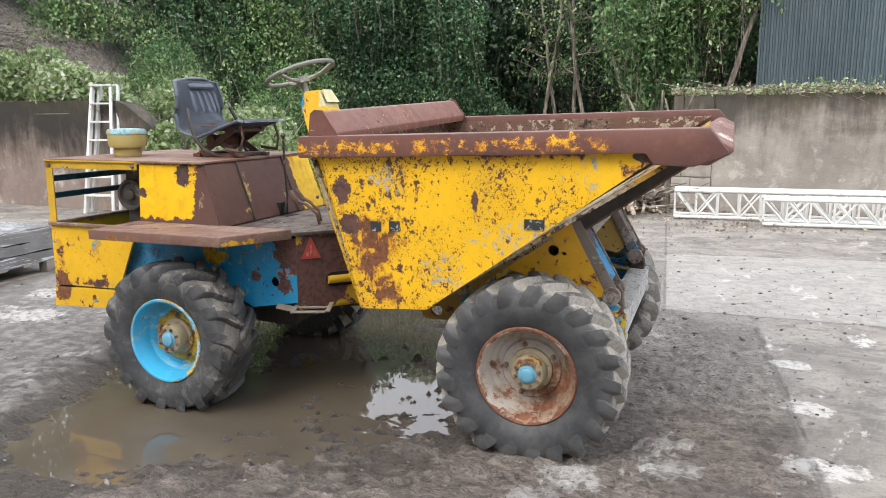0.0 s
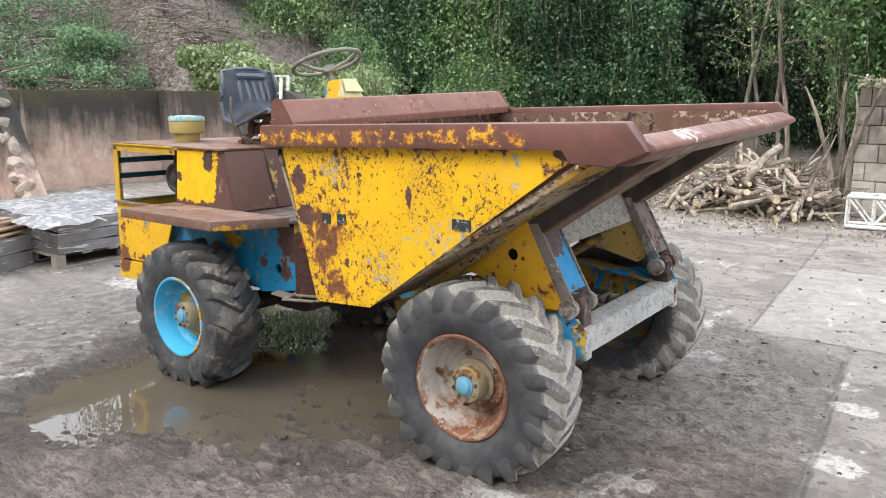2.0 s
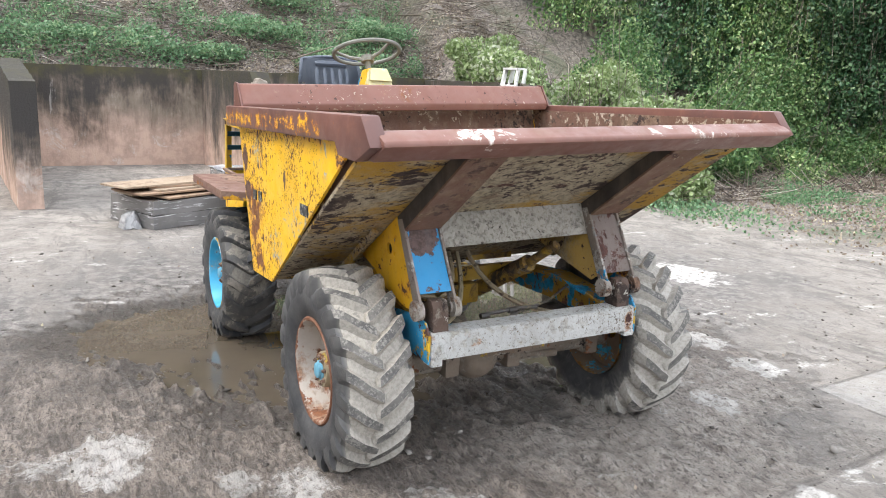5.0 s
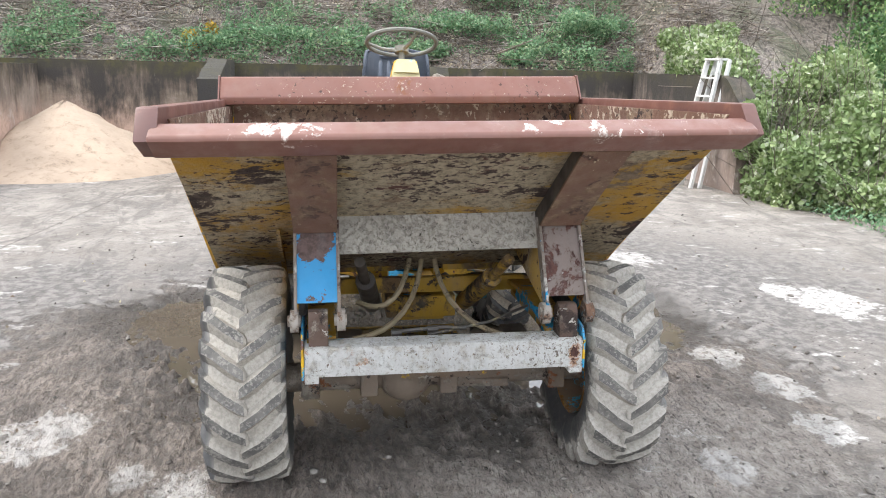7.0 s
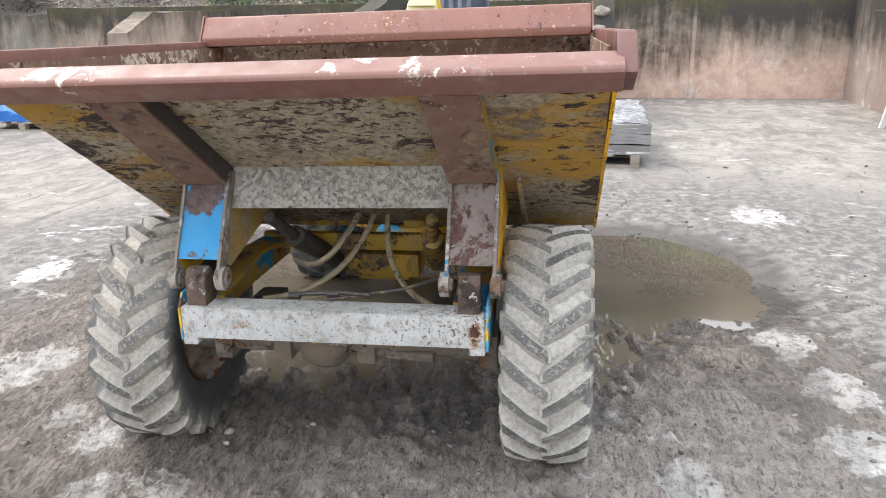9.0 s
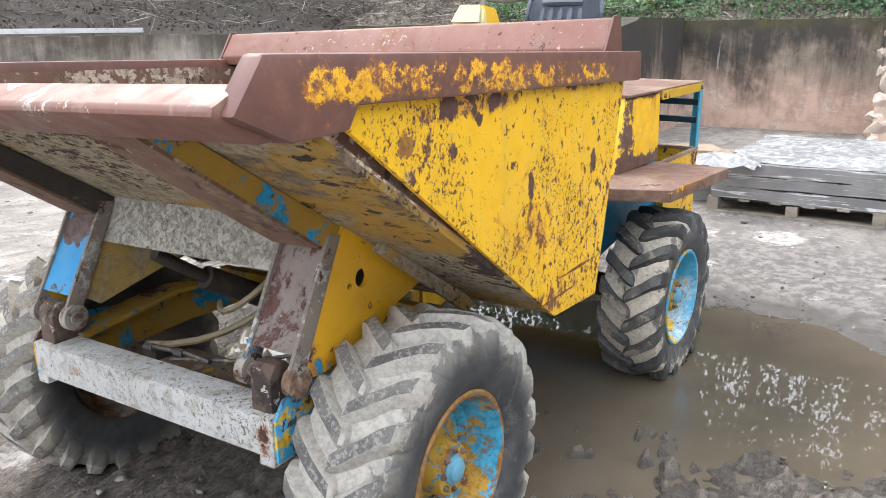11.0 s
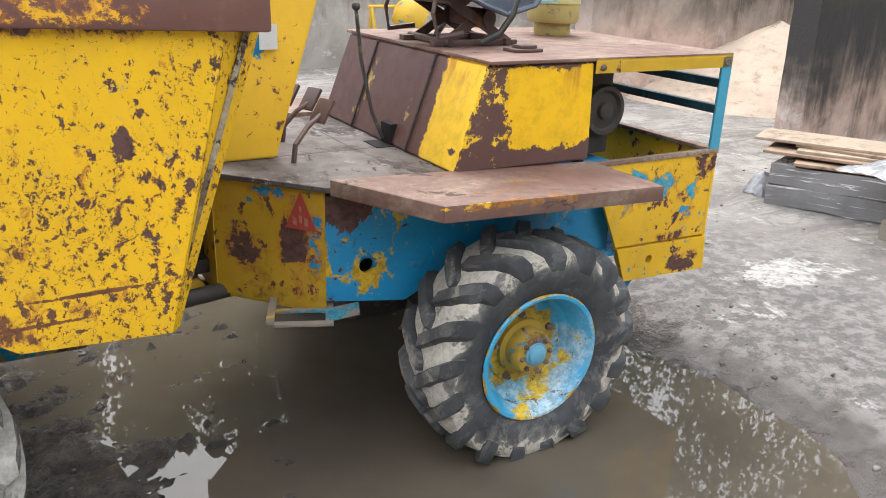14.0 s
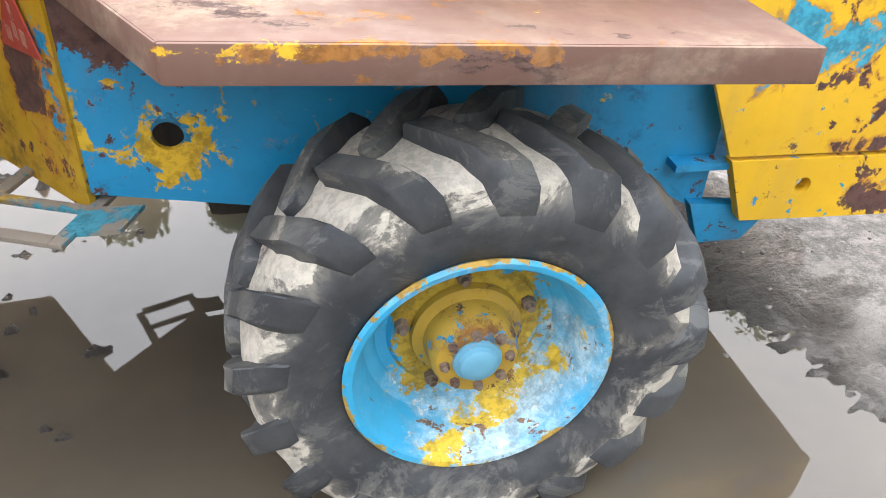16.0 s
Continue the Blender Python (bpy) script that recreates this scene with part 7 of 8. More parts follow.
# nettles on the west bank above the wall
for c, r, k in (((-12.0, 1.1, 0), (0.6, 1.1, 0.30), 1500), ((-12.6, 1.9, 0), (0.7, 1.1, 0.35), 1500), ((-12.0, 3.2, 0), (0.5, 0.9, 0.30), 1300), ((-12.3, -1.2, 0), (0.5, 0.8, 0.22), 700), ((-12.0, -2.8, 0), (0.5, 0.9, 0.22), 800), ((-13.8, 3.4, 0), (1.0, 1.2, 0.35), 1500), ((-12.6, 4.8, 0), (0.8, 0.7, 0.4), 1400)):
    bush(c, r, k, m_weed, 0.042, "green nettles above the retaining wall", 30)
t = bush((-11.85, -2.8, 0.05), (0.22, 0.25, 0.35), 500, leafy("yellowing_leaves", (0.35, 0.22, 0.03), (0.65, 0.45, 0.06), (0.40, 0.42, 0.10)), 0.045, "small yellowing shrub above the wall", 20)
k = 60000
px, py = -11.42 - np.abs(rng.normal(size=k)) * 1.3, rng.uniform(-6, 5.6, k)
patch = fbm(px * 0.8 + 4, py * 0.55, 61, 4) + (lattice(px * 6, py * 6, 63) - 0.5) * 0.25
ok = (patch > 0.60) & (px > -15)
px, py, tall = px[ok], py[ok], np.clip((patch[ok] - 0.575) * 4.5, 0.06, 0.45)
leaves("weeds", np.stack([px, py, height(px, py) + rng.random(len(px)) * tall], 1), 0.042, m_weed, -0.5, label="straggling green weeds along the wall top", category="weeds", kind="stuff")
# brushwood, twigs and fallen leaves
k = 24000
px, py = -11.5 - rng.random(k) ** 1.3 * 11, rng.uniform(-10, 8, k)
a = np.stack([px, py, height(px, py) + 0.03 + 0.14 * rng.random(k)], 1)
d = rng.normal(size=(k, 3)) * np.array([0.16, 0.20, 0.07]) * rng.gamma(1.5, 0.75, (k, 1)) + np.array([0.04, 0, -0.01])
b = a + d
b[:, 2] = np.maximum(b[:, 2], height(b[:, 0], b[:, 1]) + 0.02)
sticks("brushwood", a, b, rng.gamma(2.0, 0.0022, k) + 0.002, m_twig, label="dry cut brushwood strewn over the bank", category="brushwood", kind="stuff")
k = 16000
px, py = rng.uniform(-12, 4, k), -9.5 - rng.random(k) * 8
a = np.stack([px, py, height(px, py) + 0.02 + 0.14 * rng.random(k)], 1)
d = rng.normal(size=(k, 3)) * np.array([0.14, 0.10, 0.05]) * rng.gamma(1.5, 0.8, (k, 1))
b = a + d
b[:, 2] = np.maximum(b[:, 2], height(b[:, 0], b[:, 1]) + 0.02)
sticks("brushwood", a, b, rng.gamma(2.0, 0.002, k) + 0.002, m_twig, label="dry brushwood on the south bank", category="brushwood", kind="stuff")
k = 2600
px, py = rng.uniform(-9.5, -5.0, k), rng.uniform(5.6, 14, k)
a = np.stack([px, py, height(px, py) + 0.05], 1)
sticks("brushwood", a, a + rng.normal(size=(k, 3)) * np.array([0.3, 0.3, 0.2]), rng.uniform(0.004, 0.01, k), m_twig, label="tangled dead stems below the wood", category="brushwood", kind="stuff")
k = 34000
px, py = rng.uniform(-7, 3.5, k), 5.2 + rng.random(k) ** 0.75 * 10
keep = (rng.random(k) < 0.15 + 0.85 * soft(py + (lattice(px, py, 5) - 0.5) * 3, 5.0, 7.4)) & ~((px > -0.2) & (py > 7.5))
px, py = px[keep], py[keep]
leaves("fallen_leaves", np.stack([px, py, height(px, py) + 0.010], 1), 0.036, m_dead, 0.0, label="fallen brown and yellow leaves on the ground", category="leaves", kind="stuff")
k = 50000
px, py = -11.4 - rng.random(k) ** 1.2 * 10, rng.uniform(-9, 7, k)
leaves("fallen_leaves", np.stack([px, py, height(px, py) + 0.01 + rng.random(k) * 0.07], 1), 0.04, m_dead, 0.0, label="dead leaves on the west bank", category="leaves", kind="stuff")
k = 260
px, py = rng.uniform(-4.5, 4, k), rng.uniform(-3, 6, k)
leaves("fallen_leaves", np.stack([px, py, height(px, py) + 0.006], 1), 0.018, m_dead, 0.0, label="small leaf scraps on the yard", category="leaves", kind="stuff")
k = 2600
px, py = -11.6 - rng.random(k) * 8, rng.uniform(-9, 7, k)
a = np.stack([px, py, height(px, py) + 0.05], 1)
b = a + rng.normal(size=(k, 3)) * np.array([0.3, 0.45, 0.10])
b[:, 2] = np.maximum(b[:, 2], height(b[:, 0], b[:, 1]) + 0.03)
sticks("brushwood", a, b, rng.uniform(0.004, 0.010, k), m_twig, label="long dry stems over the west bank", category="brushwood", kind="stuff")
k = 16000
px, py = rng.uniform(-12, 4, k), -9.35 - rng.random(k) ** 1.2 * 8
leaves("fallen_leaves", np.stack([px, py, height(px, py) + 0.01 + rng.random(k) * 0.08], 1), 0.04, m_soilbit, 0.0, label="dark leaf litter on the south bank", category="leaves", kind="stuff")
# low green weeds at the foot of the north slope
k = 14000
px, py = rng.normal(-5.2, 1.0, k), rng.normal(7.2, 1.8, k)
ok = (lattice(px * 1.2, py * 1.2, 8) > 0.5) & (py > 5.2)
px, py = px[ok], py[ok]
leaves("weeds", np.stack([px, py, height(px, py) + rng.random(len(px)) * 0.14], 1), 0.035, m_weed, -0.6, label="low green weeds among fallen leaves", category="weeds", kind="stuff")
# dead vines on the rendered wall
px, py = rng.uniform(-0.2, 6, 3000), rng.normal(7.75, 0.14, 3000)
leaves("wall_creeper", np.stack([px, py, 1.6 + np.abs(rng.normal(size=3000)) * 0.07 * (0.4 + lattice(px * 2, py, 3))], 1), 0.042, m_bush, 0.2, label="withered creeper along the wall top", category="creeper", kind="stuff")
px, py = rng.uniform(-0.2, 8, 5000), rng.normal(7.75, 0.12, 5000)
leaves("wall_creeper", np.stack([px, py, 1.59 + np.abs(rng.normal(size=5000)) * 0.05], 1), 0.04, m_dead, 0.2, label="dead brown creeper leaves along the wall top", category="creeper", kind="stuff")
a = np.stack([rng.uniform(-0.2, 6, 500), rng.normal(7.7, 0.12, 500), rng.uniform(1.58, 1.7, 500)], 1)
sticks("creeper_stems", a, a + rng.normal(size=(500, 3)) * np.array([0.25, 0.1, 0.06]), 0.005, m_twig, label="dry creeper stems on the wall top", category="creeper", kind="stuff")

# ---- shed beyond the wall ----
kb = Kit("dark_blue_cladding", 0.45)
m_clad = kb.done(kb.mix(kb.step(kb.noise(0.8, 5, 0.6, 0, kb.stretch(1, 1, 0.2)), 0.35, 0.7), (0.058, 0.085, 0.095), (0.10, 0.135, 0.145)))
bm = bmesh.new()
run = []
for i in range(130):
    x = 0.9 + i * 0.1
    run += [(x, 12.5), (x + 0.035, 12.5), (x + 0.05, 12.535), (x + 0.085, 12.535)]
lo, hi = [bm.verts.new((x, y, 0.9)) for x, y in run], [bm.verts.new((x, y, 8.0)) for x, y in run]
for i in range(len(run) - 1):
    bm.faces.new((lo[i], lo[i + 1], hi[i + 1], hi[i]))
shed = part("shed", bm, m_clad, None, smooth=False)
tagged(shed, "tall shed clad in dark blue corrugated sheet", "shed")
bm = bmesh.new()
box(bm, 0.9, 13.9, 12.54, 20, 0.9, 7.98)
part("shed_body", bm, m_clad, shed)

# ---- things in the yard ----
m_alu = worn("dull_aluminium", (0.60, 0.61, 0.62), [((0.36, 0.36, 0.36), 9, 0.58, 0.68), ((0.30, 0.27, 0.22), 20, 0.66, 0.70)], dirt=0.3, rough=0.45)
m_whitep = worn("white_painted_metal", (0.74, 0.74, 0.71), [((0.36, 0.34, 0.31), 12, 0.58, 0.66)], dirt=0.4, rough=0.5)
m_pal = worn("grey_pallet_wood", (0.30, 0.26, 0.21), [((0.18, 0.15, 0.12), 9, 0.5, 0.65)], dirt=0.3, rough=0.85, stretch=(1, 0.3, 1))
m_ply = worn("pale_board", (0.36, 0.275, 0.195), [((0.27, 0.195, 0.135), 6, 0.5, 0.66)], dirt=0.3, rough=0.7)
m_board = worn("brown_board", (0.30, 0.20, 0.13), [((0.20, 0.135, 0.09), 6, 0.5, 0.65)], dirt=0.25, rough=0.75)
m_sand = worn("pale_sand", (0.46, 0.36, 0.27), [((0.34, 0.26, 0.19), 7, 0.5, 0.7)], dirt=0.15, rough=0.95)
m_tarp = worn("blue_tarpaulin", (0.02, 0.13, 0.42), [((0.05, 0.22, 0.55), 5, 0.5, 0.65)], dirt=0.2, rough=0.4)
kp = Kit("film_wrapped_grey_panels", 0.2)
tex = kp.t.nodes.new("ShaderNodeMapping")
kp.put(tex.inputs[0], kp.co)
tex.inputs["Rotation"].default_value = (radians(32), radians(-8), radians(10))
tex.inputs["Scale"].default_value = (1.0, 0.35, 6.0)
# white streaks paint the film's glossy highlights into its colour
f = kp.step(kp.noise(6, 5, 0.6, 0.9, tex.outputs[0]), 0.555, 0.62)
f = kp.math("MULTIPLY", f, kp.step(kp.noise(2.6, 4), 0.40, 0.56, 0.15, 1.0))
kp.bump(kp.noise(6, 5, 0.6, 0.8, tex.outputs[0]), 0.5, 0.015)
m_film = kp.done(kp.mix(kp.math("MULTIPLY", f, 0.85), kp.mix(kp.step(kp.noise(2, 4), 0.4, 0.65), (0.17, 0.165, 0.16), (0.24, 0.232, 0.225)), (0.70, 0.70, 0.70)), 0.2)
kp = Kit("crumpled_clear_film", 0.25)
kp.bump(kp.noise(9, 5, 0.6, 1.0), 0.8, 0.02)
m_filmw = kp.done(kp.mix(kp.step(kp.noise(7, 5, 0.65, 1.2), 0.4, 0.62), (0.42, 0.42, 0.43), (0.74, 0.74, 0.74)), 0.25)


def gz(x, y):
    return float(height(x, y))


def pallet(x0, x1, y0, y1, z=0.0, m=None):
    t = empty("pallet", m, label="weathered grey wooden pallet on the concrete", category="pallet")
    k = 6
    for i in range(k):
        yy = y0 + (y1 - y0) * i / (k - 1)
        bm = bmesh.new()
        box(bm, x0, x1, yy - 0.045, yy + 0.045, z + 0.105, z + 0.125, 0.003)
        part("board", bm, m_pal, t)
    for i in range(3):
        xx = x0 + 0.05 + (x1 - x0 - 0.1) * i / 2
        bm = bmesh.new()
        box(bm, xx - 0.05, xx + 0.05, y0 - 0.045, y1 + 0.045, z + 0.0, z + 0.018, 0.003)
        part("runner", bm, m_pal, t)
        for j in range(3):
            yy = y0 + (y1 - y0) * j / 2
            bm = bmesh.new()
            box(bm, xx - 0.05, xx + 0.05, yy - 0.045, yy + 0.045, z + 0.018, z + 0.105, 0.004)
            part("foot", bm, m_pal, t)
    return t


def film_box(bm, x0, x1, y0, y1, z0, z1, seed):
    """A wrapped block with slightly bulging, wrinkled faces."""
    vs = box(bm, x0, x1, y0, y1, z0, z1)
    bmesh.ops.subdivide_edges(bm, edges=bm.edges[:], cuts=9, use_grid_fill=True)
    for v in bm.verts:
        v.co += Vector((noise.noise(v.co * 3 + Vector((seed, 0, 0))), noise.noise(v.co * 3 + Vector((0, seed, 0))), noise.noise(v.co * 4 + Vector((0, 0, seed))))) * 0.014


def panel_pack(x0, x1, y0, y1, z0, layers, label, m=None):
    t = empty("panel_pack", m, label=label, category="building panels")
    z = z0
    for i, h in enumerate(layers):
        bm = bmesh.new()
        film_box(bm, x0 + 0.01 * i, x1, y0 + 0.012 * i, y1, z, z + h - 0.006, i * 3.3 + y0)
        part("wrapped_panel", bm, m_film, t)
        z += h
    return t


def film_heap(c, r, label):
    bm = bmesh.new()
    n = 22
    g = []
    for i in range(n + 1):
        row = []
        for j in range(n + 1):
            u, v = 2 * i / n - 1, 2 * j / n - 1
            d = max(abs(u), abs(v))
            p = Vector((c[0] + u * r[0], c[1] + v * r[1], c[2]))
            bulge = max(0, 1 - d ** 2) * r[2] * (0.5 + 0.8 * abs(noise.noise(p * 4.5))) + abs(noise.noise(p * 11)) * 0.035
            row.append(bm.verts.new((p.x + noise.noise(p * 6) * 0.05, p.y + noise.noise(p * 6 + Vector((4, 0, 0))) * 0.05, c[2] + bulge)))
        g.append(row)
    for i in range(n):
        for j in range(n):
            bm.faces.new((g[i][j], g[i + 1][j], g[i + 1][j + 1], g[i][j + 1]))
    bmesh.ops.solidify(bm, geom=bm.faces[:], thickness=0.004)
    return tagged(part("plastic_film", bm, m_filmw), label, "plastic film")


# a turned pack with boards on it, and a long one behind
TURN = pose(-5.18, -0.79, 0, 0, 0, 24)
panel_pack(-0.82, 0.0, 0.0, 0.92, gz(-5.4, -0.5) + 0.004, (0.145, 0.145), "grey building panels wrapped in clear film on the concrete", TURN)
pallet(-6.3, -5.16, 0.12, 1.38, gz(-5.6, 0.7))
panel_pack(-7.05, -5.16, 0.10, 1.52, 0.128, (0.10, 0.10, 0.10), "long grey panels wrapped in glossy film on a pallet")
for i in range(6):
    bm = bmesh.new()
    w, L = rng.uniform(0.34, 0.6), rng.uniform(0.9, 1.25)
    box(bm, -w / 2, w / 2, -L / 2, L / 2, 0, 0.020, 0.003, TURN @ pose(-0.38 + rng.normal() * 0.04, 0.52 + rng.normal() * 0.05, 0.302 + 0.0205 * i, 0, 0, rng.normal() * 4))
    tagged(part("board_sheet", bm, m_ply if i % 2 else m_board), "flat brown board laid on the wrapped panels", "board", "boards on the panels")
film_heap((-5.30, 0.18, 0.41), (0.34, 0.30, 0.09), "crumpled clear film on the panels")
# the pack's glossy top mirrors the sky; this white sheet stands for that
film_heap((-6.15, 0.82, 0.425), (0.92, 0.68, 0.05), "loose film over the panels, white for the sky's reflection")
film_heap((-5.42, -0.98, 0.0), (0.16, 0.11, 0.28), "bunched film end beside the panels")


# stepladder against the north wall
def ladder():
    t = empty("stepladder", label="old white stepladder leaning on the wall", category="ladder")
    fa, fb, ta, tb = Vector((-7.50, 4.62, 0.0)), Vector((-7.92, 4.53, 0.0)), Vector((-7.72, 5.0, 1.80)), Vector((-7.99, 4.94, 1.80))
    for p, q in ((fa, ta), (fb, tb)):
        for off in (Vector((0, 0, 0)), Vector((0.02, 0.14, 0))):
            bm = bmesh.new()
            d = (q - p)
            box(bm, -0.018, 0.018, -0.035, 0.035, -d.length / 2, d.length / 2, 0.003, Matrix.Translation((p + q) / 2 + off * 0.6 + Vector((0, off.y * 0.3, 0))) @ d.to_track_quat("Z", "Y").to_matrix().to_4x4())
            part("rail", bm, m_whitep, t)
    for i in range(1, 7):
        p, q = fa.lerp(ta, i / 7), fb.lerp(tb, i / 7)
        bm = bmesh.new()
        d = q - p
        box(bm, -d.length / 2, d.length / 2, -0.05, 0.05, -0.012, 0.012, 0.002, Matrix.Translation((p + q) / 2) @ d.to_track_quat("X", "Z").to_matrix().to_4x4())
        part("tread", bm, m_whitep, t)
    bm = bmesh.new()
    box(bm, -0.17, 0.17, -0.08, 0.08, -0.015, 0.015, 0.004, pose((ta.x + tb.x) / 2, 5.0, 1.80, 0, 0, 12))
    part("top_step", bm, m_whitep, t)


ladder()


def truss(p, q, w, h, n, label):
    """A square lattice girder lying on the ground."""
    t = empty("lattice_truss", label=label, category="truss", group="trusses by the wall")
    p, q = Vector(p), Vector(q)
    d = (q - p).normalized()
    s = Vector((-d.y, d.x, 0))
    up = Vector((0, 0, 1))
    L = (q - p).length
    corners = [(a * w / 2, b) for a in (-1, 1) for b in (0.03, h)]
    for a, b in corners:
        bm = bmesh.new()
        rod(bm, p + s * a + up * b, q + s * a + up * b, 0.024, 10)
        part("chord", bm, m_whitep, t)
    for i in range(n):
        u, v = p + d * L * i / n, p + d * L * (i + 1) / n
        for a in (-w / 2, w / 2):
            for z0, z1 in ((0.03, h), (h, 0.03)) if i % 2 else ((h, 0.03),):
                bm = bmesh.new()
                rod(bm, u + s * a + up * z0, v + s * a + up * z1, 0.013, 7)
                part("brace", bm, m_whitep, t)
            bm = bmesh.new()
            rod(bm, u + s * a + up * 0.03, u + s * a + up * h, 0.013, 7)
            part("brace", bm, m_whitep, t)
        bm = bmesh.new()
        rod(bm, u - s * w / 2 + up * h, v + s * w / 2 + up * h, 0.012, 6)
        part("brace", bm, m_whitep, t)
    return t


truss((-0.02, 6.75, 0.0), (2.9, 7.0, 0.0), 0.28, 0.37, 11, "white lattice truss lying on the concrete by the wall")
truss((1.05, 6.4, 0.0), (4.2, 6.75, 0.0), 0.26, 0.33, 12, "scuffed white lattice truss lying beside another")

# log pile
heap = empty("log_pile", label="heap of cut branches and logs on fallen leaves", category="log pile")
for i in range(190):
    L, r = rng.uniform(0.4, 1.1), rng.uniform(0.012, 0.036) * (1.8 if i % 6 == 0 else 1)
    u = rng.uniform(-1, 1)
    lvl = rng.random() ** 1.1
    top = 0.62 * (1 - abs(u) ** 1.8)
    c = Vector((-1.25 + u * 0.88, 7.45 + rng.normal() * 0.2 - 0.25 * (1 - lvl), 0.06 + top * lvl))
    d = Vector((rng.normal() * 0.7 - 0.4 * u, -0.8 + rng.normal() * 0.35, rng.normal() * 0.22 - 0.25)).normalized()
    bm = bmesh.new()
    pts = [c + d * L * (t / 4 - 0.5) + Vector(rng.normal(size=3)) * 0.015 for t in range(5)]
    low = min(p.z for p in pts)
    if low < r:
        pts = [p + Vector((0, 0, r - low)) for p in pts]
    tube(bm, pts, [r, r * 0.97, r * 0.95, r * 0.9, r * 0.85], 8)
    lg = part("log", bm, m_log, heap)
    lg.data.materials.append(m_cut)
    for pl in lg.data.polygons:
        if len(pl.vertices) > 4:
            pl.material_index = 1
a = np.stack([rng.normal(-1.2, 0.7, 260), rng.normal(7.4, 0.3, 260), rng.uniform(0.05, 0.5, 260)], 1)
sticks("twig", a, a + rng.normal(size=(260, 3)) * np.array([0.35, 0.35, 0.12]), 0.007, m_twig, heap, kind="stuff")
# twisted old trunk beside the wall end
bm = bmesh.new()
for k in range(5):
    wander((-0.42 + 0.05 * k, 7.75 + 0.05 * (k % 2), 0), (-0.12 + 0.05 * k, 0.02, 1), 1.7, 0.06, bm, 8, 0.22, 7)
wander((-0.75, 7.3, 0.02), (0.5, 0.3, 1.3), 1.1, 0.035, bm, 6, 0.15, 6), wander((-1.0, 7.3, 0.02), (0.75, 0.3, 1.2), 1.2, 0.03, bm, 6, 0.15, 6)
tagged(part("stump", bm, m_bark), "gnarled old creeper trunk against the wall end", "trunk")

# sand heap in the next bay, pallet with blue sheet, things on the far wall
bm = bmesh.new()
rings = []
for i in range(15):
    t = i / 14
    rr, zz = 2.1 * t, 1.0 * (1 - t) ** 1.2
    rings.append([bm.verts.new((-10.0 + rr * math.cos(j * math.tau / 40) * (1.15 if math.cos(j * math.tau / 40) > 0 else 0.5) + 0.06 * noise.noise(Vector((i * 0.7, j * 0.5, 1))), -4.55 + rr * math.sin(j * math.tau / 40) + 0.06 * noise.noise(Vector((i * 0.7, j * 0.5, 5))), zz + 0.07 * noise.noise(Vector((i * 0.6, j * 0.4, 9))) * t * (1 - t) * 4 - 0.02)) for j in range(40)])
bm.faces.new(rings[0])
for p, q in zip(rings, rings[1:]):
    for j in range(40):
        bm.faces.new((p[j], q[j], q[(j + 1) % 40], p[(j + 1) % 40]))
for v in bm.verts:
    v.co.y = max(v.co.y, -5.30 + 0.073 * (v.co.x + 11.1) + 0.01)
tagged(part("sand_mound", bm, m_sand), "heap of pale building sand against the wall", "sand heap")
pallet(-7.9, -6.9, -7.2, -6.1, gz(-7.4, -6.6))
bm = bmesh.new()
film_box(bm, -7.85, -6.95, -7.15, -6.15, 0.126, 0.36, 2.0)
for v in bm.verts:
    q = max(abs(v.co.x + 7.4) / 0.45, abs(v.co.y + 6.65) / 0.5)
    v.co.z = 0.126 + (v.co.z - 0.126) * (1.25 - 0.75 * q ** 3 + 0.35 * noise.noise(v.co * 5))
tagged(part("tarpaulin", bm, m_tarp), "blue tarpaulin bundle on a pallet", "tarpaulin")
t = empty("ladder", label="pale aluminium ladder lying on the far wall", category="ladder")
for y in (-9.0, -9.28):
    bm = bmesh.new()
    box(bm, -6.3, -3.15, y - 0.015, y + 0.015, 1.54, 1.61, 0.003, pose(0, 0, 0))
    part("rail", bm, m_alu, t)
for i in range(11):
    bm = bmesh.new()
    rod(bm, (-6.2 + i * 0.29, -9.28, 1.575), (-6.2 + i * 0.29, -9.0, 1.575), 0.014, 8)
    part("rung", bm, m_alu, t)
t = empty("ladder", label="short steel ladder standing on the far wall", category="ladder")
for x in (-3.55, -3.25):
    bm = bmesh.new()
    rod(bm, (x, -9.15, 1.48), (x, -9.15, 2.05), 0.013, 8)
    part("rail", bm, m_alu, t)
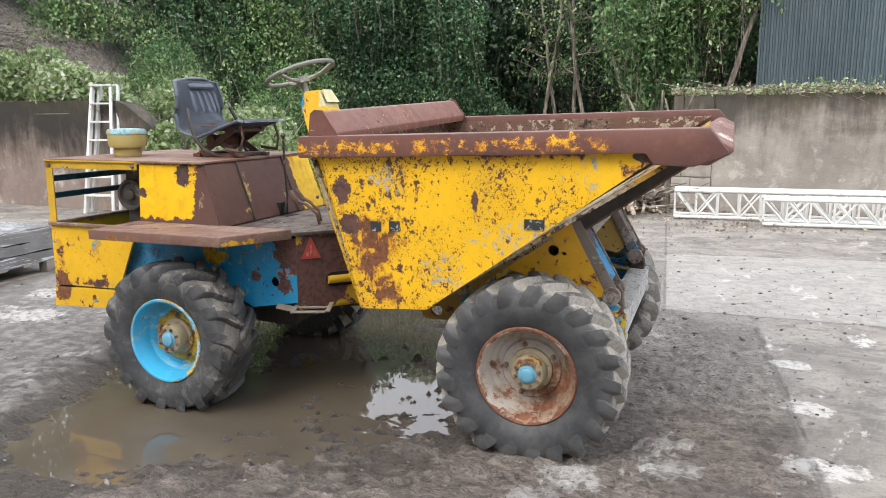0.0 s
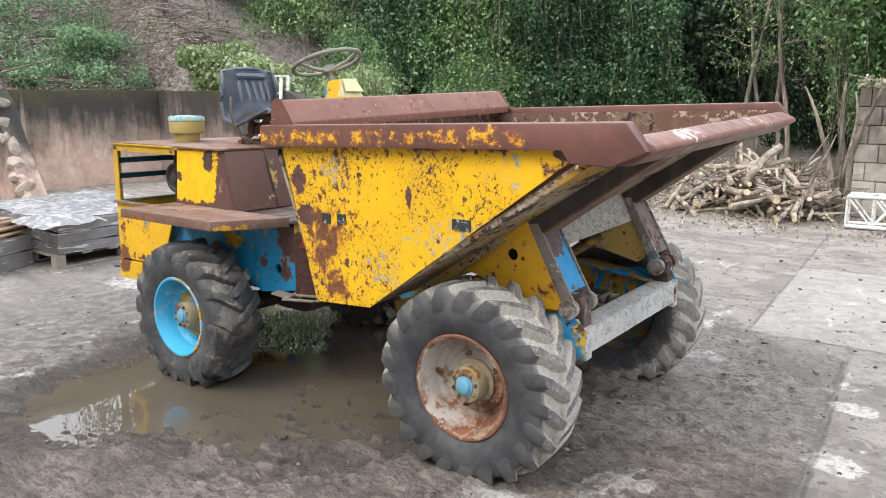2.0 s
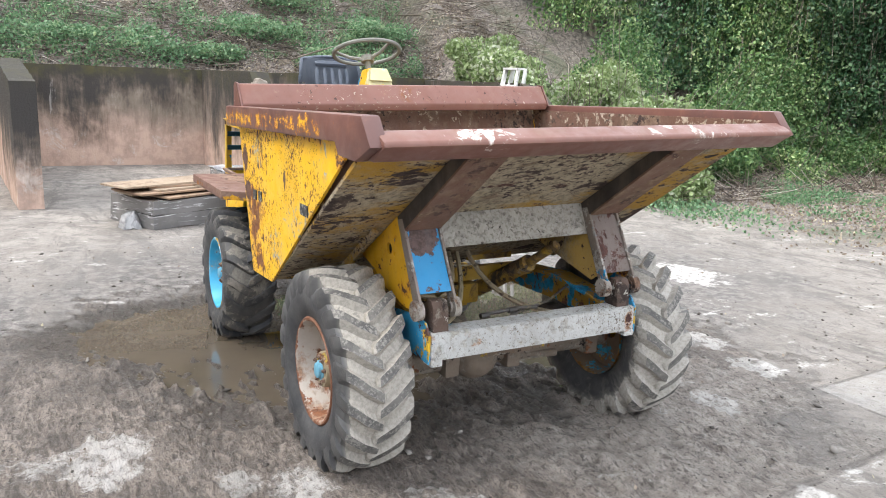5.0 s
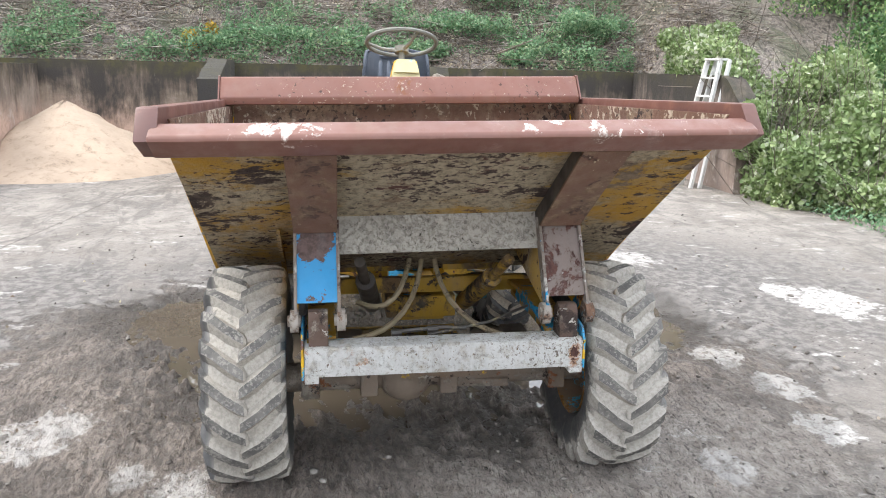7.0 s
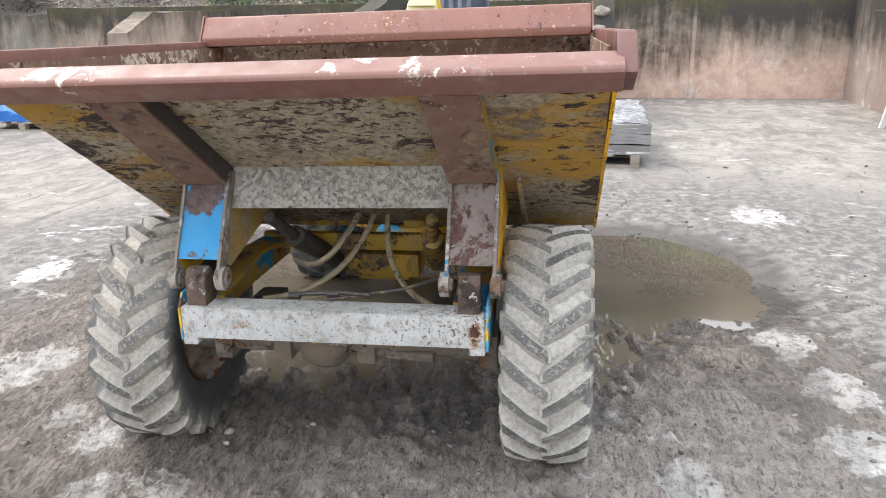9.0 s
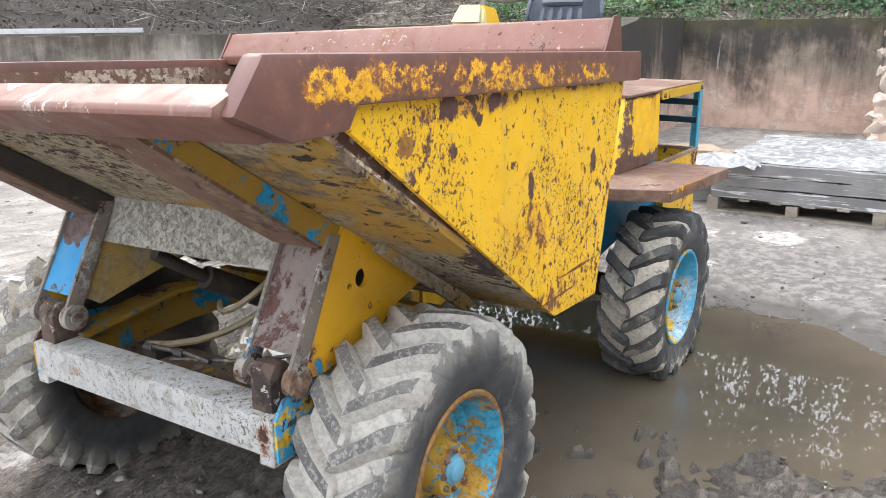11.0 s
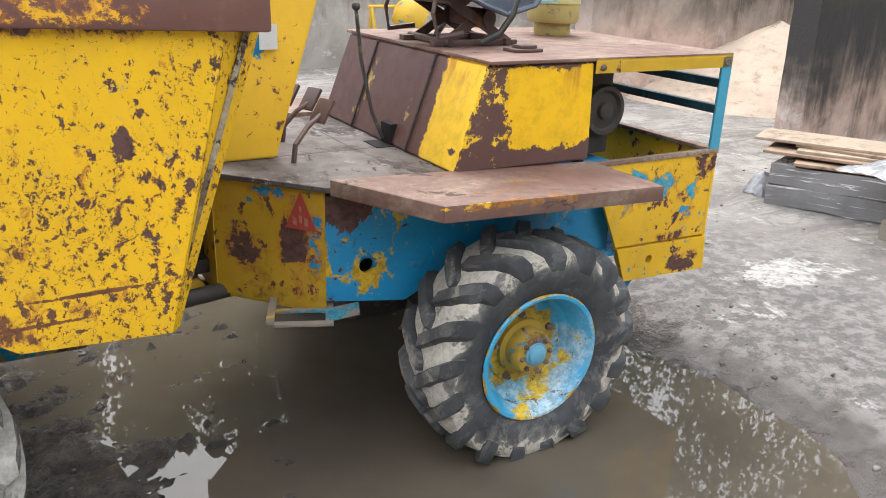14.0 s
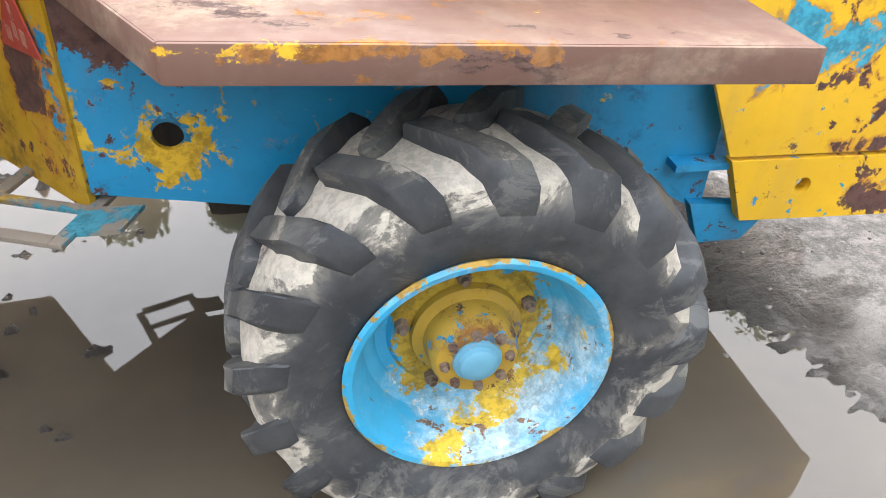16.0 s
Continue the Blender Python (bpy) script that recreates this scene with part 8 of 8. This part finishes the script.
for z in (1.68, 1.83, 1.98):
    bm = bmesh.new()
    rod(bm, (-3.55, -9.15, z), (-3.25, -9.15, z), 0.01, 8)
    part("rung", bm, m_alu, t)
t = empty("mixer", label="yellow concrete mixer by the far wall", category="concrete mixer")
bm = bmesh.new()
lathe(bm, [(0.07, 0), (0.20, 0.05), (0.26, 0.2), (0.26, 0.30), (0.18, 0.5), (0.16, 0.5), (0.23, 0.30), (0.06, 0.07)], 28)
drum = part("drum", bm, m_post, t, m=pose(-6.1, -8.4, 0.95, -30, 0, 60))
bm = bmesh.new()
for x in (-6.4, -5.8):
    rod(bm, (x, -8.2, gz(x, -8.2)), (x + 0.1, -8.4, 0.95), 0.025, 8), rod(bm, (x, -8.7, gz(x, -8.7)), (x + 0.1, -8.4, 0.95), 0.025, 8)
rod(bm, (-6.45, -8.4, 0.95), (-5.65, -8.4, 0.95), 0.025, 8)
part("stand", bm, m_post, t)

# clods and stones round the wheels
ks = Kit("yard_stone", 0.9)
m_stone = ks.done(ks.mix(ks.island(), (0.06, 0.052, 0.045), (0.27, 0.25, 0.225)))
bmc = bmesh.new()
bmesh.ops.create_icosphere(bmc, subdivisions=1, radius=1.0)
cv, cf = np.array([v.co for v in bmc.verts]), np.array([[v.index for v in f.verts] for f in bmc.faces])
bmc.free()
k = 7000
px, py = rng.normal(-0.6, 2.6, k), rng.normal(0.2, 2.8, k)
s = rng.gamma(1.4, 0.0028, k) + 0.0012
zz = height(px, py)
ok = (zz > WATER - 0.012)
px, py, s, zz = px[ok], py[ok], s[ok], zz[ok]
sq = rng.uniform(0.5, 1.2, (len(px), 1, 3)) * np.array([1.2, 1.0, 0.6])
V = (cv[None] * sq * s[:, None, None] * (1 + 0.25 * rng.normal(size=(len(px), len(cv), 1)))) + np.stack([px, py, zz + s * 0.25], 1)[:, None]
F = cf[None] + (np.arange(len(px)) * len(cv))[:, None, None]
soup("gravel", V.reshape(-1, 3), F.reshape(-1, 3), m_stone, label="loose stones and mud clods on the yard", category="gravel", kind="stuff")
